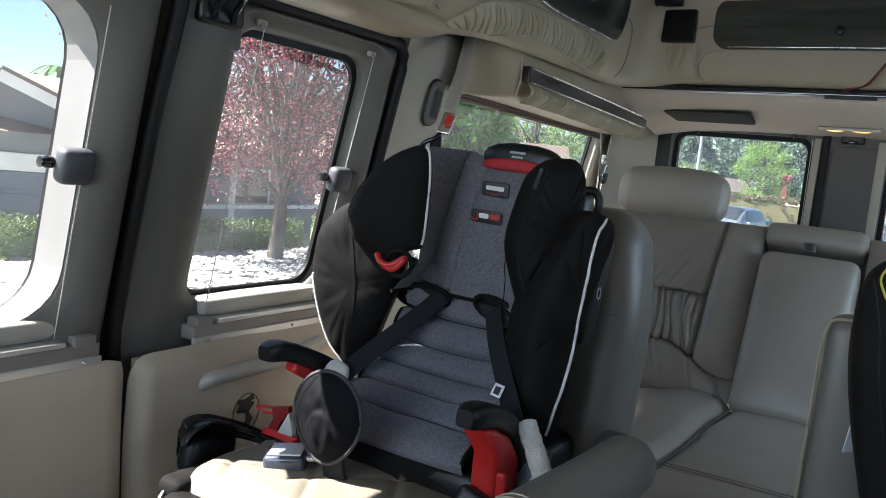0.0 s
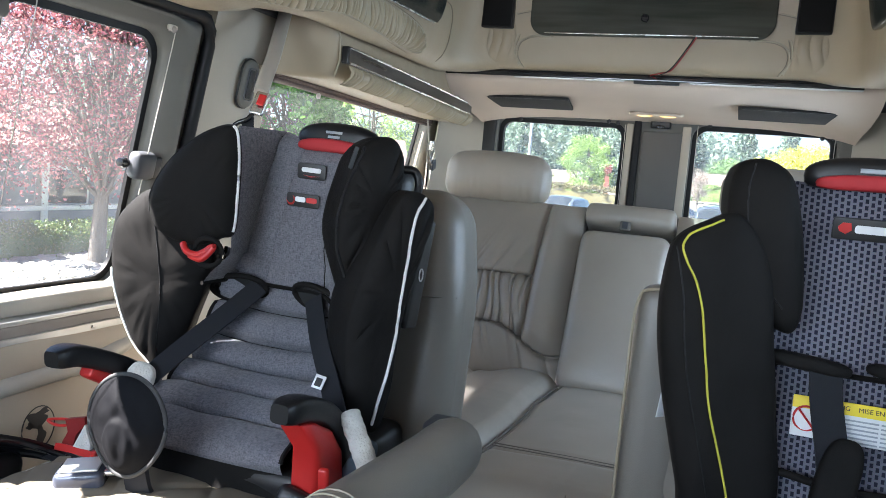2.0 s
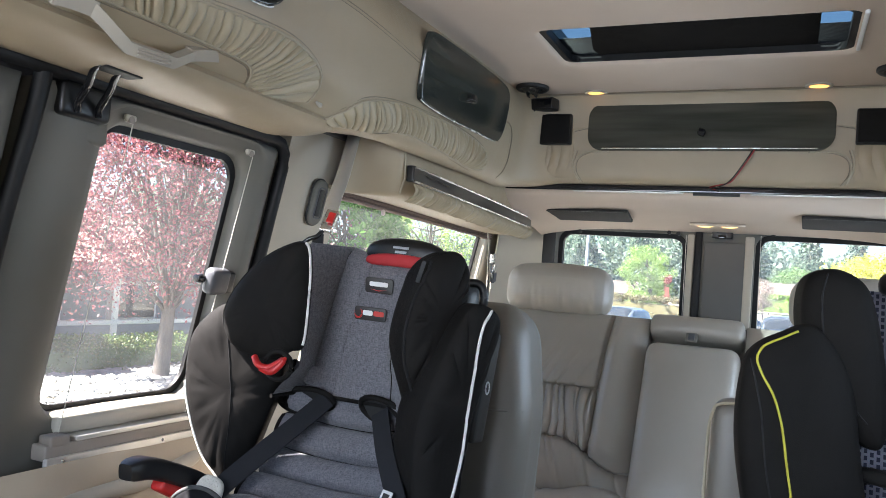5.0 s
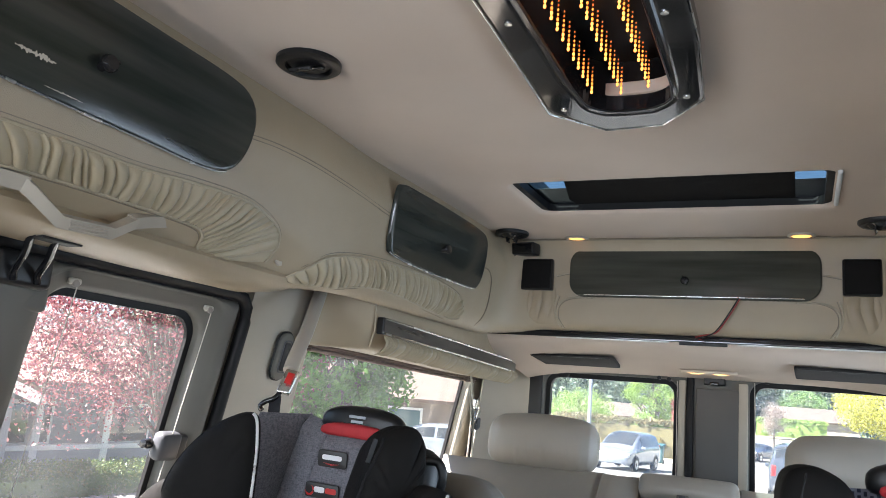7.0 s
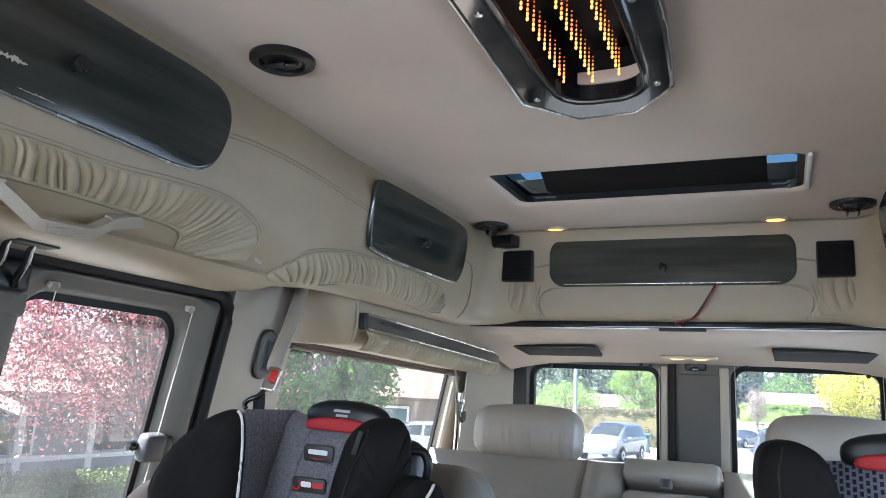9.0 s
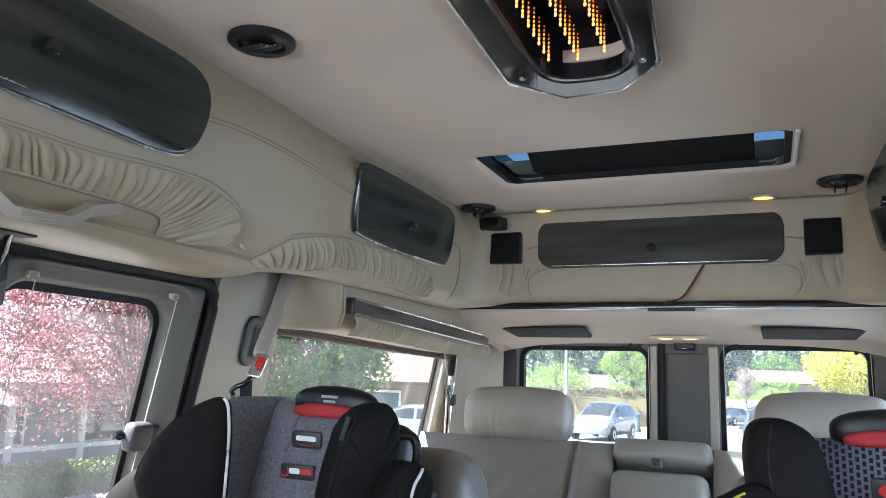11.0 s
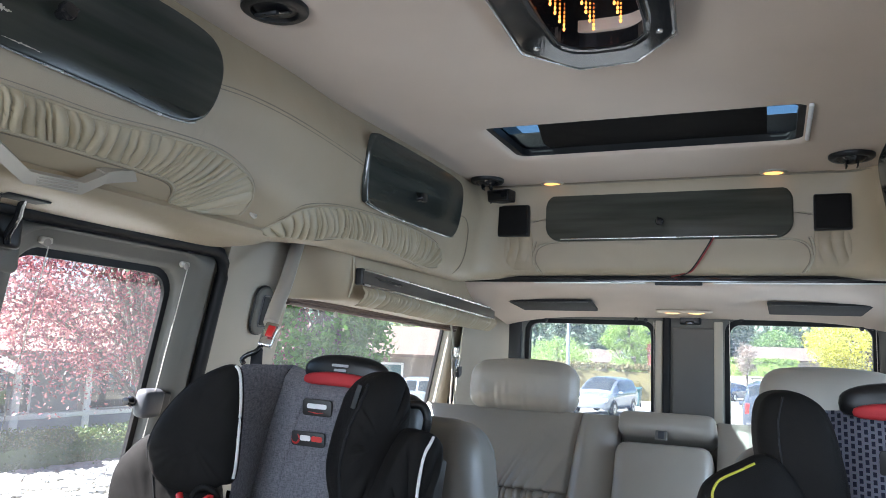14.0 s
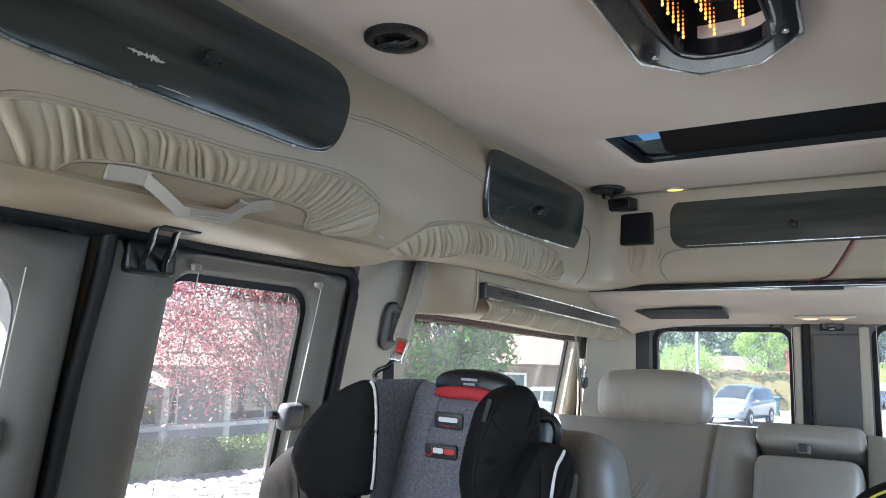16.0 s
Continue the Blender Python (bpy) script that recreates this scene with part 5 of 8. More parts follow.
part("hook", tube(spline([(-0.700, 1.236, 1.078), (-0.706, 1.225, 1.064), (-0.722, 1.218, 1.056), (-0.732, 1.215, 1.046), (-0.726, 1.214, 1.038)], 6), 0.0055, 8), BLACKGLOSS, belt, "black tether hook")
part("tether", tube([(-0.708, 1.232, 1.068), (-0.700, 1.222, 1.030)], 0, flat=(0.014, 0.002), up=(0, 1, 0)), WEB, belt)
rb = thing("rear_seat_belt", "beige rear seat belt with bunched shiny buckles hanging at the corner", "seat belt", (-0.84, 2.63, 0.95))
part("webbing", tube(spline([(-0.835, 2.60, 1.21), (-0.825, 2.62, 1.10), (-0.825, 2.645, 1.0), (-0.83, 2.66, 0.80)], 6), 0, flat=(0.022, 0.0015), up=(1, 0.3, 0)), BEIGEPL, rb)
part("webbing", tube(spline([(-0.830, 2.618, 1.09), (-0.822, 2.61, 1.0), (-0.826, 2.60, 0.82)], 6), 0, flat=(0.020, 0.0015), up=(1, 0.3, 0)), BEIGEPL, rb)
for k, (y, z, tl) in enumerate(((2.615, 1.085, 10), (2.628, 1.045, -14), (2.640, 1.010, 20))):
    part("buckle", rbox(0.016, 0.030, 0.040, 0.004, pose(-0.808, y, z, tl, 8, 0)), CHROME if k < 2 else GREYPL, rb)
part("ring", tube([(-0.804, 2.622 + 0.018 * math.cos(a), 1.03 + 0.022 * math.sin(a)) for a in np.linspace(0, 2 * math.pi, 16)[:-1]], 0.003, 6, True), CHROME, rb)

# ---- rear bench ----
bench = thing("rear_bench", "taupe leather rear bench with two headrests and a centre console", "bench seat", (0, 2.1, 0))
YB = lambda z: lerp(1.985, 2.235, (z - 0.38) / 0.53)


def seat_back(x0, x1, pleated, s, seed):
    """One seat's back: soft bolsters, a welt, gathered folds and a bowed lower seam."""
    rnd = random.Random(seed)
    fold = [((k + rnd.uniform(0.1, 0.9)) / 26, rnd.uniform(0.3, 1.0), rnd.uniform(0.006, 0.014)) for k in range(26)]
    rnd.shuffle(fold)

    def fn(u, v):
        x, z = lerp(x0, x1, u), lerp(0.385, 0.915, v)
        a = abs(2 * u - 1)
        bulge = 0.045 * max(0, 1 - a ** 5) * max(0, 1 - abs(2 * v - 1) ** 6)
        d = bulge
        if pleated:
            uu = u if s < 0 else 1 - u
            inner = 0.812 - 0.012 * math.sin(v * 4)
            top, low = 0.580, 0.305 - 0.150 * smooth((uu - 0.66) / 0.30)
            d -= 0.018 * math.exp(-((v - low) / 0.009) ** 2)
            if v > low:
                k = (v - low) / (1 - low)
                d += 0.024 * smooth((uu - inner) / 0.05) * math.sin(math.pi * min(1, max(0, (uu - inner) / (1 - inner)))) ** 0.7 * smooth(k / 0.15)
                d -= 0.018 * math.exp(-((uu - inner) / 0.010) ** 2)
            if uu < inner:
                t = uu / inner
                d -= 0.016 * math.exp(-((v - top) / 0.009) ** 2)
                if low < v < top:
                    k = (v - low) / (top - low)
                    for c, am, wd in fold:
                        d -= 0.019 * am * math.exp(-((t - c - 0.03 * math.sin(k * 3 + c * 9)) / wd) ** 2) * (0.35 + 0.65 * abs(2 * k - 1))
                    d += 0.012 * math.sin(math.pi * k)
                elif v >= top:
                    for c, am, wd in fold[:15]:
                        d -= 0.013 * am * math.exp(-((t - c - 0.55 * (v - top)) / (wd * 1.3)) ** 2) * math.exp(-(v - top) / 0.11)
                    d += 0.005 * math.sin(t * 21 - (v - top) * 16) * math.exp(-((v - top - 0.13) / 0.10) ** 2)
            if v <= low:
                for c, am, wd in fold[8:20]:
                    d -= 0.014 * am * math.exp(-((uu - c - 0.35 * (low - v)) / (wd * 1.2)) ** 2) * math.exp(-(low - v) / 0.10)
        return Vector((x, YB(z) - d, z))

    bm = sheet(fn, 200, 110)
    back = rbox(abs(x1 - x0) - 0.004, 0.10, 0.53, 0.03, pose((x0 + x1) / 2, 0, 0, -25.2, 0, 0))
    moved(back, pose(0, 2.165, 0.648))
    return join(bm, back)


part("seat_back", seat_back(-0.755, -0.122, True, -1, 4), SEAT, bench)
part("seat_back", seat_back(0.158, 0.77, True, 1, 6), SEAT, bench)
con = part("centre_console", rbox(0.268, 0.14, 0.50, 0.035, pose(0.016, 2.098, 0.605, -25.2, 0, 0), puff=(0, 0.016, 0), n=8), SEAT, bench, "folded leather centre armrest")
part("console_head", rbox(0.274, 0.13, 0.072, 0.024, pose(0.017, 2.256, 0.880, -25, 0, 0), puff=(0, 0.008, 0.002), n=6), SEAT, bench)
part("console_backing", rbox(0.31, 0.05, 0.56, 0.01, pose(0.017, 2.222, 0.645, -25, 0, 0)), SEATDARK, bench)
lat = part("pull_tab", rbox(0.034, 0.012, 0.030, 0.005, pose(0.010, 2.164, 0.872, -25, 0, 0)), SEATDARK, bench, "dark pull tab")
part("tab_plate", rbox(0.018, 0.006, 0.022, 0.003, pose(0.010, 2.157, 0.875, -25, 0, 0)), GREYPL, lat)


def headrest(cx, zc, seed):
    rnd = random.Random(seed)
    cs = [(rnd.uniform(-0.14, 0.14), rnd.uniform(0.5, 1)) for _ in range(14)]
    bm = rbox(0.35, 0.115, 0.165, 0.050, None, n=44, puff=(0.004, 0.016, 0.004), k=5)

    def f(co):
        if co.y < -0.01:
            low = max(0, (-co.z + 0.02) / 0.1)
            for c, am in cs:
                co.y += 0.006 * am * low * math.exp(-((co.x - c) / 0.0045) ** 2)
            co.y += 0.004 * math.exp(-((abs(co.x) - 0.148) / 0.004) ** 2)
        co.z -= 0.012 * (co.x / 0.175) ** 2 if co.z > 0 else 0
        return co

    return moved(warp(bm, f), pose(cx, 2.270, zc, -8, 0, 0))


for cx, zc in ((-0.431, 0.985), (0.446, 0.998)):
    hr = part("headrest", headrest(cx, zc, round(cx * 10)), SEAT, bench, "padded leather headrest")
    for dx in (-0.07, 0.07):
        part("post", tube([(cx + dx, 2.285, 0.88), (cx + dx, 2.28, 0.93)], 0.006, 8), CHROME, hr)


def welt_x(y):
    """The joint between the window seat's cushion and the middle one."""
    return along([(1.20, -0.170), (1.37, -0.142), (1.46, -0.131), (1.58, -0.122), (1.74, -0.124), (1.90, -0.110), (2.05, -0.105)], y)


def seat_cushion(side, seed):
    """A bench cushion: domed top, a roll beside the joint and a stitched front roll."""
    def fn(u, v):
        y = lerp(1.10, 2.05, v)
        x = lerp(-0.755, welt_x(y) - 0.002, u) if side < 0 else lerp(welt_x(y) + 0.002, 0.77, u)
        e = u if side < 0 else 1 - u
        z = 0.402 - 0.055 * (1 - smooth(v / 0.14)) ** 2 + 0.012 * math.sin(math.pi * v)
        if side < 0:
            roll_w = smooth((u - 0.62) / 0.2)
            z += 0.026 * roll_w * (1 - ((u - 0.84) / 0.22) ** 2) * smooth((v - 0.05) / 0.3) - 0.034 * max(0.0, (u - 0.93) / 0.07) ** 2
            z -= 0.008 * math.exp(-((u - 0.60) / 0.015) ** 2)
        else:
            z += 0.010 * min(1.0, u / 0.16) - 0.012 * (1 - min(1.0, u / 0.03)) ** 2
            z -= 0.006 * math.exp(-((u - 0.60) / 0.010) ** 2) + 0.004 * math.exp(-((u - 0.215) / 0.005) ** 2) * (1 - smooth((v - 0.24) / 0.02))
        if side > 0 or u < 0.62:
            z -= 0.006 * math.exp(-((v - 0.262) / 0.006) ** 2) + 0.004 * math.exp(-((v - 0.278) / 0.005) ** 2)
        z -= 0.03 * max(0.0, (v - 0.93) / 0.07) ** 2
        return Vector((x, y, z + 0.0035 * noise.noise(Vector((x * 8, y * 8, seed)))))

    b = sheet(fn, 110, 110)
    under = rbox(0.60, 0.92, 0.22, 0.03, pose(-0.45, 1.58, 0.245)) if side < 0 else rbox(0.86, 0.92, 0.22, 0.03, pose(0.335, 1.58, 0.245))
    return join(b, under)


part("seat_cushion", seat_cushion(-1, 1), SEAT, bench)
part("seat_cushion", seat_cushion(1, 2), SEAT, bench)
for dx in (0.004, 0.016):
    part("welt", tube([(welt_x(y) + dx, y, 0.404 + 0.006 * math.sin(math.pi * (y - 1.1) / 0.95)) for y in np.linspace(1.20, 2.0, 30)], 0.0022, 6), SEATDARK, bench)
for yy in (1.349, 1.364):
    part("front_seam", tube([(x, yy + 0.01 * math.sin((x + 0.12) * 2), 0.4165 + 0.004 * math.sin((x + 0.13) * 5)) for x in np.linspace(-0.125, 0.72, 30)], 0.0013, 6), SEATDARK, bench)
part("front_seam", tube([(lerp(0.041, 0.075, k), lerp(1.348, 1.13, k), 0.4155 - 0.008 * k) for k in np.linspace(0, 1, 8)], 0.0013, 6), SEATDARK, bench)
part("base", rbox(1.44, 0.62, 0.13, 0.02, pose(0, 1.72, 0.065)), GREYPL, bench)

# ---- captain's chairs ----


def captain_chair(cx, label):
    ch = thing("captain_chair", label, "chair", (cx, 0.95, 0), "captain's chairs")
    part("pedestal", join(rbox(0.30, 0.34, 0.20, 0.02, pose(cx, 0.98, 0.10)), rbox(0.44, 0.46, 0.03, 0.01, pose(cx, 0.98, 0.205))), BLACKPL, ch)
    part("cushion", rbox(0.55, 0.62, 0.185, 0.055, pose(cx, 0.925, 0.312, 2, 0, 0), puff=(0, 0.01, 0.012), n=8), SHADEDSEAT, ch)
    bm = rbox(0.56, 0.19, 0.56, 0.075, None, n=10, k=5, puff=(0, 0.010, 0.006))

    def f(co):
        t = (co.z + 0.28) / 0.56
        co.x *= 1.0 - 0.10 * smooth((t - 0.55) / 0.45)
        co.y -= 0.028 * smooth((abs(co.x) - 0.16) / 0.07) if co.y < 0 else 0
        return co

    part("backrest", moved(warp(bm, f), pose(cx, 1.315, 0.665, -9, 0, 0)), SHADEDSEAT, ch)
    for s in (-1, 1):
        part("back_seam", tube(spline([(cx + s * 0.255, 1.215, 0.46), (cx + s * 0.258, 1.235, 0.62), (cx + s * 0.250, 1.262, 0.80), (cx + s * 0.225, 1.285, 0.90), (cx + s * 0.18, 1.30, 0.937)], 6), 0.0022, 6), SEATDARK, ch)
        part("back_seam", tube(spline([(cx + s * 0.20, 1.190, 0.74), (cx + s * 0.235, 1.205, 0.742), (cx + s * 0.27, 1.245, 0.74)], 5), 0.0018, 6), SEATDARK, ch)
    return ch


ch1 = captain_chair(-0.470, "taupe leather captain's chair, darkened for shade, carrying a grey child seat")
ch2 = captain_chair(0.485, "taupe leather captain's chair, darkened for shade, carrying a black child seat")


def armrest(ch, path, r=0.052):
    """A padded armrest: a capsule with stitched end seam."""
    P = spline(path, 8)
    n = len(P)
    rr = [r * min(1.0, math.sqrt(max(0.02, 1 - (1 - min(i, n - 1 - i) / (n * 0.16)) ** 2)) if min(i, n - 1 - i) < n * 0.16 else 1.0) for i in range(n)]
    a = part("armrest", tube(P, rr, 18), SHADEDSEAT, ch, "padded leather armrest")
    for k in (0.16, 0.185):
        i = int(k * n)
        t = (P[i + 1] - P[i - 1]).normalized()
        s = t.cross(Vector((0, 0, 1))).normalized()
        w = s.cross(t)
        part("stitching", tube([P[i] + (s * math.cos(q) + w * math.sin(q)) * (rr[i] + 0.0008) for q in np.linspace(0, 2 * math.pi, 25)[:-1]], 0.0014, 6, True), PIPING, a)


armrest(ch1, [(-0.112, 0.50, 0.555), (-0.108, 0.62, 0.550), (-0.098, 0.75, 0.548), (-0.090, 0.88, 0.545), (-0.087, 1.0, 0.545)])
part("armrest_bracket", rbox(0.06, 0.07, 0.06, 0.012, pose(-0.165, 1.12, 0.50)), GREYPL, ch1)
# the other chair's armrest stands upright
up = part("armrest", rbox(0.10, 0.080, 0.50, 0.028, pose(0.206, 1.215, 0.568, -2, 0, 6), n=6, puff=(0.006, 0.004, 0.004)), SHADEDSEAT, ch2, "upright leather armrest")
part("worn_piping", tube(spline([(0.153, 1.175, 0.33), (0.153, 1.172, 0.55), (0.154, 1.172, 0.74), (0.160, 1.172, 0.800), (0.175, 1.172, 0.816), (0.22, 1.175, 0.818)], 6), 0.0030, 6), PIPING, up, "worn pale piping")
solo("paper_tag", rbox(0.002, 0.022, 0.075, 0.0006, pose(0.226, 1.09, 0.655, 0, 8, -40)), LABELWHITE, "white paper tag tucked beside the child seat", "tag")

# quilted cover on the first chair
cov = thing("seat_protector", "tan quilted seat protector with black border on the chair cushion", "seat cover", (-0.60, 0.78, 0.41))


def quilt(u, v):
    x, y = lerp(-0.745, -0.30, u), lerp(0.585, 1.05, v)
    z = 0.424 + 0.006 * math.sin(math.pi * u) + 0.012 * math.sin(math.pi * min(1, v * 1.5))
    z -= 0.05 * (1 - smooth(v / 0.12)) ** 2
    d = min(abs(((u + v * 0.6) * 2.6) % 1 - 0.5), abs(((u - v * 1.1) * 1.9 + 0.3) % 1 - 0.5))
    return Vector((x, y, z + 0.007 * min(1, d / 0.10) - 0.007 + 0.002 * noise.noise(Vector((u * 9, v * 9, 1)))))


part("quilted_pad", sheet(quilt, 70, 70, -0.01), QUILT, cov, "tan quilted pad")
for k in range(4):
    for a, b, lo in (((k + 0.5) / 2.6, -0.6, 0), ((k - 1.8) / 1.9, 1.1, 1)):
        pts = [quilt(a + b * v, v) + Vector((0, 0, 0.0006)) for v in np.linspace(0.02, 0.98, 40) if 0.02 < a + b * v < 0.98]
        if len(pts) > 3:
            part("quilt_seam", tube(pts, 0.0014, 5), SEATDARK, cov)
part("border", rbox(0.06, 0.46, 0.05, 0.018, pose(-0.762, 0.80, 0.400)), BLACKCLOTH, cov, "black cloth border")
part("front_border", rbox(0.44, 0.06, 0.09, 0.025, pose(-0.54, 0.575, 0.365)), BLACKCLOTH, cov, "black cloth border")
part("piping", tube(spline([(-0.772, 0.84, 0.425), (-0.780, 0.66, 0.418), (-0.772, 0.585, 0.405), (-0.74, 0.545, 0.395), (-0.64, 0.538, 0.39), (-0.42, 0.54, 0.39)], 6), 0.0032, 6), WHITEPIPE, cov, "white piping")
tray = thing("side_tray", "curved black plastic side tray resting at the chair's edge", "tray", (-0.80, 0.74, 0.40))


TRAYLINE = even(spline([(-0.812, 0.640, 0.470), (-0.806, 0.655, 0.492), (-0.800, 0.697, 0.496), (-0.782, 0.757, 0.473), (-0.748, 0.803, 0.447), (-0.700, 0.835, 0.430)], 8), 40)


def trayf(u, v):
    """A tapering trough with two raised rims and a wall down its outer side."""
    i = round(u * 40)
    t = TRAYLINE[min(40, i + 1)] - TRAYLINE[max(0, i - 1)]
    n = Vector((t.y, -t.x, 0)).normalized()
    w = 0.030 * (1 - 0.75 * u)
    q = min(1.0, v / 0.7)
    a = 2 * q - 1
    down = smooth((v - 0.7) / 0.3)
    return TRAYLINE[i] - n * (a * w + 0.006 * down) + Vector((0, 0, -0.016 * (1 - 0.7 * u) * (1 - a * a) - 0.05 * down * (1 - 0.6 * u)))


part("shell", sheet(trayf, 40, 20, 0.004), BLACKGLOSS, tray)
part("body", rbox(0.045, 0.12, 0.07, 0.02, pose(-0.808, 0.70, 0.425, -10, 0, 0)), BLACKPL, tray)
# harness clutter
bk = thing("harness_buckle", "blue-grey plastic harness buckle lying on the seat", "buckle", (-0.63, 0.745, 0.43))
part("case", rbox(0.075, 0.058, 0.036, 0.010, pose(-0.630, 0.724, 0.456, 6, -6, 28), puff=(0, 0, 0.003)), BUCKLEBLUE, bk)
part("face", rbox(0.060, 0.046, 0.004, 0.003, pose(-0.630, 0.723, 0.476, 6, -6, 28)), ALU, bk, "pale face plate")
part("tongue", rbox(0.03, 0.035, 0.008, 0.002, pose(-0.597, 0.747, 0.468, 6, -6, 28)), CHROME, bk)
rs = thing("lower_anchor_strap", "red anchor strap with a pale mesh adjuster", "strap", (-0.74, 0.81, 0.45))
UP = Matrix(((1, 0, 0, 0), (0, 0, 1, 0), (0, 1, 0, 0), (0, 0, 0, 1)))
part("clip", tube(spline([(-0.802, 0.815, 0.490), (-0.782, 0.815, 0.496), (-0.753, 0.815, 0.500), (-0.753, 0.815, 0.491), (-0.781, 0.815, 0.485)], 5, True), 0.0026, 6, True), RED, rs, "red pointed clip")
part("frame", prism([(-0.759, 0.501), (-0.716, 0.512), (-0.714, 0.499), (-0.734, 0.476), (-0.741, 0.450), (-0.767, 0.453), (-0.752, 0.479)], 0.014, 0.003, Matrix.Translation((0, 0.812, 0)) @ UP), WIRERED, rs, "dark red adjuster frame")
part("mesh_tab", prism([(-0.728, 0.460), (-0.703, 0.505), (-0.689, 0.470), (-0.691, 0.462)], 0.012, 0.003, Matrix.Translation((0, 0.800, 0)) @ UP), FLEECE, rs, "pale mesh tab")
part("strap", tube(spline([(-0.766, 0.800, 0.454), (-0.726, 0.800, 0.456), (-0.680, 0.800, 0.454)], 5), 0, flat=(0.006, 0.002), up=(0.2, -1, 0.4)), RED, rs, "red webbing")
part("release_tab", rbox(0.010, 0.010, 0.028, 0.003, pose(-0.672, 0.79, 0.455, 0, 8, 0)), RED, rs, "red release tab")
part("loose_strap", tube(spline([(-0.80, 0.80, 0.437), (-0.77, 0.80, 0.440), (-0.72, 0.79, 0.438), (-0.67, 0.78, 0.440)], 6), 0, flat=(0.014, 0.002), up=(0, -0.5, 1)), WEB, rs)

# ---- grey child seat ----
cs = thing("child_seat", "grey melange child seat with black wings and red armrest bases", "child seat", (-0.49, 1.0, 0.42))
part("base", rbox(0.46, 0.36, 0.085, 0.03, pose(-0.49, 1.01, 0.452), n=5), BLACKPL, cs)
part("base_skirt", rbox(0.40, 0.06, 0.10, 0.022, pose(-0.495, 0.862, 0.447, -8, 0, 0), n=6, puff=(0, 0.006, 0)), BLACKCLOTH, cs)
PADPATH = even(spline([(0.850, 0.474, 0), (0.842, 0.494, 0), (0.858, 0.512, 0), (0.93, 0.535, 0), (1.01, 0.565, 0), (1.07, 0.625, 0), (1.105, 0.70, 0), (1.122, 0.785, 0)], 10), 200)


def pad(u, v):
    q = PADPATH[round(v * 200)]
    t = PADPATH[min(200, round(v * 200) + 1)] - PADPATH[max(0, round(v * 200) - 1)]
    nrm = Vector((0, t.y, -t.x)).normalized() * -1
    a = 2 * u - 1
    half = lerp(0.172, 0.150, smooth(v))
    d = 0.020 * max(0, 1 - a ** 6)
    for c in (0.20, 0.36, 0.50, 0.63, 0.77, 0.90):
        d -= 0.020 * math.exp(-((v - c - 0.012 * a * a) / 0.009) ** 2) + 0.010 * math.exp(-((v - c - 0.012 * a * a) / 0.030) ** 2)
    d += 0.003 * noise.noise(Vector((u * 7, v * 11, 0.3)))
    lift = 0.03 * abs(a) ** 3
    return Vector((-0.495 + a * half, q.x - lift, q.y + lift * 0.6)) + Vector((0, -abs(nrm.y), abs(nrm.z))) * d


part("seat_pad", sheet(pad, 40, 200), MELANGE, cs, "quilted grey melange seat pad")
for c in (0.20, 0.36, 0.50, 0.63, 0.77, 0.90):
    part("quilt_line", tube([pad(u, c + 0.012 * (2 * u - 1) ** 2) + Vector((0, -0.0005, 0.0005)) for u in np.linspace(0.03, 0.97, 24)], 0.0016, 5), BLACKCLOTH, cs)
part("pad_edge", tube([pad(0.0, v) for v in np.linspace(0.05, 1, 40)], 0.004, 6), BLACKCLOTH, cs)
part("pad_edge", tube([pad(1.0, v) for v in np.linspace(0.05, 1, 40)], 0.004, 6), BLACKCLOTH, cs)

# back shell
part("back_shell", rbox(0.38, 0.09, 0.52, 0.04, pose(-0.50, 1.205, 0.74, -7, 0, 0), n=5), BLACKPL, cs)


PANEL_L = [(0.735, -0.640), (0.758, -0.622), (0.80, -0.580), (0.84, -0.578), (0.92, -0.574), (0.996, -0.577), (1.045, -0.590)]
PANEL_S = [(0.735, -0.632), (0.79, -0.612), (0.925, -0.590), (1.040, -0.568)]
PANEL_R = [(0.715, -0.335), (0.79, -0.352), (0.82, -0.364), (0.853, -0.366), (0.926, -0.352), (1.03, -0.318)]


def head_panel(u, v):
    """Grey cover from the front edge of one head wing across the hollow to the other."""
    top = 1.042 - 0.030 * smooth((u - 0.2) / 0.35)
    z = lerp(0.738 - 0.014 * smooth((u - 0.7) / 0.3), top, v)
    yc = lerp(1.102, 1.142, v)
    if u < 0.22:
        t = u / 0.22
        x, y = lerp(along(PANEL_L, z), along(PANEL_S, z), t), lerp(1.012, yc + 0.006, t ** 0.8) + 0.012 * math.sin(math.pi * t) * 0.5
    else:
        t = (u - 0.22) / 0.78
        x = lerp(along(PANEL_S, z), along(PANEL_R, z), t)
        y = yc - 0.014 * math.sin(math.pi * t) - 0.060 * smooth((t - 0.66) / 0.34)
    y += 0.007 * math.exp(-((u - 0.22) / 0.006) ** 2) + 0.004 * math.exp(-((u - 0.43) / 0.005) ** 2) + 0.003 * math.exp(-((u - 0.80) / 0.006) ** 2)
    y += 0.022 * max(0.0, (v - 0.9) / 0.1) ** 2 + 0.0025 * noise.noise(Vector((u * 7, v * 6, 2))) + 0.0012 * noise.noise(Vector((u * 30, v * 8, 5)))
    return Vector((x, y, z))


part("head_panel", sheet(head_panel, 160, 80), MELANGE, cs, "grey melange head panel")
part("panel_hem", tube([head_panel(u, 0.0) + Vector((0, -0.002, 0)) for u in np.linspace(0, 1, 40)], 0.0042, 6), BLACKCLOTH, cs)
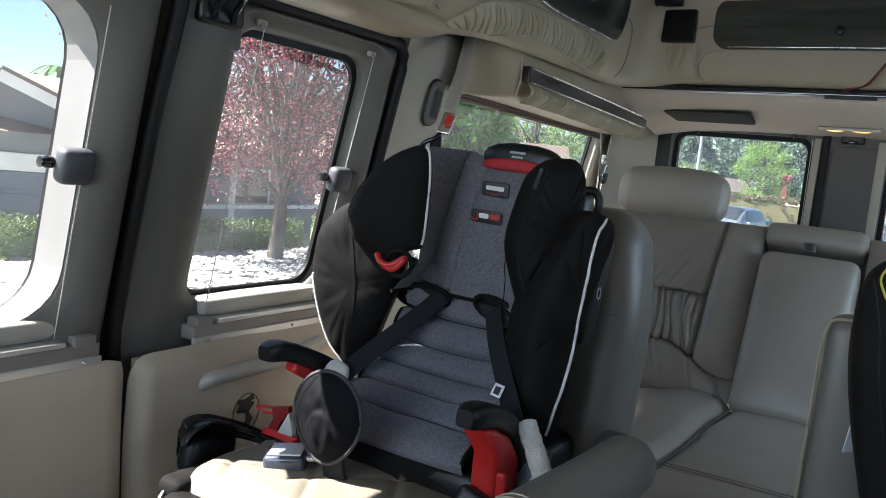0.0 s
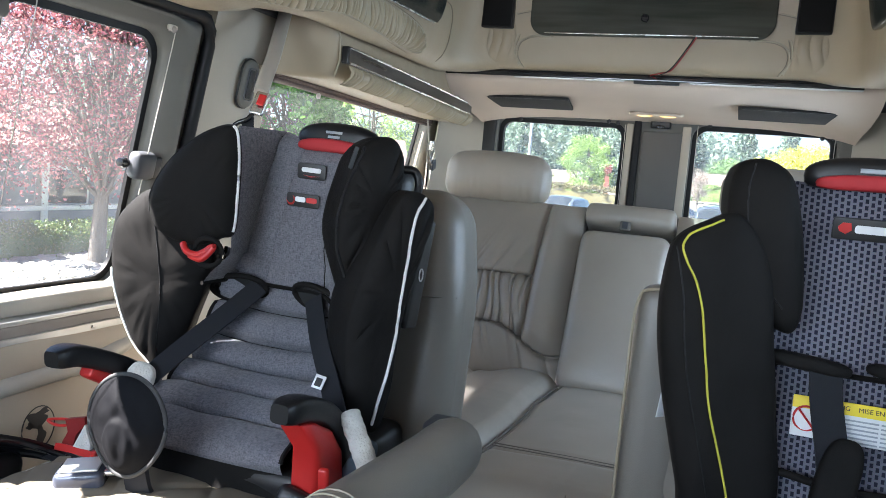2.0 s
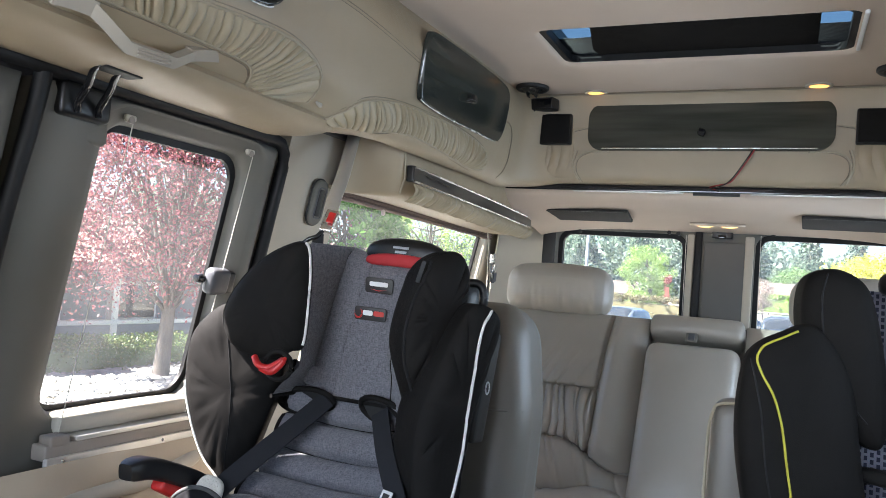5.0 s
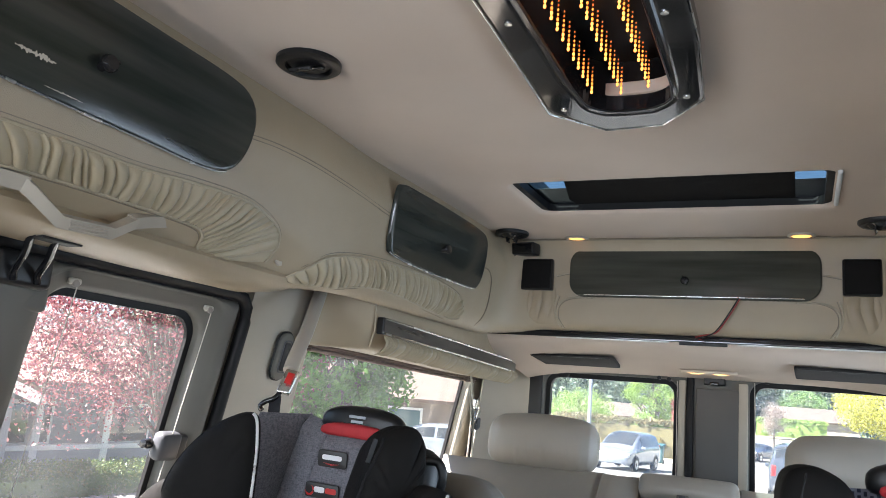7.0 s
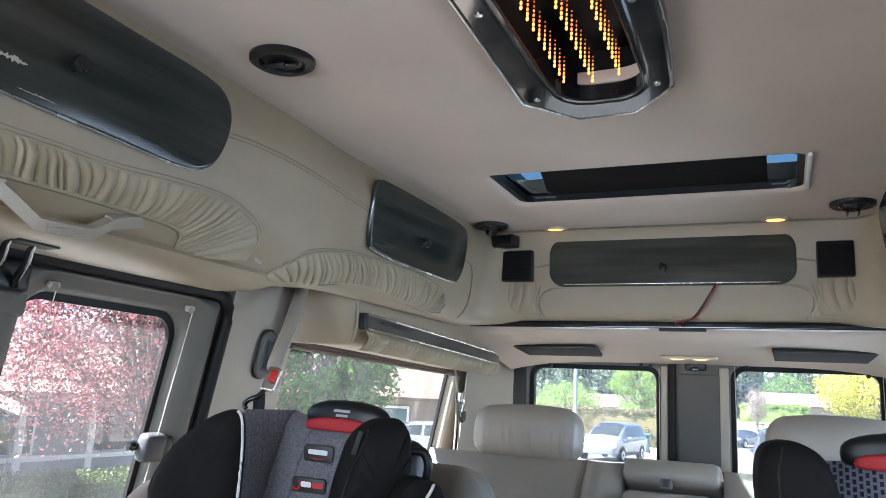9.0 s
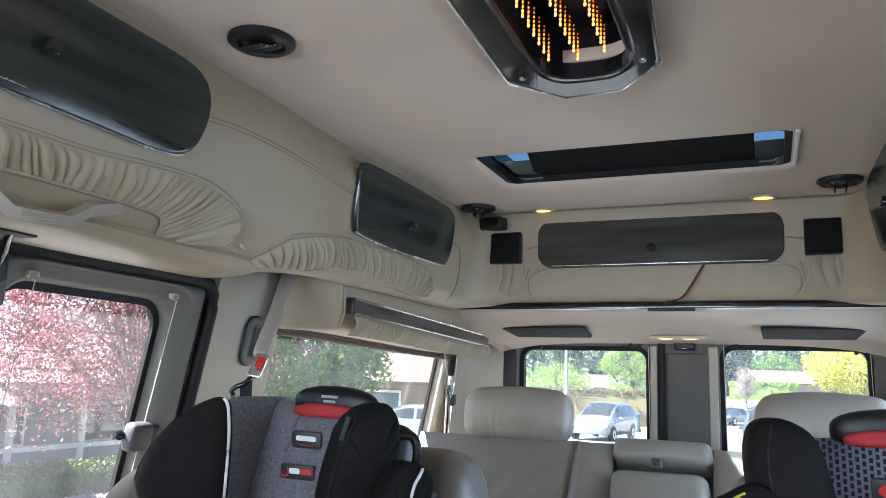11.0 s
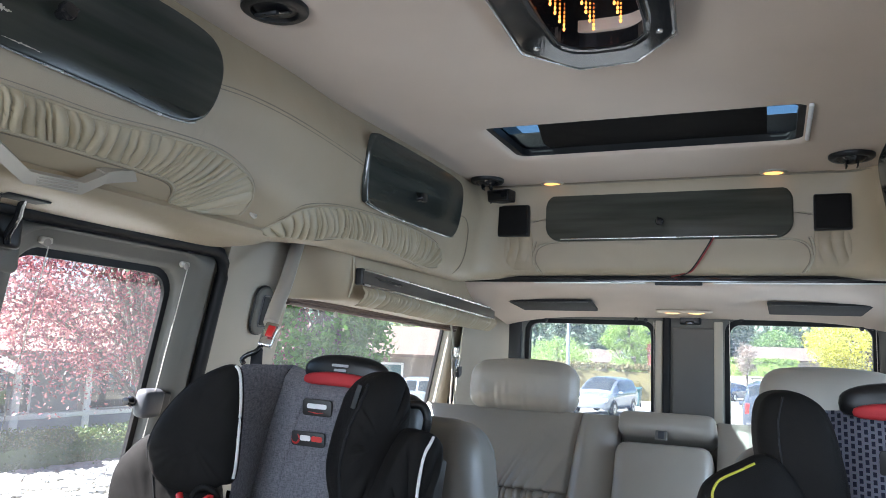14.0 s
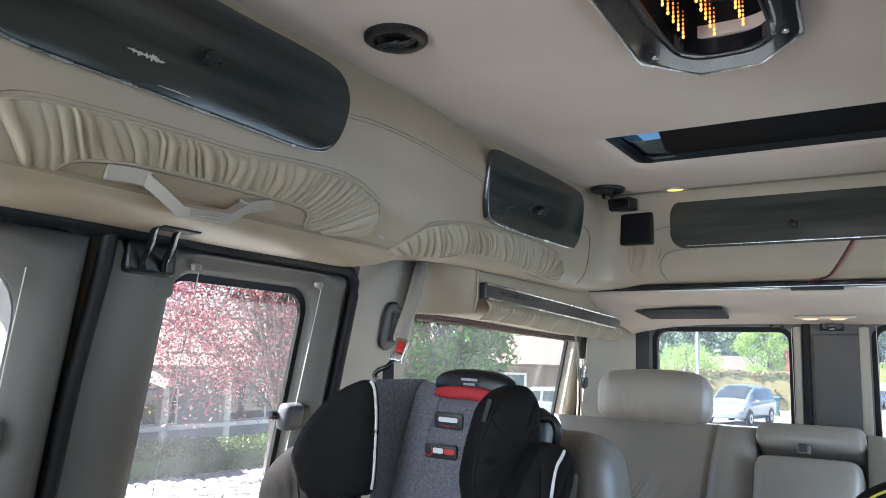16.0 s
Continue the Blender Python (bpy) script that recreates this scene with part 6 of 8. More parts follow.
for uu in (0.22, 0.80):
    part("panel_seam", tube([head_panel(uu, v) + Vector((0, -0.0012, 0)) for v in np.linspace(0.0, 0.97, 40)], 0.0014, 6), BLACKCLOTH, cs)


class Pillow:
    """A stuffed cover over a closed outline of (x, z), lying on the upright plane y = a + b (x - ref), domed towards its front."""

    def __init__(self, outline, plane, dome, depth, seed, folds=0, amp=0.0, round_k=3.0):
        self.o = spline([(x, z, 0) for x, z in outline], 6, True)
        self.c = Vector((sum(p.x for p in self.o) / len(self.o), sum(p.y for p in self.o) / len(self.o), 0))
        self.plane, self.dome, self.depth, self.seed, self.folds, self.amp, self.k = plane, dome, depth, seed, folds, amp, round_k
        self.n = Vector((plane[1], -1, 0)).normalized()

    def put(self, x, z, lift):
        a, b, ref = self.plane
        return Vector((x, a + b * (x - ref), z)) + self.n * lift

    def rise(self, x, z, q):
        h = self.dome * (1 - min(1.0, q) ** self.k) ** 0.55
        h += 0.004 * noise.noise(Vector((x * 11, z * 15, self.seed))) * (1 - q ** 6) + 0.0016 * noise.noise(Vector((x * 34, z * 46, self.seed))) * (1 - q ** 6)
        if self.folds:
            an = math.atan2(z - self.c.y, x - self.c.x)
            w = math.sin(an * self.folds + 2.5 * math.sin(an * 5 + self.seed))
            h += self.amp * (abs(w) ** 0.5 - 0.6) * max(0.0, math.sin(math.pi * min(1.0, max(0.0, (q - 0.45) / 0.55)))) ** 0.7
        return h

    def mesh(self):
        bm, loops = bmesh.new(), []
        n = len(self.o)
        for q, lift in ((0.90, -self.depth), (0.985, -self.depth * 0.7), (1.0, -self.depth * 0.3), (1.0, None), (0.992, None), (0.975, None), (0.95, None), (0.91, None), (0.86, None), (0.79, None), (0.70, None), (0.60, None), (0.48, None), (0.35, None), (0.2, None), (0.06, None)):
            ring = []
            for p in self.o:
                d = self.c.lerp(p, q)
                ring.append(bm.verts.new(self.put(d.x, d.y, self.rise(d.x, d.y, q) if lift is None else lift)))
            loops.append(ring)
        for a, b in zip(loops, loops[1:]):
            for i in range(n):
                bm.faces.new((a[i], a[(i + 1) % n], b[(i + 1) % n], b[i]))
        bm.faces.new(loops[-1]), bm.faces.new(loops[0][::-1])
        bmesh.ops.recalc_face_normals(bm, faces=bm.faces)
        return bm

    def rim(self, i0, i1, q=0.985, lift=0.001):
        """Points along the cover's edge between two of the outline's corners."""
        out = []
        for i in range(i0 * 6, i1 * 6 + 1):
            p = self.c.lerp(self.o[i % len(self.o)], q)
            out.append(self.put(p.x, p.y, self.rise(p.x, p.y, q) + lift))
        return out

    def on(self, path, lift=0.0015):
        """Points on the cover along a smooth line of (x, z)."""
        out = []
        for p in spline([(x, z, 0) for x, z in path], 8):
            d = p - self.c
            an = math.atan2(d.y, d.x)
            edge = sorted((math.atan2(v.y - self.c.y, v.x - self.c.x), (v - self.c).length) for v in self.o)
            q = d.length / float(np.interp(an, [k[0] for k in edge], [k[1] for k in edge], period=2 * math.pi))
            if q > 0.97:
                d *= 0.97 / q
                p, q = self.c + d, 0.97
            out.append(self.put(p.x, p.y, self.rise(p.x, p.y, q) + lift))
        return out


def blob(ctr, size, n=5.0, rot=(0, 0, 0), shape=None, nu=28, nv=18):
    """A soft pad: a superellipsoid, with an optional bend."""
    cp = lambda w, e: math.copysign(abs(math.cos(w)) ** e, math.cos(w))
    sp = lambda w, e: math.copysign(abs(math.sin(w)) ** e, math.sin(w))
    e = 2.0 / n
    bm = bmesh.new()
    rings = []
    for j in range(1, nv):
        ph = -math.pi / 2 + math.pi * j / nv
        rings.append([bm.verts.new((size[0] * cp(ph, e) * cp(2 * math.pi * i / nu, e), size[1] * cp(ph, e) * sp(2 * math.pi * i / nu, e), size[2] * sp(ph, e))) for i in range(nu)])
    a, b = bm.verts.new((0, 0, -size[2])), bm.verts.new((0, 0, size[2]))
    for r0, r1 in zip(rings, rings[1:]):
        for i in range(nu):
            bm.faces.new((r0[i], r0[(i + 1) % nu], r1[(i + 1) % nu], r1[i]))
    for i in range(nu):
        bm.faces.new((a, rings[0][(i + 1) % nu], rings[0][i])), bm.faces.new((b, rings[-1][i], rings[-1][(i + 1) % nu]))
    if shape:
        warp(bm, shape)
    return moved(bm, pose(*ctr, *rot))


def wing_shape(lean, seed, wr=0.003):
    def f(co):
        co.x += lean * co.z
        co.y += wr * noise.noise(Vector((co.x * 14, co.z * 22, seed)))
        return co
    return f


BODY_L = Pillow([(-0.747, 0.909), (-0.788, 0.871), (-0.806, 0.828), (-0.808, 0.753), (-0.793, 0.679), (-0.768, 0.612), (-0.742, 0.575), (-0.715, 0.551), (-0.683, 0.601), (-0.661, 0.672), (-0.643, 0.734), (-0.634, 0.79), (-0.655, 0.86), (-0.70, 0.905)], (1.045, 0.45, -0.62), 0.030, 0.10, 3, 5, 0.004)
bl = part("body_wing", BODY_L.mesh(), BLACKCLOTH, cs, "black padded body wing")
part("white_piping", tube(BODY_L.rim(3, 7), 0.0028, 6), WHITEPIPE, bl)
part("cover_seam", tube(BODY_L.on([(-0.735, 0.86), (-0.722, 0.78), (-0.716, 0.70), (-0.720, 0.59)], 0.0004), 0.0012, 6), RUBBER, bl)
HEAD_L = Pillow([(-0.582, 1.040), (-0.625, 1.028), (-0.670, 0.995), (-0.707, 0.948), (-0.727, 0.902), (-0.727, 0.869), (-0.713, 0.838), (-0.677, 0.817), (-0.629, 0.813), (-0.594, 0.829), (-0.572, 0.843), (-0.568, 0.925), (-0.570, 0.998)], (1.008, 0.30, -0.58), 0.028, 0.020, 5, 4, 0.003)
hl = part("head_wing", HEAD_L.mesh(), BLACKCLOTH, cs, "black padded head wing")
part("white_piping", tube(HEAD_L.rim(10, 13, 0.992), 0.0032, 6), WHITEPIPE, hl)
part("edge_welt", tube(HEAD_L.rim(0, 5, 0.992), 0.0018, 6), MESHCLOTH, hl)
HEAD_R = Pillow([(-0.334, 1.013), (-0.314, 1.037), (-0.292, 1.041), (-0.279, 1.021), (-0.275, 0.990), (-0.277, 0.95), (-0.288, 0.905), (-0.300, 0.86), (-0.311, 0.80), (-0.325, 0.735), (-0.345, 0.80), (-0.356, 0.861), (-0.353, 0.914), (-0.343, 0.975)], (1.06, 1.2, -0.30), 0.032, 0.07, 8, 13, 0.011)
hr1 = part("head_wing", HEAD_R.mesh(), BLACKCLOTH, cs, "black gathered head wing")
part("edge_band", tube(HEAD_R.on([(-0.328, 1.022), (-0.345, 0.955), (-0.354, 0.90), (-0.352, 0.84), (-0.336, 0.775)], 0.001), 0.0032, 6), MESHCLOTH, hr1, "grey binding along the front edge")
part("side_tag", rbox(0.008, 0.002, 0.040, 0.0006, pose(-0.331, 1.002, 1.000, 0, 16, 50)), INK, hr1, "small black side tag with a red end")
part("tag_mark", rbox(0.006, 0.0022, 0.010, 0.0006, pose(-0.335, 1.0, 0.986, 0, 16, 50)), RED, hr1)
BODY_R = Pillow([(-0.239, 0.945), (-0.223, 0.950), (-0.205, 0.935), (-0.201, 0.912), (-0.207, 0.873), (-0.220, 0.803), (-0.232, 0.726), (-0.238, 0.641), (-0.242, 0.570), (-0.256, 0.520), (-0.288, 0.56), (-0.297, 0.646), (-0.297, 0.729), (-0.288, 0.788), (-0.269, 0.863), (-0.253, 0.915)], (1.0, 1.2, -0.26), 0.026, 0.10, 12, 15, 0.008)
br = part("body_wing", BODY_R.mesh(), BLACKCLOTH, cs, "black gathered body wing")
part("white_piping", tube(BODY_R.on([(-0.214, 0.944), (-0.231, 0.902), (-0.238, 0.833), (-0.242, 0.765), (-0.246, 0.687), (-0.257, 0.603), (-0.262, 0.540)], 0.002), 0.0028, 6), WHITEPIPE, br)
rc = part("recline_shell", rbox(0.014, 0.05, 0.20, 0.006, pose(-0.226, 1.085, 0.80, -6, 4, -4), n=4), BLACKPL, cs, "black plastic side shell")
part("shell_badge", tube([(-0.2175, 1.080 + 0.009 * math.cos(a), 0.800 + 0.011 * math.sin(a)) for a in np.linspace(0, 2 * math.pi, 20)[:-1]], 0.0014, 6, True), LABELWHITE, rc)
part("belt_guide", tube(spline([(-0.288, 1.10, 0.985), (-0.262, 1.115, 0.985), (-0.252, 1.12, 0.96), (-0.262, 1.12, 0.93), (-0.285, 1.10, 0.915)], 6), 0.008, 8), BLACKPL, cs, "black belt guide loop")
# carry handle and straps
hd = part("carry_handle", moved(blob((0, 0, 0), (0.090, 0.024, 0.030), 3.0, (0, 0, 0), lambda c: Vector((c.x, c.y, c.z - 0.9 * c.x * c.x)), 32, 14), pose(-0.448, 1.168, 1.036, 0, 2, 0)), BLACKPL, cs, "black carry handle")
part("red_band", moved(blob((0, 0, 0), (0.076, 0.012, 0.013), 3.0, (0, 0, 0), lambda c: Vector((c.x, c.y, c.z - 0.7 * c.x * c.x)), 28, 12), pose(-0.450, 1.143, 1.020, 0, 2, 0)), REDCLOTH, hd, "red band")
for k, (w, zz) in enumerate(((0.036, 1.046), (0.026, 1.037))):
    part("printed_bar", rbox(w, 0.002, 0.0052, 0.0008, pose(-0.448, 1.1425 - 0.0002 * k, zz, -20, 2, 0)), LABELGREY, hd, "grey printed line")
pt = part("name_patch", prism(rounded_rect(-0.030, 0.030, -0.0155, 0.0155, 0.006, 4), 0.003, 0.001, pose(-0.476, 1.117, 0.967, 97, 2, 6)), INK, cs, "black woven patch")
part("white_mark", prism(rounded_rect(-0.020, 0.020, -0.002, 0.007, 0.003, 3), 0.001, 0, pose(-0.476, 1.1138, 0.967, 97, 2, 6)), LABELWHITE, pt)
part("red_mark", prism([(-0.018, -0.008), (0.0, -0.0115), (0.018, -0.008), (0.0, -0.0095)], 0.001, 0, pose(-0.476, 1.1138, 0.967, 97, 2, 6)), RED, pt)
pt = part("side_patch", prism(rounded_rect(-0.034, 0.034, -0.0135, 0.0135, 0.005, 4), 0.003, 0.001, pose(-0.486, 1.108, 0.910, 97, 2, 6)), INK, cs, "black woven patch")
part("red_ring", tube([Vector((-0.511 + 0.008 * math.cos(a), 1.1040, 0.9105 + 0.009 * math.sin(a))) for a in np.linspace(0, 2 * math.pi, 18)[:-1]], 0.0022, 6, True), RED, pt)
part("white_mark", prism(rounded_rect(-0.015, 0.006, -0.0035, 0.0065, 0.003, 3), 0.001, 0, pose(-0.486, 1.1048, 0.910, 97, 2, 6)), LABELWHITE, pt)
part("red_mark", prism(rounded_rect(0.008, 0.030, -0.0035, 0.0065, 0.003, 3), 0.001, 0, pose(-0.486, 1.1046, 0.910, 97, 2, 6)), RED, pt)
gd = part("belt_guide", tube(spline([(-0.634, 0.945, 0.818), (-0.616, 0.935, 0.806), (-0.594, 0.938, 0.803), (-0.568, 0.945, 0.820), (-0.585, 0.935, 0.797), (-0.612, 0.938, 0.800)], 6), 0.0065, 8), RED, cs, "red belt guide")
part("guide_loop", tube([(-0.592 + 0.030 * math.cos(a), 0.962, 0.806 + 0.026 * math.sin(a)) for a in np.linspace(0, 2 * math.pi, 20)[:-1]], 0.005, 8, True), BLACKCLOTH, gd)
# belt slots
for x0, x1, sg in ((-0.668, -0.540, 1), (-0.478, -0.365, -2)):
    cxs, w = (x0 + x1) / 2, (x1 - x0) / 2
    lip = [Vector((cxs + w * math.cos(a), 1.084 - 0.010 * math.sin(a), 0.724 + 0.026 * math.sin(a) + sg * 0.006 * math.cos(a))) for a in np.linspace(0, 2 * math.pi, 24)[:-1]]
    sl = part("slot_lip", tube(lip, 0.006, 8, True), BLACKCLOTH, cs, "bound belt slot")
    part("slot_dark", prism([(w * math.cos(a), 0.026 * math.sin(a) + sg * 0.006 * math.cos(a)) for a in np.linspace(0, 2 * math.pi, 24)[:-1]], 0.004, 0, pose(cxs, 1.090, 0.724, 90, 0, 0)), RUBBER, sl)
part("strap", tube(spline([(-0.552, 1.078, 0.735), (-0.588, 1.022, 0.682), (-0.628, 0.950, 0.622), (-0.655, 0.905, 0.580), (-0.675, 0.885, 0.550)], 6), 0, flat=(0.019, 0.0020), up=(0.3, -0.8, 0.5)), WEB, cs, "black harness strap")
part("strap", tube(spline([(-0.430, 1.075, 0.728), (-0.384, 1.02, 0.670), (-0.322, 0.955, 0.612), (-0.284, 0.915, 0.575), (-0.268, 0.905, 0.560)], 6), 0, flat=(0.019, 0.0020), up=(-0.2, -0.9, 0.4)), WEB, cs, "black harness strap")
part("strap_holder", blob((-0.668, 0.885, 0.565), (0.026, 0.014, 0.040), 3.0, (0, 20, 20), wing_shape(0, 2, 0.004)), FLEECE, cs, "white cloth strap holder")
# armrests


def seat_arm(side, pts, thick, label):
    """A moulded armrest: a curved slab that thins towards its rounded tip."""
    P = even(spline([(y, z, 0) for y, z in pts], 8), 30)
    rings, bm = [], bmesh.new()
    for i, p in enumerate(P):
        t = (P[min(30, i + 1)] - P[max(0, i - 1)]).normalized()
        nrm = Vector((-t.y, t.x, 0))
        e = math.sqrt(max(0.0, 1 - (1 - min(1, (i + 0.3) / 4)) ** 2))
        ring = []
        for k in range(16):
            an = 2 * math.pi * k / 16
            cx, cz = [math.copysign(abs(v) ** 0.5, v) for v in (math.cos(an), math.sin(an))]
            q = p + nrm * cz * thick * (0.55 + 0.45 * e)
            ring.append(bm.verts.new((side + cx * 0.024 * (0.4 + 0.6 * e), q.x, q.y)))
        rings.append(ring)
    for a, b in zip(rings, rings[1:]):
        for k in range(16):
            bm.faces.new((a[k], a[(k + 1) % 16], b[(k + 1) % 16], b[k]))
    bm.faces.new(rings[0][::-1]), bm.faces.new(rings[-1])
    bmesh.ops.recalc_face_normals(bm, faces=bm.faces)
    return part("arm", bm, BLACKPL, cs, label)


seat_arm(-0.722, [(0.742, 0.628), (0.784, 0.628), (0.849, 0.606), (0.925, 0.570), (0.97, 0.53)], 0.019, "black plastic armrest")
seat_arm(-0.285, [(0.735, 0.622), (0.795, 0.616), (0.868, 0.586), (0.920, 0.534), (0.945, 0.46)], 0.020, "black plastic armrest")
part("arm_base", join(rbox(0.030, 0.11, 0.022, 0.008, pose(-0.722, 0.865, 0.568, -28, 0, 0)), rbox(0.03, 0.06, 0.09, 0.012, pose(-0.715, 0.91, 0.52, -20, 0, 0)), rbox(0.04, 0.14, 0.10, 0.012, pose(-0.690, 0.93, 0.49))), RED, cs, "red armrest base")
rbm = prism([(0.765, 0.600), (0.81, 0.592), (0.865, 0.565), (0.905, 0.52), (0.925, 0.43), (0.820, 0.43), (0.816, 0.50), (0.815, 0.545)], 0.044, 0.010, Matrix(((0, 0, 1, -0.304), (1, 0, 0, 0), (0, 1, 0, 0), (0, 0, 0, 1))))
rbp = part("arm_base", rbm, RED, cs, "red armrest base")
part("arm_recess", rbox(0.034, 0.012, 0.060, 0.008, pose(-0.262, 0.830, 0.487, 4, 0, 0)), RED, rbp)
part("screw_hole", lathe([(0.001, 0), (0.006, 0), (0.006, 0.004), (0.001, 0.004)], 12, pose(-0.270, 0.8355, 0.560, 75, 0, 0)), RUBBER, rbp)
part("green_label", rbox(0.016, 0.002, 0.014, 0.0006, pose(-0.238, 0.925, 0.50, 0, -20, 0)), YELLOWPIPE, cs)
part("corner_tag", rbox(0.020, 0.003, 0.024, 0.001, pose(-0.335, 0.942, 0.613, -30, 8, 0)), LABELWHITE, cs, "small white square tag")
part("tag_mark", rbox(0.012, 0.003, 0.015, 0.001, pose(-0.335, 0.9405, 0.613, -30, 8, 0)), INK, cs)
# things hung on the seat
pch = thing("round_pouch", "round black pouch with stitched rim hanging in front", "pouch", (-0.545, 0.72, 0.44))


def pouch(u, v):
    a, r = 2 * math.pi * u, v
    wob = 0.005 * noise.noise(Vector((r * math.cos(a) * 3.2, r * math.sin(a) * 2.2, 3))) * (1 - r * r) + 0.0015 * noise.noise(Vector((r * math.cos(a) * 6, r * math.sin(a) * 4, 7))) * (1 - r * r)
    lowr = max(0.0, -math.sin(a))
    x, z = 0.074 * r * math.cos(a) * (1 - 0.16 * lowr ** 1.5), 0.076 * r * math.sin(a) * (1.0 + 0.10 * lowr)
    arch = math.hypot(x / 0.026, (z + 0.030) / 0.042)
    wob0 = -0.005 * smooth((1.1 - arch) / 0.25)
    return Vector((-0.545 + x, 0.722 - 0.022 * (1 - r ** 2.5) + wob + wob0 + 0.05 * z, 0.562 + z))


part("body", sheet(pouch, 64, 30, 0, True), POUCH, pch)
part("rim", tube([pouch(u, 1.0) for u in np.linspace(0, 1, 49)[:-1]], 0.0036, 8, True), BINDING, pch, "grey binding")
part("stalk", tube(spline([(-0.535, 0.732, 0.495), (-0.530, 0.738, 0.455), (-0.522, 0.75, 0.425)], 5), 0, flat=(0.022, 0.004), up=(0, -1, 0.2)), WEB, pch)
slv = thing("strap_sleeve", "worn white fleece strap sleeve hanging beside the child seat", "strap sleeve", (-0.215, 0.90, 0.45))
part("sleeve", tube(spline([(-0.256, 0.905, 0.585), (-0.238, 0.895, 0.560), (-0.212, 0.89, 0.515), (-0.197, 0.892, 0.472)], 8), [0.013, 0.017, 0.018, 0.017, 0.017, 0.018, 0.017, 0.018, 0.019, 0.018, 0.017, 0.018, 0.019, 0.018, 0.019, 0.018, 0.018, 0.018, 0.017, 0.017, 0.018, 0.018, 0.017, 0.016, 0.012], 12), FLEECE, slv)
part("lining", blob((-0.240, 0.915, 0.490), (0.020, 0.012, 0.055), 2.6, (0, 14, 0), wing_shape(0.2, 4, 0.008)), DENIM, slv, "blue-grey cloth lining")
part("cuff", blob((-0.222, 0.896, 0.480), (0.013, 0.011, 0.028), 2.6, (0, 10, 0), wing_shape(0.1, 6, 0.006)), FLEECE, slv)
bb = thing("lap_belt_buckle", "black lap belt buckle beside the red armrest base", "buckle", (-0.30, 0.80, 0.43))
part("case", rbox(0.07, 0.035, 0.06, 0.010, pose(-0.285, 0.800, 0.452, -20, 18, 10)), BLACKPL, bb)
part("button", rbox(0.030, 0.006, 0.018, 0.003, pose(-0.272, 0.780, 0.466, -20, 18, 10)), GREYPL, bb)

# ---- black child seat with patterned cover ----
c2 = thing("child_seat", "black child seat with dashed cover and lime piping", "child seat", (0.49, 1.0, 0.42))
part("base", rbox(0.46, 0.40, 0.09, 0.03, pose(0.49, 0.99, 0.455), n=5), BLACKPL, c2)
part("back_shell", rbox(0.36, 0.09, 0.52, 0.04, pose(0.49, 1.185, 0.74, -7, 0, 0), n=5), BLACKPL, c2)


def cover(u, v):
    a = 2 * u - 1
    z = lerp(0.745, 1.022, v)
    x = 0.485 + a * lerp(0.140, 0.118, v)
    y = lerp(1.055, 1.115, v) - 0.02 * (1 - a * a) - 0.035 * smooth((abs(a) - 0.7) / 0.3) + 0.0015 * noise.noise(Vector((u * 6, v * 9, 4)))
    return Vector((x, y, z))


part("head_cover", sheet(cover, 40, 40), DASHED, c2, "grey cover with dark dashes")
hem = part("cover_hem", tube([cover(u, 0.0) for u in np.linspace(0, 1, 30)], 0.0045, 6), BLACKCLOTH, c2)


def lower(u, v):
    a = 2 * u - 1
    q = even(LOWPATH, 80)[round(v * 80)]
    x = 0.485 + a * lerp(0.165, 0.142, v)
    return Vector((x, q.x - 0.016 * (1 - a ** 4) - 0.03 * smooth((abs(a) - 0.75) / 0.25), q.y + 0.0015 * noise.noise(Vector((u * 6, v * 9, 4)))))


LOWPATH = spline([(0.80, 0.475, 0), (0.81, 0.505, 0), (0.90, 0.515, 0), (0.985, 0.53, 0), (1.02, 0.57, 0), (1.035, 0.65, 0), (1.052, 0.745, 0)], 8)
part("body_cover", sheet(lower, 40, 80), DASHED, c2, "grey cover with dark dashes")
part("cover_edge", tube([lower(0.0, v) for v in np.linspace(0.2, 1, 40)], 0.0045, 6), BLACKCLOTH, c2)
HEAD2 = Pillow([(0.312, 1.047), (0.290, 1.032), (0.284, 0.988), (0.292, 0.930), (0.311, 0.874), (0.345, 0.822), (0.388, 0.800), (0.402, 0.830), (0.398, 0.89), (0.388, 0.956), (0.370, 1.02), (0.342, 1.044)], (0.995, 0.10, 0.34), 0.034, 0.14, 21)
h2 = part("head_wing", HEAD2.mesh(), BLACKCLOTH, c2, "black padded head wing")
part("cover_seam", tube(HEAD2.on([(0.315, 1.04), (0.308, 1.0), (0.316, 0.93), (0.336, 0.88), (0.372, 0.838)], 0.0003), 0.0013, 6), RUBBER, h2)
part("head_wing", blob((0.655, 1.025, 0.905), (0.046, 0.105, 0.145), 3.6, (0, 5, -14), wing_shape(0.08, 9), 32, 22), BLACKCLOTH, c2, "black padded head wing")
BODY2 = Pillow([(0.304, 0.965), (0.259, 0.952), (0.224, 0.927), (0.214, 0.885), (0.211, 0.828), (0.216, 0.77), (0.229, 0.700), (0.246, 0.63), (0.264, 0.560), (0.285, 0.48), (0.380, 0.47), (0.400, 0.56), (0.385, 0.68), (0.368, 0.794), (0.350, 0.90)], (0.955, 0.30, 0.30), 0.028, 0.03, 23, 0, 0.0, 4.0)
w2 = part("body_wing", BODY2.mesh(), BLACKCLOTH, c2, "black padded body wing")
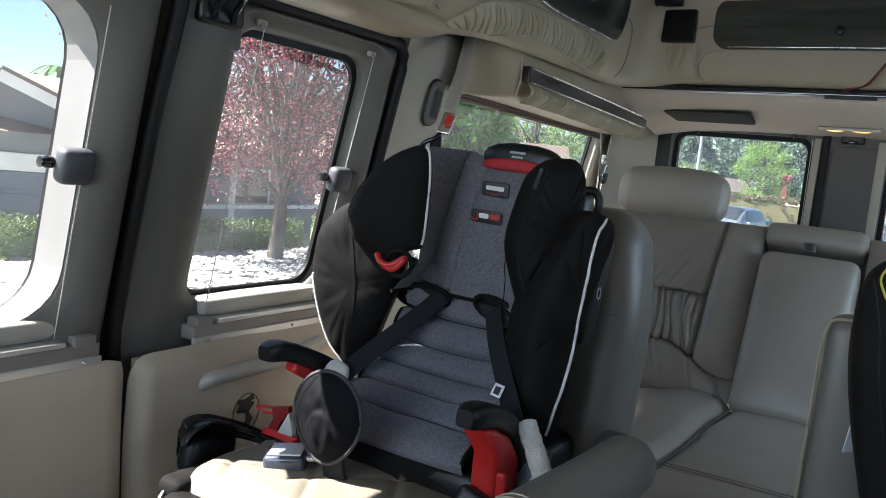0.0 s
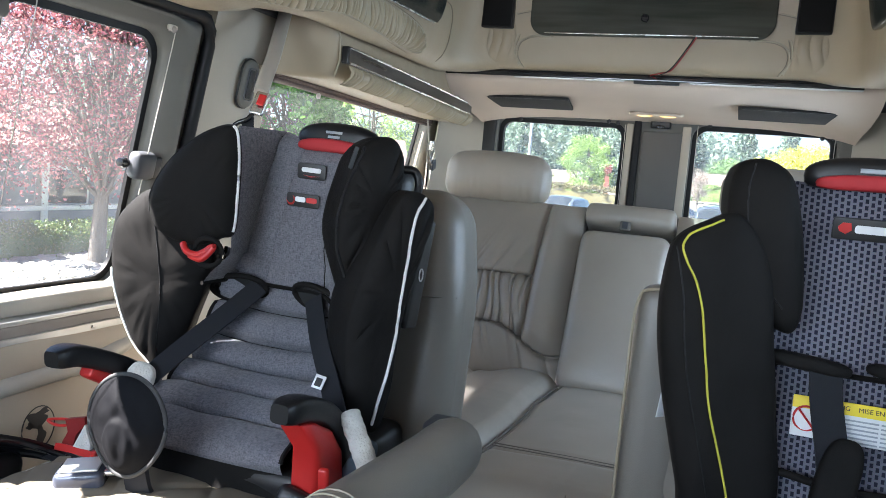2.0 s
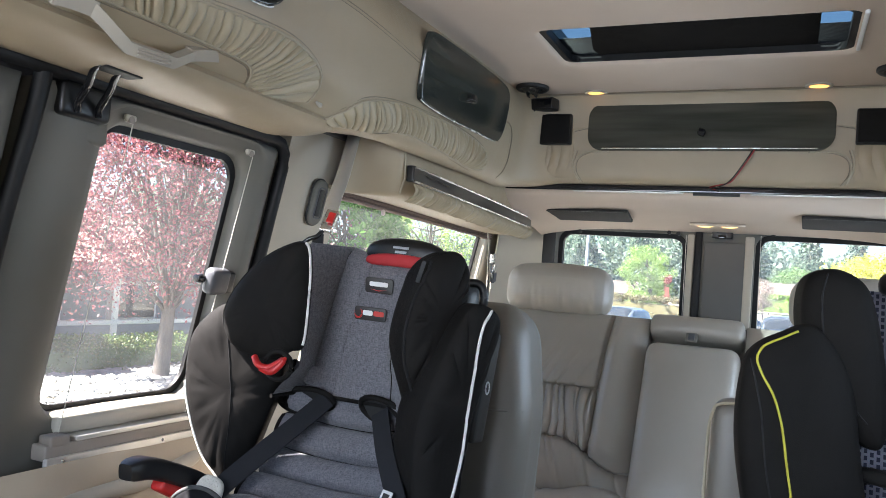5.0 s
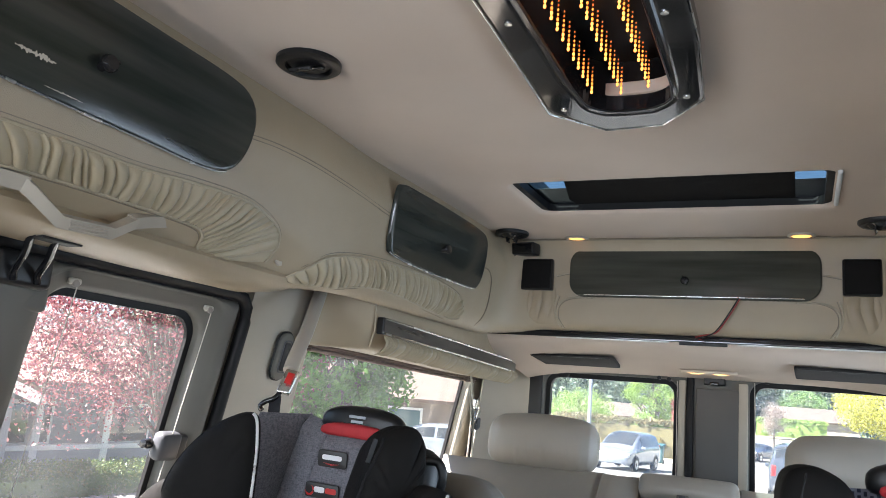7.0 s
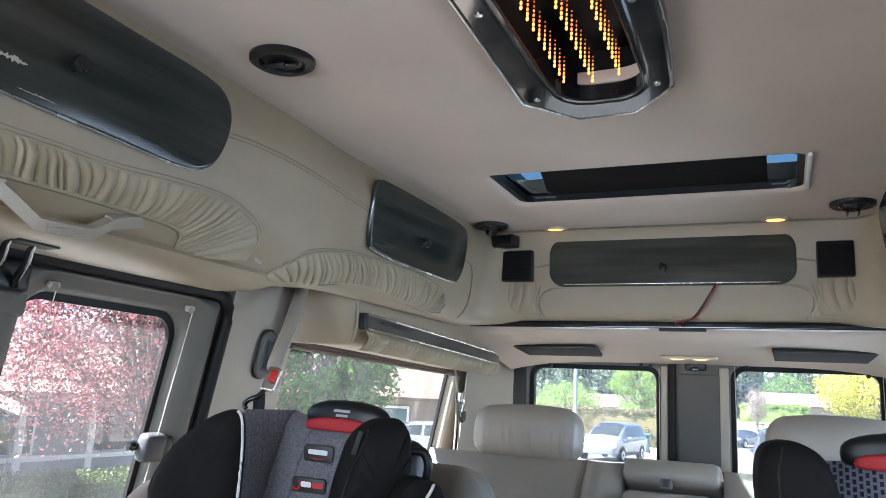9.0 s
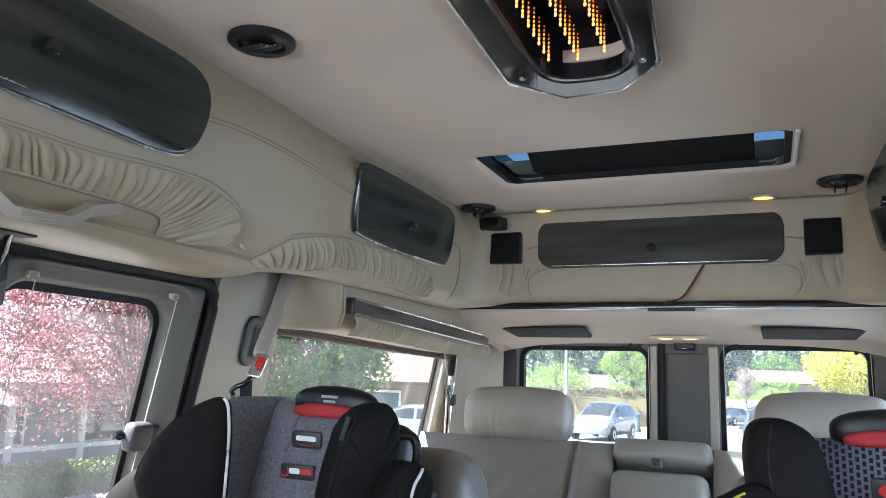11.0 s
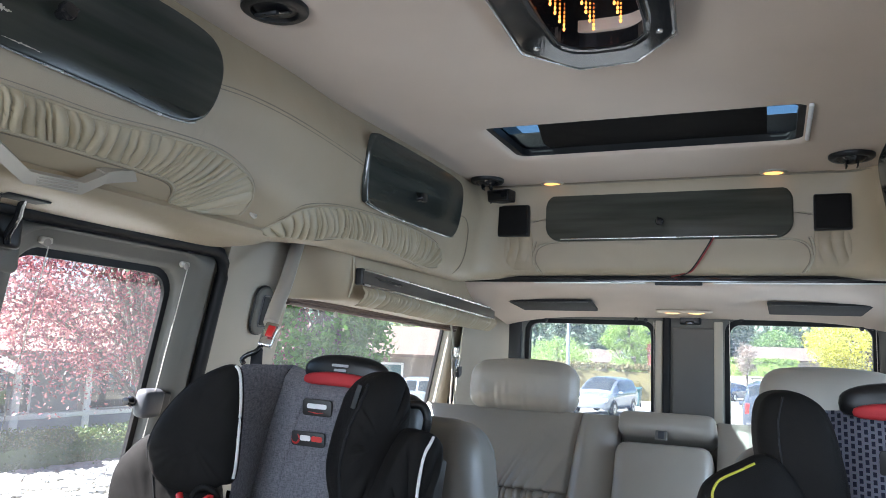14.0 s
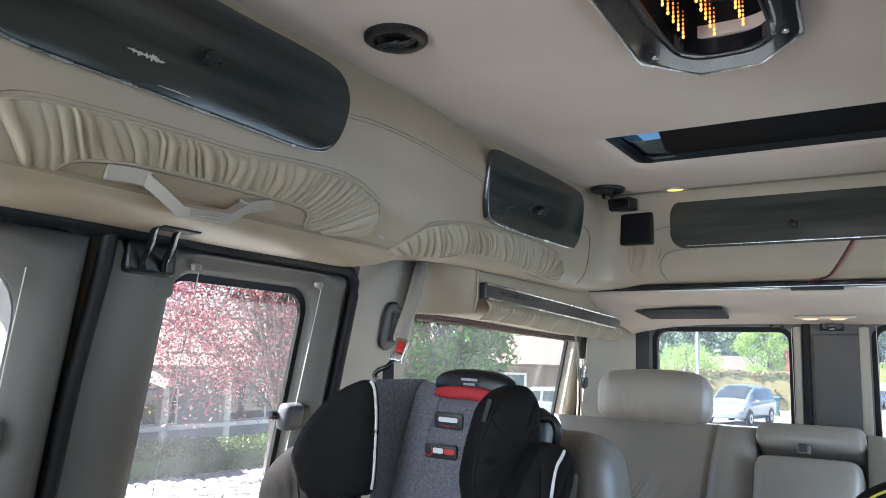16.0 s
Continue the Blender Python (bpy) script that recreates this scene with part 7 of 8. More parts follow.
part("lime_piping", tube(BODY2.on([(0.280, 0.958), (0.250, 0.946), (0.230, 0.920), (0.234, 0.897), (0.249, 0.867), (0.262, 0.820), (0.273, 0.756), (0.285, 0.692), (0.299, 0.644), (0.314, 0.595), (0.329, 0.54), (0.340, 0.49)], 0.0012), 0.0017, 6), YELLOWPIPE, w2)
part("cover_seam", tube(BODY2.on([(0.222, 0.915), (0.234, 0.848), (0.248, 0.751), (0.272, 0.654), (0.296, 0.564), (0.312, 0.50)], 0.0003), 0.0012, 6), RUBBER, w2)
part("body_wing", blob((0.70, 0.995, 0.700), (0.080, 0.150, 0.235), 3.0, (0, 8, -16), wing_shape(0.10, 12), 32, 24), BLACKCLOTH, c2, "black padded body wing")
hd = part("carry_handle", moved(blob((0, 0, 0), (0.098, 0.026, 0.025), 3.2, (0, 0, 0), lambda c: Vector((c.x, c.y, c.z - 0.8 * c.x * c.x)), 32, 14), pose(0.487, 1.098, 1.040)), BLACKPL, c2, "black carry handle")
part("red_band", moved(blob((0, 0, 0), (0.090, 0.012, 0.012), 3.2, (0, 0, 0), lambda c: Vector((c.x, c.y, c.z - 0.5 * c.x * c.x)), 28, 12), pose(0.494, 1.070, 1.026)), REDCLOTH, hd, "red band")
part("printed_bar", rbox(0.036, 0.002, 0.007, 0.001, pose(0.480, 1.0705, 1.044, -14, 0, 0)), LABELGREY, hd, "grey printed line")
pt = part("name_patch", prism(rounded_rect(-0.062, 0.062, -0.0165, 0.0165, 0.004, 3), 0.003, 0.001, pose(0.497, 1.072, 0.958, 98, 0, 2)), INK, c2, "black woven patch")
part("red_mark", prism([(-0.055, 0.002), (-0.049, 0.0085), (-0.038, 0.0085), (-0.036, -0.002), (-0.044, -0.0085), (-0.053, -0.004)], 0.001, 0, pose(0.497, 1.0690, 0.958, 98, 0, 2)), RED, pt)
part("white_mark", prism(rounded_rect(-0.032, 0.045, -0.006, 0.006, 0.004, 3), 0.001, 0, pose(0.497, 1.0690, 0.958, 98, 0, 2)), LABELWHITE, pt)
# harness, guards and warning label
wl = part("warning_label", rbox(0.155, 0.003, 0.058, 0.001, pose(0.485, 1.008, 0.682, -8, 0, 1)), LABELWHITE, c2, "white warning label")
part("yellow_header", rbox(0.155, 0.0032, 0.018, 0.001, pose(0.485, 1.0090, 0.703, -8, 0, 1)), LABELYELLOW, wl)
letters("WARNING", 0.0095, pose(0.460, 1.0068, 0.7035, 82, 0, 1), INK, wl)
letters("MISE EN GARDE", 0.0095, pose(0.527, 1.0078, 0.7035, 82, 0, 1), INK, wl)
part("prohibition_ring", tube([Vector((0.427 + 0.017 * math.cos(a), 1.004, 0.680 + 0.018 * math.sin(a))) for a in np.linspace(0, 2 * math.pi, 24)[:-1]], 0.0017, 6, True), RED, wl)
part("prohibition_bar", tube([(0.416, 1.003, 0.693), (0.438, 1.003, 0.667)], 0.0017, 6), RED, wl)
for k in range(6):
    part("print_line", rbox(0.052, 0.001, 0.0024, 0.0004, pose(0.495, 1.0045 - 0.0008 * k, 0.688 - 0.006 * k, -8, 0, 1)), LABELGREY, wl)
    part("print_line", rbox(0.036, 0.001, 0.0024, 0.0004, pose(0.542, 1.0055 - 0.0008 * k, 0.688 - 0.006 * k, -8, 0, 1)), LABELGREY, wl)
for sx in (0.436, 0.575):
    gp = part("belt_guard", blob((sx - 0.02, 1.000, 0.762), (0.062, 0.016, 0.011), 3.0, (0, 5, 0)), BLACKCLOTH, c2, "black padded belt guard")
    part("strap", tube(spline([(sx + 0.006, 0.995, 0.764), (sx + 0.012, 0.982, 0.71), (sx + 0.026, 0.965, 0.64), (sx + 0.034, 0.93, 0.57), (sx + 0.05, 0.89, 0.53)], 6), 0, flat=(0.022, 0.0022), up=(0.2, -1, 0.2)), WEB, c2, "black harness strap")
    part("chest_pad", blob((sx + 0.03, 0.945, 0.60), (0.028, 0.016, 0.075), 3.0, (-20, 6, 0), wing_shape(0.1, 3, 0.006)), BLACKCLOTH, c2, "black padded strap sleeve")
part("lower_hem", tube(spline([(0.36, 1.0, 0.595), (0.40, 0.985, 0.600), (0.48, 0.98, 0.592), (0.60, 0.985, 0.595)], 6), 0.006, 8), BLACKCLOTH, c2)

# ---- outside ----


def ground_z(x, y):
    return -0.65 - 0.0226 * max(-30.0, min(y, 56.0)) + 2.0 * smooth((y - 80) / 14) + 0.05 * max(-30.0, min(0.0, x)) * smooth((28 - y) / 16)


ASPHALT = surface("pale_asphalt", (0.125, 0.125, 0.122), (0.165, 0.163, 0.158), 0.6, 0.9, 0.6, 60, dist=0.01)
CONCRETE = surface("concrete_path", (0.31, 0.295, 0.265), (0.37, 0.355, 0.325), 1.2, 0.9, 0.4, 40, dist=0.01)
EARTH = surface("dry_yard", (0.27, 0.24, 0.18), (0.36, 0.33, 0.26), 0.7, 0.95, 0.8, 12, dist=0.03)
STONE = surface("pale_stones", (0.26, 0.255, 0.245), (0.40, 0.39, 0.37), 3, 0.85, 0.4, 30)
GREYWALL = surface("grey_siding", (0.19, 0.205, 0.225), (0.23, 0.245, 0.265), 1.5, 0.8, 0.3, 30)
BLUEDOOR = surface("blue_grey_door", (0.12, 0.145, 0.185), (0.15, 0.175, 0.215), 2, 0.6, 0.2, 40)
WHITETRIM = surface("white_house_trim", (0.72, 0.72, 0.70), (0.80, 0.80, 0.78), 3, 0.6, 0.2, 40)
SHINGLE = surface("tan_shingles", (0.20, 0.16, 0.125), (0.26, 0.21, 0.165), 2, 0.9, 0.7, 14, dist=0.02, stretch=(1, 1, 5))
FARROOF = surface("far_brown_roof", (0.085, 0.065, 0.055), (0.12, 0.092, 0.078), 1.5, 0.9, 0.5, 14, dist=0.02)
PALESTUCCO = surface("pale_pink_stucco", (0.17, 0.135, 0.115), (0.21, 0.17, 0.145), 1.5, 0.9, 0.4, 30)
PINKROOF = surface("pink_tan_roof", (0.105, 0.072, 0.060), (0.135, 0.095, 0.080), 1.5, 0.9, 0.5, 14, dist=0.02)
BEIGEWALL = surface("beige_stucco", (0.23, 0.205, 0.17), (0.28, 0.25, 0.21), 1.5, 0.9, 0.4, 30)
BARK = surface("grey_bark", (0.10, 0.085, 0.075), (0.17, 0.145, 0.125), 6, 0.95, 1.0, 30, dist=0.02, stretch=(1, 1, 0.3))
PLUM = foliage("purple_leaves", (0.115, 0.040, 0.058), (0.25, 0.075, 0.092), (0.36, 0.165, 0.155), 0.4)
GREEN = foliage("green_leaves", (0.091, 0.168, 0.049), (0.147, 0.252, 0.077), (0.224, 0.350, 0.112), 0.35)
LIGHTGREEN = foliage("light_green_leaves", (0.189, 0.283, 0.072), (0.261, 0.384, 0.102), (0.348, 0.493, 0.152), 0.5)
STREETGREEN = foliage("fresh_green_leaves", (0.075, 0.19, 0.03), (0.115, 0.27, 0.05), (0.17, 0.35, 0.08), 0.5)
YELLOWLEAF = foliage("yellow_leaves", (0.365, 0.351, 0.041), (0.472, 0.459, 0.061), (0.567, 0.567, 0.108), 0.4)
# Conifer green lightened to carry the haze of distance.
HAZEGREEN = foliage("haze_paled_conifer", (0.115, 0.169, 0.128), (0.149, 0.209, 0.155), (0.189, 0.250, 0.176), 0.3)
# Distance haze is mixed into this pale bluish leaf colour.
FARWOOD = foliage("haze_tinted_far_leaves", (0.145, 0.203, 0.160), (0.181, 0.246, 0.189), (0.225, 0.290, 0.210), 0.35)
HEDGEMAT = foliage("hedge_leaves", (0.05, 0.10, 0.025), (0.09, 0.15, 0.035), (0.16, 0.17, 0.05), 0.25)
BROWNHEDGE = foliage("brown_hedge_leaves", (0.135, 0.138, 0.068), (0.195, 0.177, 0.087), (0.300, 0.225, 0.112), 0.25)
PALEBROWN = foliage("pale_brown_leaves", (0.210, 0.168, 0.140), (0.308, 0.238, 0.196), (0.420, 0.336, 0.280), 0.35)
REDLEAF = foliage("red_shrub_leaves", (0.270, 0.075, 0.068), (0.390, 0.135, 0.105), (0.480, 0.225, 0.165), 0.3)
SILVERPAINT = surface("silver_car_paint", (0.27, 0.31, 0.37), (0.32, 0.36, 0.42), 1, 0.25, 0.02, 300, metal=0.5, coat=0.8, rvar=0.05)
BLUEPAINT = surface("dark_blue_car_paint", (0.035, 0.06, 0.12), (0.05, 0.08, 0.15), 1, 0.2, 0.02, 300, metal=0.3, coat=0.9, rvar=0.05)
DARKPAINT = surface("slate_car_paint", (0.06, 0.075, 0.10), (0.085, 0.10, 0.13), 1, 0.22, 0.02, 300, metal=0.3, coat=0.9, rvar=0.05)
CARGLASS = surface("dark_car_glass", (0.02, 0.025, 0.03), (0.035, 0.04, 0.045), 1, 0.08, 0.02, 300, coat=0.5, rvar=0.03)
BINPL = surface("blue_green_bin", (0.03, 0.09, 0.11), (0.045, 0.12, 0.14), 4, 0.5, 0.2, 60)
POLE = surface("pole_steel", (0.32, 0.36, 0.40), (0.38, 0.42, 0.46), 2, 0.6, 0.2, 60)


def ground_grid(xs, ys, lift=0.0):
    bm = bmesh.new()
    g = [[bm.verts.new((x, y, ground_z(x, y) + lift)) for y in ys] for x in xs]
    for i in range(len(xs) - 1):
        for j in range(len(ys) - 1):
            bm.faces.new((g[i][j], g[i + 1][j], g[i + 1][j + 1], g[i][j + 1]))
    return bm


def spread(near, far, n):
    return [near + (far - near) * (i / n) for i in range(n + 1)]


XS = [-900, -300, -120, -60] + spread(-40, 40, 40) + [60, 120, 300, 900]
YS = [-900, -300, -90] + spread(-30, 60, 45) + spread(66, 160, 12) + [300, 900]
setting("ground", ground_grid(XS, YS), EARTH, "dry yards and verges of the neighbourhood", "ground")
road = setting("road", ground_grid(spread(-4.2, 5.5, 10), [-60] + spread(-30, 60, 45) + spread(66, 200, 12), 0.015), ASPHALT, "sunlit pale asphalt street", "road")
setting("road_far", ground_grid(spread(-20, -4.2, 8), spread(30, 48, 10), 0.012), ASPHALT, "pale asphalt side street", "road")
kerb = bmesh.new()
for x0 in (-4.5,):
    bs = [(y, ground_z(x0, y)) for y in spread(-20, 30, 50)]
    kerb = sheet(lambda u, v: Vector((x0 + [0.3, 0.28, 0.0, -0.02][round(v * 3)], bs[round(u * 50)][0], bs[round(u * 50)][1] + [0.0, 0.15, 0.15, 0.02][round(v * 3)])), 50, 3)
setting("kerb", kerb, CONCRETE, "pale concrete kerb", "kerb")
setting("pavement", ground_grid(spread(-6.2, -4.5, 4), spread(-20, 30, 40), 0.13), CONCRETE, "pale concrete pavement", "pavement")
setting("driveway", ground_grid(spread(-16, -6.2, 10), spread(-2, 7.2, 10), 0.06), CONCRETE, "pale concrete driveway", "driveway")

# stones under the tree
rnd = random.Random(11)
vs, fs = [], []
ico = bmesh.new()
bmesh.ops.create_icosphere(ico, subdivisions=1, radius=1.0)
iv, ifc = [v.co.copy() for v in ico.verts], [[v.index for v in f.verts] for f in ico.faces]
ico.free()
for k in range(4200):
    x, y = rnd.uniform(-13.2, -6.4), rnd.uniform(5.2, 16.5)
    r = rnd.uniform(0.03, 0.10) * (1.5 if rnd.random() < 0.07 else 1)
    b = len(vs)
    z = ground_z(x, y) + 0.05
    for v in iv:
        q = 1 + 0.3 * noise.noise(v * 2 + Vector((k, 0, 0)))
        vs.append((x + v.x * r * q * 1.2, y + v.y * r * q, z + v.z * r * q * 0.6))
    fs += [[b + i for i in f] for f in ifc]
me = bpy.data.meshes.new("stones")
me.from_pydata(vs, [], fs)
me.materials.append(STONE)
tagged(new("stones", me), "pale loose stones covering the bed under the tree", "stones", kind="stuff")


def leaf_cloud(name, clumps, per, leaf, mat, parent, seed, flat=1.0):
    """Many small bent leaves gathered in clumps (centre, radius)."""
    rg = np.random.RandomState(seed)
    V, F = [], []
    for (cx, cy, cz), r in clumps:
        d = rg.normal(size=(per, 3))
        d /= np.linalg.norm(d, axis=1)[:, None]
        d *= (rg.rand(per, 1) ** 0.45) * r
        d[:, 2] *= flat
        for p in d:
            a, b = rg.normal(size=3), rg.normal(size=3)
            a /= np.linalg.norm(a)
            b -= a * (a @ b)
            b /= np.linalg.norm(b)
            s = leaf * rg.uniform(0.6, 1.3)
            c = np.array((cx, cy, cz)) + p
            k = len(V)
            V += [c - a * s, c - b * s * 0.5, c + a * s, c + b * s * 0.5]
            F.append((k, k + 1, k + 2, k + 3))
    me = bpy.data.meshes.new(name)
    me.from_pydata([tuple(v) for v in V], [], F)
    me.materials.append(mat)
    ob = new(name, me)
    ob.parent = parent
    if parent is not None and parent.type == "EMPTY":
        ob.matrix_parent_inverse = parent.matrix_basis.inverted()
    return ob


def tree(label, x, y, height, crown_r, crown_base, trunk_r, mat, clumps, per, leaf, seed, cone=False, clump_r=0.55, tall=0.5):
    rnd = random.Random(seed)
    z0 = ground_z(x, y)
    t = thing("tree", label, "tree", (x, y, z0))
    top = Vector((x + rnd.uniform(-0.2, 0.2), y, z0 + height * 0.86))
    mid = Vector((x + rnd.uniform(-0.1, 0.1), y + rnd.uniform(-0.1, 0.1), z0 + crown_base))
    path = spline([(x, y, z0 - 0.1), tuple(mid), tuple(mid.lerp(top, 0.5) + Vector((0.15, 0.1, 0))), tuple(top)], 5)
    rr = [max(0.015, trunk_r * (1.35 if i == 0 else 1.0) * (1 - 0.9 * i / (len(path) - 1))) for i in range(len(path))]
    wood = [tube(path, rr, 9)]
    cl = []
    zc = z0 + (crown_base + height) / 2
    for k in range(clumps):
        an = rnd.uniform(0, 2 * math.pi)
        if cone:
            f = rnd.random() ** 0.7
            z = z0 + crown_base + (height - crown_base) * (1 - f)
            rad = crown_r * f * rnd.uniform(0.3, 1.0)
            c = Vector((x + rad * math.cos(an), y + rad * math.sin(an), z - 0.1 * rad))
        else:
            ph = math.acos(rnd.uniform(-0.95, 1))
            q = rnd.uniform(0.35, 1.0) ** 0.5
            c = Vector((x + crown_r * q * math.sin(ph) * math.cos(an), y + crown_r * q * math.sin(ph) * math.sin(an), zc + (height - crown_base) * tall * q * math.cos(ph)))
        cl.append((tuple(c), clump_r * rnd.uniform(0.6, 1.3)))
        if k % 3 == 0:
            st = path[min(len(path) - 2, rnd.randint(len(path) // 3, len(path) - 3))]
            r0 = trunk_r * rnd.uniform(0.12, 0.35)
            wood.append(tube(spline([tuple(st), tuple(st.lerp(c, 0.5) + Vector((0, 0, 0.12 * (c - st).length))), tuple(c)], 4), [r0 * (1 - 0.85 * i / 8) for i in range(9)], 6))
    part("trunk", join(*wood), BARK, t, "grey bark trunk and limbs")
    leaf_cloud("crown", cl, per, leaf, mat, t, seed)
    return t


# the purple tree before the house
tree("purple-leaved tree with sparse dusty pink foliage", -11.2, 11.7, 8.6, 3.8, 1.3, 0.19, PLUM, 460, 190, 0.040, 21, clump_r=0.75, tall=0.54)
# green ones beyond
tree("leafy green street tree", -7.6, 12.5, 4.8, 1.15, 1.0, 0.11, STREETGREEN, 130, 80, 0.075, 23, clump_r=0.36)
tree("leafy green street tree", -21.0, 44.0, 8.0, 3.6, 2.0, 0.25, LIGHTGREEN, 110, 70, 0.10, 24, clump_r=0.8)
tree("round bright green tree behind the hedge", -10.9, 66, 6.9, 2.3, 1.6, 0.25, LIGHTGREEN, 110, 110, 0.085, 25, clump_r=0.55, tall=0.5)
tree("pale green shrub tree", -16.9, 65, 4.6, 3.1, 0.5, 0.2, LIGHTGREEN, 110, 90, 0.09, 26, clump_r=0.8)
tree("large yellow-green tree in full sun", 4.9, 47, 5.6, 2.8, 2.6, 0.2, YELLOWLEAF, 150, 110, 0.08, 27, clump_r=0.65)
tree("small reddish-brown tree by the far hedge", -2.2, 84, 5.0, 0.95, 1.6, 0.15, PALEBROWN, 50, 70, 0.08, 29, clump_r=0.5)
tree("pale green tree behind the roofs", 0.3, 116, 6.0, 3.0, 1.4, 0.3, GREEN, 90, 70, 0.15, 28, clump_r=1.1)
for k, (x, y, h) in enumerate(((-9.0, 112, 12.5), (-4.5, 118, 11.0), (2.5, 120, 10.0), (8.5, 122, 12.0), (-27, 108, 11), (-20, 112, 10.5), (-33, 96, 11), (-15, 116, 11.5))):
    tree("green conifer standing far off, paled for haze", x, y, h, 3.4, 0.8, 0.3, HAZEGREEN, 130, 130, 0.26, 40 + k, cone=True, clump_r=1.0)
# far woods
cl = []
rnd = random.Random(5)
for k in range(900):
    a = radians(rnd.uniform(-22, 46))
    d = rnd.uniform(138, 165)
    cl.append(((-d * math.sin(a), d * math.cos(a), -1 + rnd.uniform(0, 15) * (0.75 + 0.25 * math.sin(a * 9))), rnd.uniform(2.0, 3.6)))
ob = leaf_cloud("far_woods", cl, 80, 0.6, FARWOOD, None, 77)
tagged(ob, "distant green woods along the horizon, colour paled for haze", "woods", kind="stuff")

# The hill's blue-grey colour holds the haze; no air haze is rendered.
FARHILL = surface("haze_tinted_hill", (0.17, 0.21, 0.215), (0.22, 0.255, 0.25), 0.08, 1.0, 0.3, 0.5, dist=0.5)
setting("backdrop", sheet(lambda u, v: Vector((-185 * math.sin(radians(-30 + 80 * u)), 185 * math.cos(radians(-30 + 80 * u)), lerp(-6, 9.5 + 2.2 * noise.noise(Vector((u * 14, 0, 3))) + 0.9 * noise.noise(Vector((u * 60, 0, 5))), v))), 240, 3), FARHILL, "wooded hill on the horizon, haze put into its colour", "hill")


def hedge(label, x0, y0, x1, y1, h, w, mat, leaf, n, seed):
    rg = random.Random(seed)
    L = math.hypot(x1 - x0, y1 - y0)
    ux, uy = (x1 - x0) / L, (y1 - y0) / L
    t = thing("hedge", label, "hedge", ((x0 + x1) / 2, (y0 + y1) / 2, ground_z((x0 + x1) / 2, (y0 + y1) / 2)))

    def core(u, v):
        s = lerp(0, L, u)
        px, py = x0 + ux * s, y0 + uy * s
        pr = [(-0.36, 0), (-0.36, 0.74), (-0.26, 0.84), (0.26, 0.84), (0.36, 0.74), (0.36, 0)][round(v * 5)]
        return Vector((px - uy * pr[0] * w, py + ux * pr[0] * w, ground_z(px, py) + pr[1] * h + 0.05 * noise.noise(Vector((s, pr[0] * 3, seed)))))

    part("inner_mass", sheet(core, max(6, int(L)), 5), mat, t)
    cl = []
    for k in range(n):
        s = rg.uniform(0, L)
        px, py = x0 + ux * s, y0 + uy * s
        q = rg.uniform(-0.5, 0.5)
        z = ground_z(px, py) + (rg.uniform(0.1, 1.0) * h if abs(q) > 0.38 else h * rg.uniform(0.92, 1.03))
        cl.append(((px - uy * q * w, py + ux * q * w, z), 0.22))
    leaf_cloud("leaves", cl, 26, leaf, mat, t, seed)
    return t


hedge("low clipped green hedge before the porch", -12.9, 6.6, -13.3, 14.5, 0.62, 0.7, HEDGEMAT, 0.035, 700, 1)
hedge("low yellow-green shrub row by the porch", -12.4, 14.4, -12.2, 16.6, 0.75, 0.7, LIGHTGREEN, 0.035, 220, 2)
hedge("tall clipped hedge with a browned top", -17.2, 59, -6.4, 62, 2.6, 1.2, BROWNHEDGE, 0.09, 260, 3)
hedge("bright green hedge along the street", -4.2, 92, 2.6, 93, 1.8, 1.2, LIGHTGREEN, 0.11, 220, 4)
hedge("small red-leaved shrub by the hedge", -9.1, 64.5, -8.8, 64.6, 4.3, 0.5, REDLEAF, 0.08, 60, 5)


def gable_house(label, x, y, turn, w, d, wall_h, ridge, wall, roof, z=None):
    """A house with a gable end to its front (local -y), eaves and a ridge along its depth."""
    z = ground_z(x, y) if z is None else z
    t = thing("house", label, "house", (x, y, z))
    M = pose(x, y, z, 0, 0, turn)
    front = [(-w / 2, -0.4), (w / 2, -0.4), (w / 2, wall_h), (0, ridge), (-w / 2, wall_h)]
    part("wall", prism(front, d, 0, M @ pose(0, 0, 0, 90, 0, 0) @ Matrix.Translation((0, 0, -d))), wall, t)
    ov = 0.45
    sl = (ridge - wall_h) / (w / 2)
    for s in (-1, 1):
        def rf(u, v, s=s):
            q = lerp(0, w / 2 + ov, v)
            return M @ Vector((s * q, lerp(-ov, d + ov, u), ridge + 0.08 - sl * q))
        part("roof", sheet(rf, 4, 10, 0.14 * s), roof, t)
        part("barge_board", tube([M @ Vector((0, -ov - 0.02, ridge + 0.03)), M @ Vector((s * (w / 2 + ov), -ov - 0.02, ridge + 0.03 - sl * (w / 2 + ov)))], 0, flat=(0.03, 0.11), up=(0, 0, 1)), WHITETRIM, t, "white barge board")
    return t, M


# garage house
g1, M = gable_house("grey house with a white-trimmed garage door", -15.2, 8.0, 58, 5.6, 9, 2.15, 3.35, GREYWALL, SHINGLE)
gd = part("garage_door", prism([(-2.1, -0.3), (2.0, -0.3), (2.0, 1.55), (-2.1, 1.55)], 0.06, 0.01, M @ pose(0, 0.0, 0, 90, 0, 0)), BLUEDOOR, g1, "blue-grey panelled garage door")
for k in range(4):
    part("door_panel", rbox(3.9, 0.05, 0.36, 0.02, M @ pose(-0.05, -0.07, 0.05 + k * 0.44)), BLUEDOOR, gd)
for xx in (-2.25, 2.15):
    part("door_jamb", rbox(0.30, 0.14, 2.0, 0.02, M @ pose(xx, -0.06, 0.7)), WHITETRIM, g1)
part("door_head", rbox(4.9, 0.14, 0.36, 0.02, M @ pose(-0.05, -0.06, 1.74)), WHITETRIM, g1)
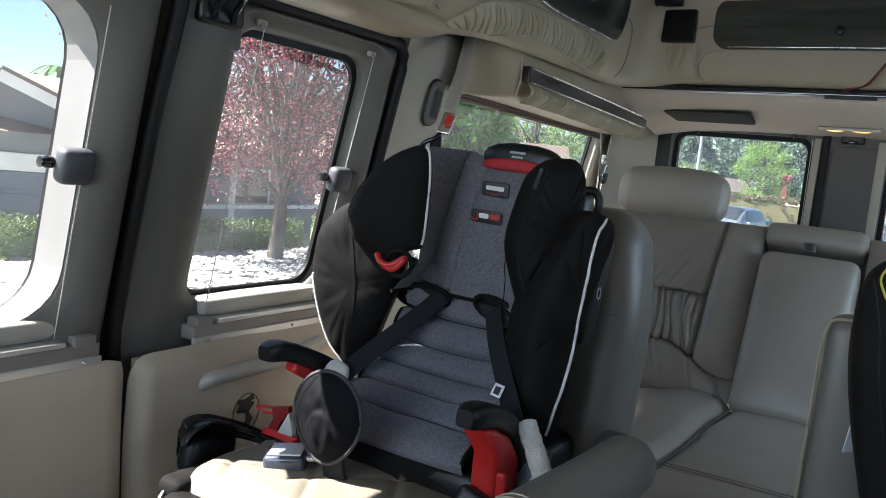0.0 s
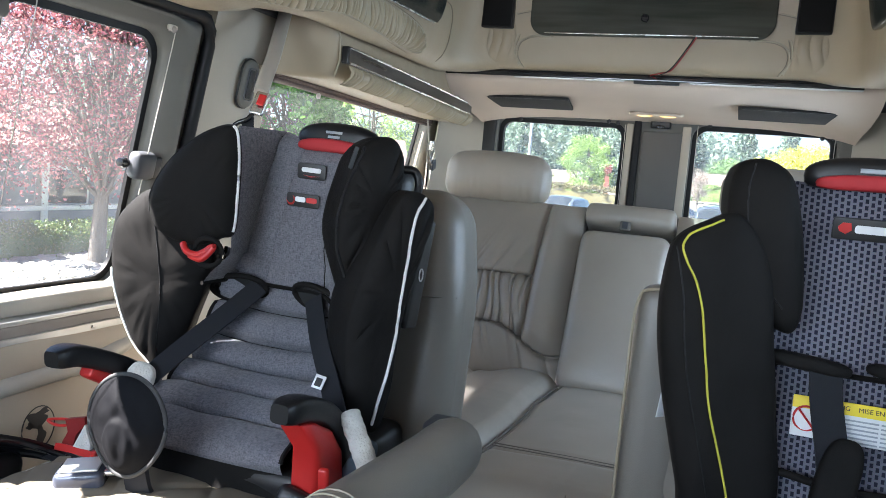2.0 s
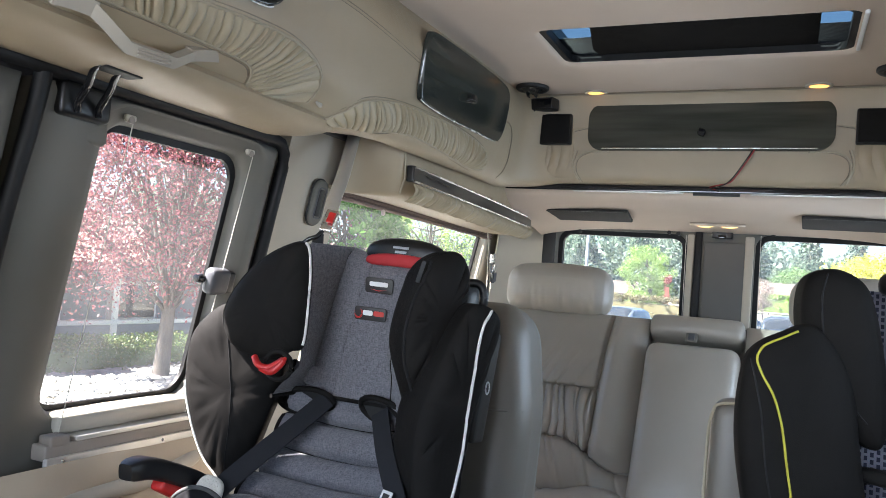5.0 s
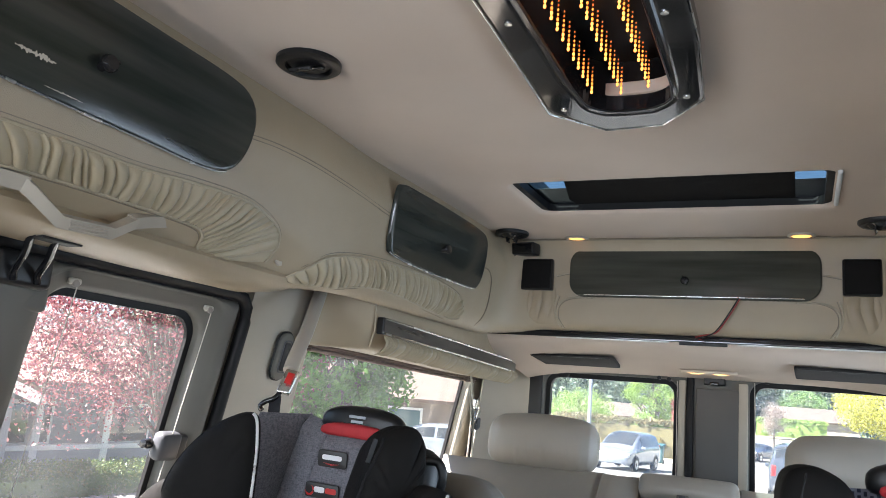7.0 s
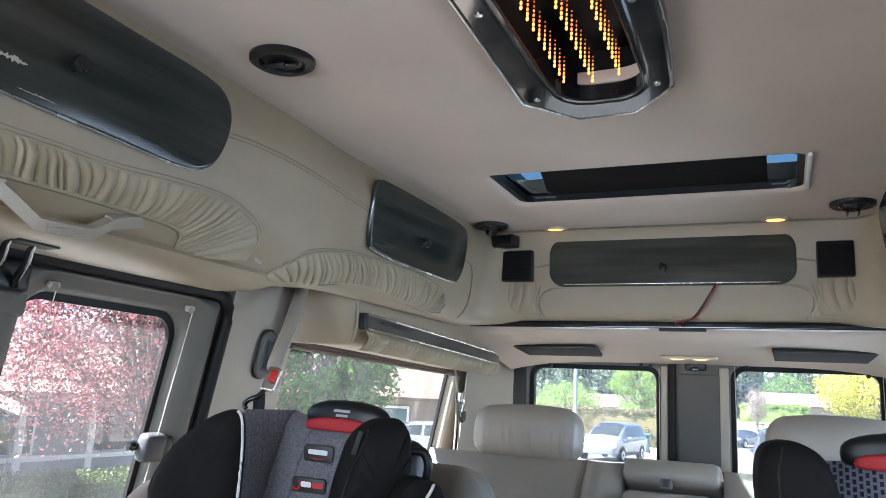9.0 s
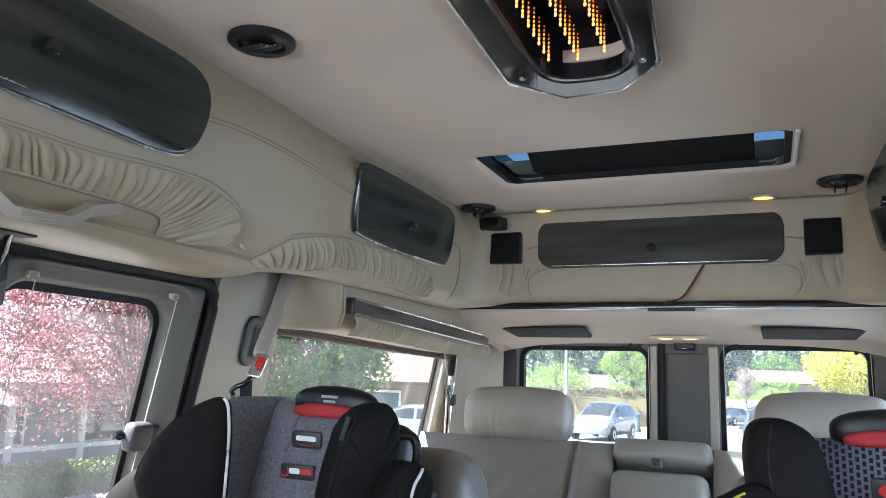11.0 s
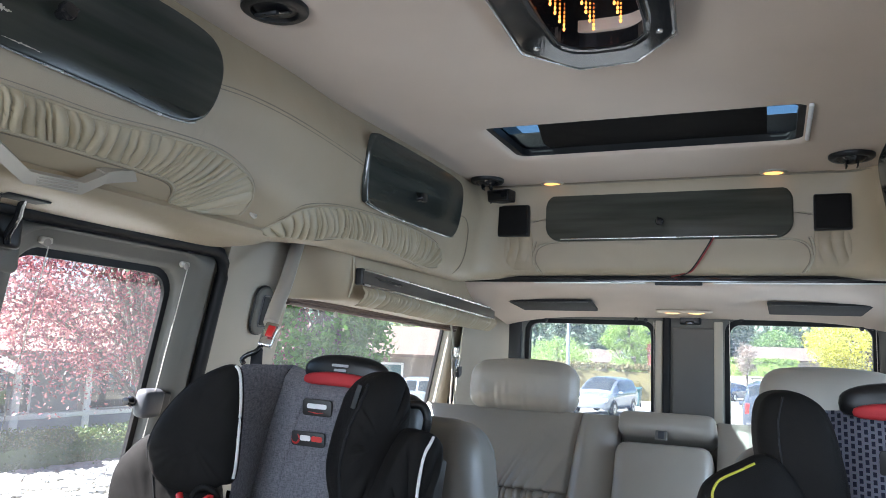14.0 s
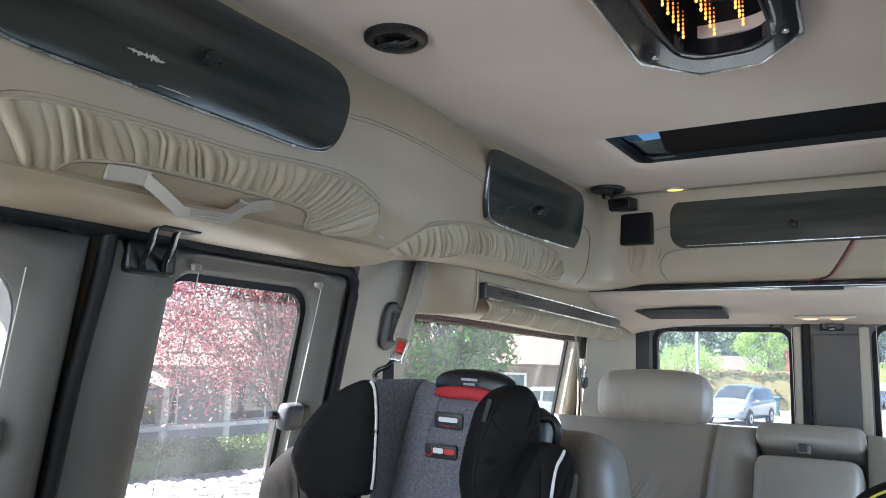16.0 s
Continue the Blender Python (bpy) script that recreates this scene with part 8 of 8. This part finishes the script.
part("roof_vent", rbox(0.5, 0.4, 0.3, 0.05, M @ pose(1.4, 3.0, 2.95)), WHITETRIM, g1)
g1b, M2 = gable_house("house with a broad tan shingle roof", -22.5, 5.5, 148, 9, 15, 2.6, 5.2, GREYWALL, SHINGLE)
# porch house behind the tree
M = pose(-15.6, 12.6, ground_z(-15, 12), 0, 0, 90)
g2 = thing("house", "grey house with white porch posts and a tan shingle roof", "house", (-16, 12.6, ground_z(-15, 12)))
part("wall", rbox(11, 5, 3.0, 0.02, M @ pose(0.8, 3.4, 1.3)), GREYWALL, g2)
part("porch_wall", rbox(11, 0.18, 0.95, 0.02, M @ pose(0.8, 0.0, 0.35)), BLUEDOOR, g2, "blue-grey boarded porch wall")
part("porch_rail", rbox(11.2, 0.26, 0.12, 0.02, M @ pose(0.8, 0.0, 0.88)), WHITETRIM, g2)
for k in range(6):
    part("porch_post", rbox(0.22, 0.22, 2.5, 0.02, M @ pose(-4.2 + k * 2.0, 0.0, 1.15)), WHITETRIM, g2)
    part("post_foot", rbox(0.36, 0.34, 0.35, 0.03, M @ pose(-4.2 + k * 2.0, -0.02, 0.12)), WHITETRIM, g2)
part("roof", prism([(-1.2, 0), (6.6, 0), (2.8, 1.35)], 12, 0, M @ Matrix(((0, 0, 1, -5.2), (1, 0, 0, 0), (0, 1, 0, 2.42), (0, 0, 0, 1)))), SHINGLE, g2)
part("front_door", rbox(0.95, 0.08, 2.0, 0.02, M @ pose(-3.2, 0.88, 0.95)), BINPL, g2, "bright blue front door")
for k in (0, 2):
    w = part("window", rbox(1.5, 0.10, 1.1, 0.02, M @ pose(0.2 + k * 1.6, 0.88, 1.35)), WHITETRIM, g2)
    part("pane", rbox(1.3, 0.04, 0.9, 0.01, M @ pose(0.2 + k * 1.6, 0.82, 1.35)), CARGLASS, w)
# house seen past the rear side window
g3, M = gable_house("low house with a broad pink-tan roof", -22.2, 28.5, -63, 6.6, 9.0, 2.2, 3.3, PALESTUCCO, PINKROOF)
w = part("window", rbox(0.12, 1.5, 1.3, 0.02, M @ pose(3.32, 6.9, 1.25)), WHITETRIM, g3)
part("pane", rbox(0.06, 1.3, 1.1, 0.01, M @ pose(3.38, 6.9, 1.25)), BINPL, w)
g3b, M = gable_house("beige house with a low pink-tan roof", -27.5, 36.0, 120, 8.0, 14, 2.3, 3.6, BEIGEWALL, PINKROOF)
g4, M = gable_house("far house with a brown roof", 6.3, 105, 90, 7.0, 8.4, 1.9, 3.3, BEIGEWALL, FARROOF)
g5, M = gable_house("far house with a brown roof", -15.2, 84, 95, 7.0, 7, 1.9, 3.1, BEIGEWALL, FARROOF, -1.1)

# street lamp pole and bin
pl = thing("street_lamp", "slim grey steel street lamp pole", "street lamp", (-10.4, 43, ground_z(-10.4, 43)))
z0 = ground_z(-10.4, 43)
part("pole", tube([(-10.4, 43, z0), (-10.4, 43, z0 + 3.5), (-10.4, 43, z0 + 8)], [0.13, 0.10, 0.07], 10), POLE, pl)
part("arm", tube(spline([(-10.4, 43, z0 + 7.8), (-10.0, 43, z0 + 8.3), (-9.0, 43, z0 + 8.4)], 5), 0.05, 8), POLE, pl)
part("head", rbox(0.8, 0.3, 0.16, 0.06, pose(-8.8, 43, z0 + 8.38)), POLE, pl)
pl2 = thing("telegraph_pole", "brown wooden pole behind the houses", "pole", (-26, 11, ground_z(-26, 11)))
part("pole", tube([(-28.0, 14.0, ground_z(-28, 14)), (-28.0, 14.0, 6.5)], 0.16, 8), BARK, pl2)
PX, PY, PZ = -52.0, 31.9, 4.2
palm = thing("palm", "palm tree top with drooping fronds behind the roof", "palm tree", (PX, PY, ground_z(PX, PY)))
part("trunk", tube([(PX, PY, ground_z(PX, PY)), (PX, PY, PZ)], [0.3, 0.22], 8), BARK, palm)
for k in range(14):
    a = 2 * math.pi * k / 14
    P = spline([(PX, PY, PZ), (PX + 1.0 * math.cos(a), PY + 1.0 * math.sin(a), PZ + 0.6), (PX + 2.1 * math.cos(a), PY + 2.1 * math.sin(a), PZ - 0.1)], 6)
    part("frond", tube(P, 0, flat=(0.16, 0.02)), GREEN, palm)
bn = thing("wheelie_bin", "blue-green plastic wheelie bin at the kerb", "bin", (-7.95, 51.0, ground_z(-7.95, 51.0)))
z0 = ground_z(-7.95, 51.0)
part("body", warp(rbox(0.75, 0.8, 1.05, 0.05, pose(0, 0, 0.58)), lambda c: Vector((c.x * (0.8 + 0.2 * c.z), c.y * (0.8 + 0.2 * c.z), c.z)) + Vector((-7.95, 51.0, z0))), BINPL, bn)
part("lid", rbox(0.84, 0.92, 0.10, 0.04, pose(-7.95, 50.98, z0 + 1.15, 4, 0, 0)), BINPL, bn)
for s in (-1, 1):
    part("wheel", lathe([(0.02, -0.04), (0.13, -0.04), (0.13, 0.04), (0.02, 0.04)], 14, pose(-7.95 + s * 0.30, 51.3, z0 + 0.13, 0, 90, 0)), RUBBER, bn)


CAR_FORMS = {
    # along the length (tail to nose): height of sill, belt and roof, half width at belt and roof, as shares of the half width
    "van": [(-0.500, 0.50, 0.80, 0.98, 0.80, 0.70), (-0.494, 0.36, 0.98, 1.30, 0.92, 0.74), (-0.470, 0.30, 1.02, 1.58, 0.97, 0.72), (-0.430, 0.28, 1.02, 1.70, 0.99, 0.73), (-0.30, 0.27, 1.01, 1.75, 1.0, 0.74), (-0.05, 0.27, 0.99, 1.76, 1.0, 0.74), (0.06, 0.27, 0.97, 1.71, 1.0, 0.73), (0.16, 0.27, 0.96, 1.50, 1.0, 0.73), (0.26, 0.27, 0.95, 1.20, 0.99, 0.76), (0.32, 0.27, 0.93, 1.04, 0.98, 0.82), (0.42, 0.27, 0.84, 0.93, 0.94, 0.80), (0.475, 0.28, 0.70, 0.82, 0.86, 0.70), (0.50, 0.38, 0.56, 0.64, 0.72, 0.58)],
    "suv": [(-0.500, 0.55, 0.85, 1.02, 0.86, 0.76), (-0.494, 0.42, 1.06, 1.40, 0.95, 0.78), (-0.478, 0.38, 1.10, 1.74, 0.98, 0.78), (-0.440, 0.36, 1.11, 1.86, 1.0, 0.79), (-0.25, 0.36, 1.10, 1.90, 1.0, 0.79), (0.0, 0.36, 1.09, 1.88, 1.0, 0.78), (0.08, 0.36, 1.08, 1.80, 1.0, 0.78), (0.18, 0.36, 1.08, 1.35, 1.0, 0.82), (0.24, 0.36, 1.06, 1.18, 0.99, 0.86), (0.42, 0.36, 1.00, 1.10, 0.97, 0.86), (0.485, 0.38, 0.85, 1.00, 0.92, 0.80), (0.50, 0.46, 0.70, 0.80, 0.84, 0.70)],
    "saloon": [(-0.500, 0.42, 0.70, 0.82, 0.78, 0.66), (-0.490, 0.32, 0.84, 0.94, 0.90, 0.74), (-0.44, 0.26, 0.92, 1.02, 0.95, 0.76), (-0.36, 0.25, 0.94, 1.08, 0.98, 0.74), (-0.26, 0.25, 0.94, 1.32, 1.0, 0.70), (-0.16, 0.25, 0.93, 1.43, 1.0, 0.68), (0.0, 0.25, 0.92, 1.45, 1.0, 0.68), (0.08, 0.25, 0.91, 1.40, 1.0, 0.68), (0.17, 0.25, 0.90, 1.18, 1.0, 0.72), (0.25, 0.25, 0.89, 0.99, 0.99, 0.80), (0.40, 0.25, 0.80, 0.88, 0.95, 0.78), (0.475, 0.27, 0.66, 0.74, 0.86, 0.68), (0.50, 0.36, 0.52, 0.58, 0.70, 0.54)],
}


def car(label, x, y, turn, L, W, kind, paint):
    """A parked car, nose along local +x: one smooth shell with glass, lamps, mirrors and wheels on it."""
    z = ground_z(x, y) + 0.01
    t = thing("car", label, "car", (x, y, z), turn=0)
    M = pose(x, y, z, 0, 0, turn)
    form = CAR_FORMS[kind]
    us = [f[0] for f in form]

    def shell(a, v, lift=0.0):
        """A point at a share of the length and v (0 to 10) round from one sill over the roof to the other."""
        sill, belt, roof, wb, wr = [float(np.interp(a, us, [f[k] for f in form])) for k in range(1, 6)]
        wb, wr = wb * W / 2, wr * W / 2
        half = [(wb * 0.90, sill), (wb, sill + 0.14), (wb * 1.01, belt), (wr + 0.03, lerp(belt, roof, 0.86)), (wr * 0.72, roof), (0, roof + 0.03)]
        k = min(v, 10 - v)
        i = min(int(k), 4)
        (y0, z0), (y1, z1) = half[i], half[i + 1]
        yy, zz = lerp(y0, y1, k - i), lerp(z0, z1, k - i)
        out = Vector((0.35 if a > 0.05 and k > 3 else 0, 1.0 if 1 < k < 3.4 else 0.25, 0.3 if k < 3.4 else 1.0)).normalized() * lift
        return M @ Vector((a * L + out.x, (yy + out.y) * (-1 if v < 5 else 1), zz + out.z))

    fine = sorted(set([float(q) for q in np.linspace(-0.5, 0.5, 45)] + us))
    bm = bmesh.new()
    g = [[bm.verts.new(shell(a, v / 4)) for v in range(41)] for a in fine]
    for p, q in zip(g, g[1:]):
        for k in range(40):
            bm.faces.new((p[k], q[k], q[k + 1], p[k + 1]))
    bm.faces.new(g[0]), bm.faces.new(g[-1][::-1])
    bmesh.ops.recalc_face_normals(bm, faces=bm.faces)
    part("body", bm, paint, t)
    front = {"van": (0.05, 0.27), "suv": (0.075, 0.19), "saloon": (0.07, 0.22)}[kind]
    back = {"van": (-0.490, -0.455), "suv": (-0.490, -0.462), "saloon": (-0.35, -0.20)}[kind]
    doors = {"van": ((-0.44, -0.26), (-0.24, -0.06), (-0.04, 0.11)), "suv": ((-0.44, -0.28), (-0.26, -0.11), (-0.09, 0.08)), "saloon": ((-0.24, -0.09), (-0.07, 0.09))}[kind]
    for v0, v1 in ((2.18, 2.94), (7.82, 7.06)):
        for a0, a1 in doors:
            part("side_window", sheet(lambda u, w, v0=v0, v1=v1, a0=a0, a1=a1: shell(lerp(a0, a1, u), lerp(v0, v1, w), 0.010), 6, 5, 0.004), CARGLASS, t)
    part("windscreen", sheet(lambda u, w: shell(lerp(front[0], front[1], u), lerp(3.35, 6.65, w), 0.012), 10, 10, 0.004), CARGLASS, t)
    part("rear_screen", sheet(lambda u, w: shell(lerp(back[0], back[1], u), lerp(3.1, 6.9, w), 0.0) + M.to_3x3() @ Vector((-0.015, 0, 0.004)), 8, 10, 0.004), CARGLASS, t)
    for xx in (-0.30 * L, 0.31 * L):
        for s in (-1, 1):
            wh = part("wheel", lathe([(0.20, -0.11), (0.32, -0.11), (0.34, -0.07), (0.34, 0.07), (0.32, 0.11), (0.20, 0.11)], 24, M @ pose(xx, s * (W / 2 - 0.09), 0.34, 90, 0, 0)), RUBBER, t)
            part("rim", lathe([(0.02, -0.10), (0.21, -0.115), (0.21, 0.115), (0.02, 0.10)], 18, M @ pose(xx, s * (W / 2 - 0.085), 0.34, 90, 0, 0)), ALU, wh)
            part("wheel_arch", tube([M @ Vector((xx + 0.39 * math.cos(q), s * (W / 2 - 0.01), 0.34 + 0.39 * math.sin(q))) for q in np.linspace(0.05, math.pi - 0.05, 18)], 0.03, 6), GREYPL, t)
    for s in (-1, 1):
        part("headlight", rbox(0.26, 0.34, 0.15, 0.06, M @ pose(0.455 * L, s * (W / 2 - 0.26), 0.72, 0, 22, -s * 24)), LABELWHITE, t)
        part("tail_lamp", rbox(0.12, 0.16, 0.36, 0.04, M @ pose(-0.488 * L, s * (W / 2 - 0.16), 1.02 if kind != "saloon" else 0.78)), RED, t, "red tail lamp")
        part("mirror", rbox(0.16, 0.20, 0.14, 0.05, M @ pose(0.14 * L, s * (W / 2 + 0.07), 1.06 if kind != "saloon" else 0.98)), paint, t)
        if kind == "suv":
            part("roof_rail", tube([M @ Vector((a * L, s * 0.66, 1.95)) for a in (-0.40, -0.2, 0.0)], 0.025, 8), BLACKPL, t)
    part("grille", rbox(0.08, 0.62, 0.12, 0.03, M @ pose(0.487 * L, 0, 0.60 if kind != "suv" else 0.78)), GREYPL, t)
    part("lower_intake", rbox(0.10, 0.95, 0.12, 0.03, M @ pose(0.482 * L, 0, 0.42)), GREYPL, t)
    part("rear_bumper", rbox(0.16, W - 0.24, 0.18, 0.05, M @ pose(-0.492 * L, 0, 0.50)), GREYPL, t)
    part("plate", rbox(0.02, 0.32, 0.16, 0.01, M @ pose(-0.503 * L, 0, 0.80)), LABELWHITE, t, "blank white plate")
    return t


car("silver minivan parked at the kerb", -7.4, 38.5, -97, 4.95, 1.98, "van", SILVERPAINT)
car("slate off-road estate parked in the street", 0.26, 29.6, 91, 4.8, 1.95, "suv", DARKPAINT)
car("dark blue saloon parked far down the street", -3.1, 72, -112, 4.5, 1.8, "saloon", BLUEPAINT)
car("silver-blue saloon parked before the beige house", -10.9, 25.2, 15, 4.5, 1.8, "saloon", SILVERPAINT)
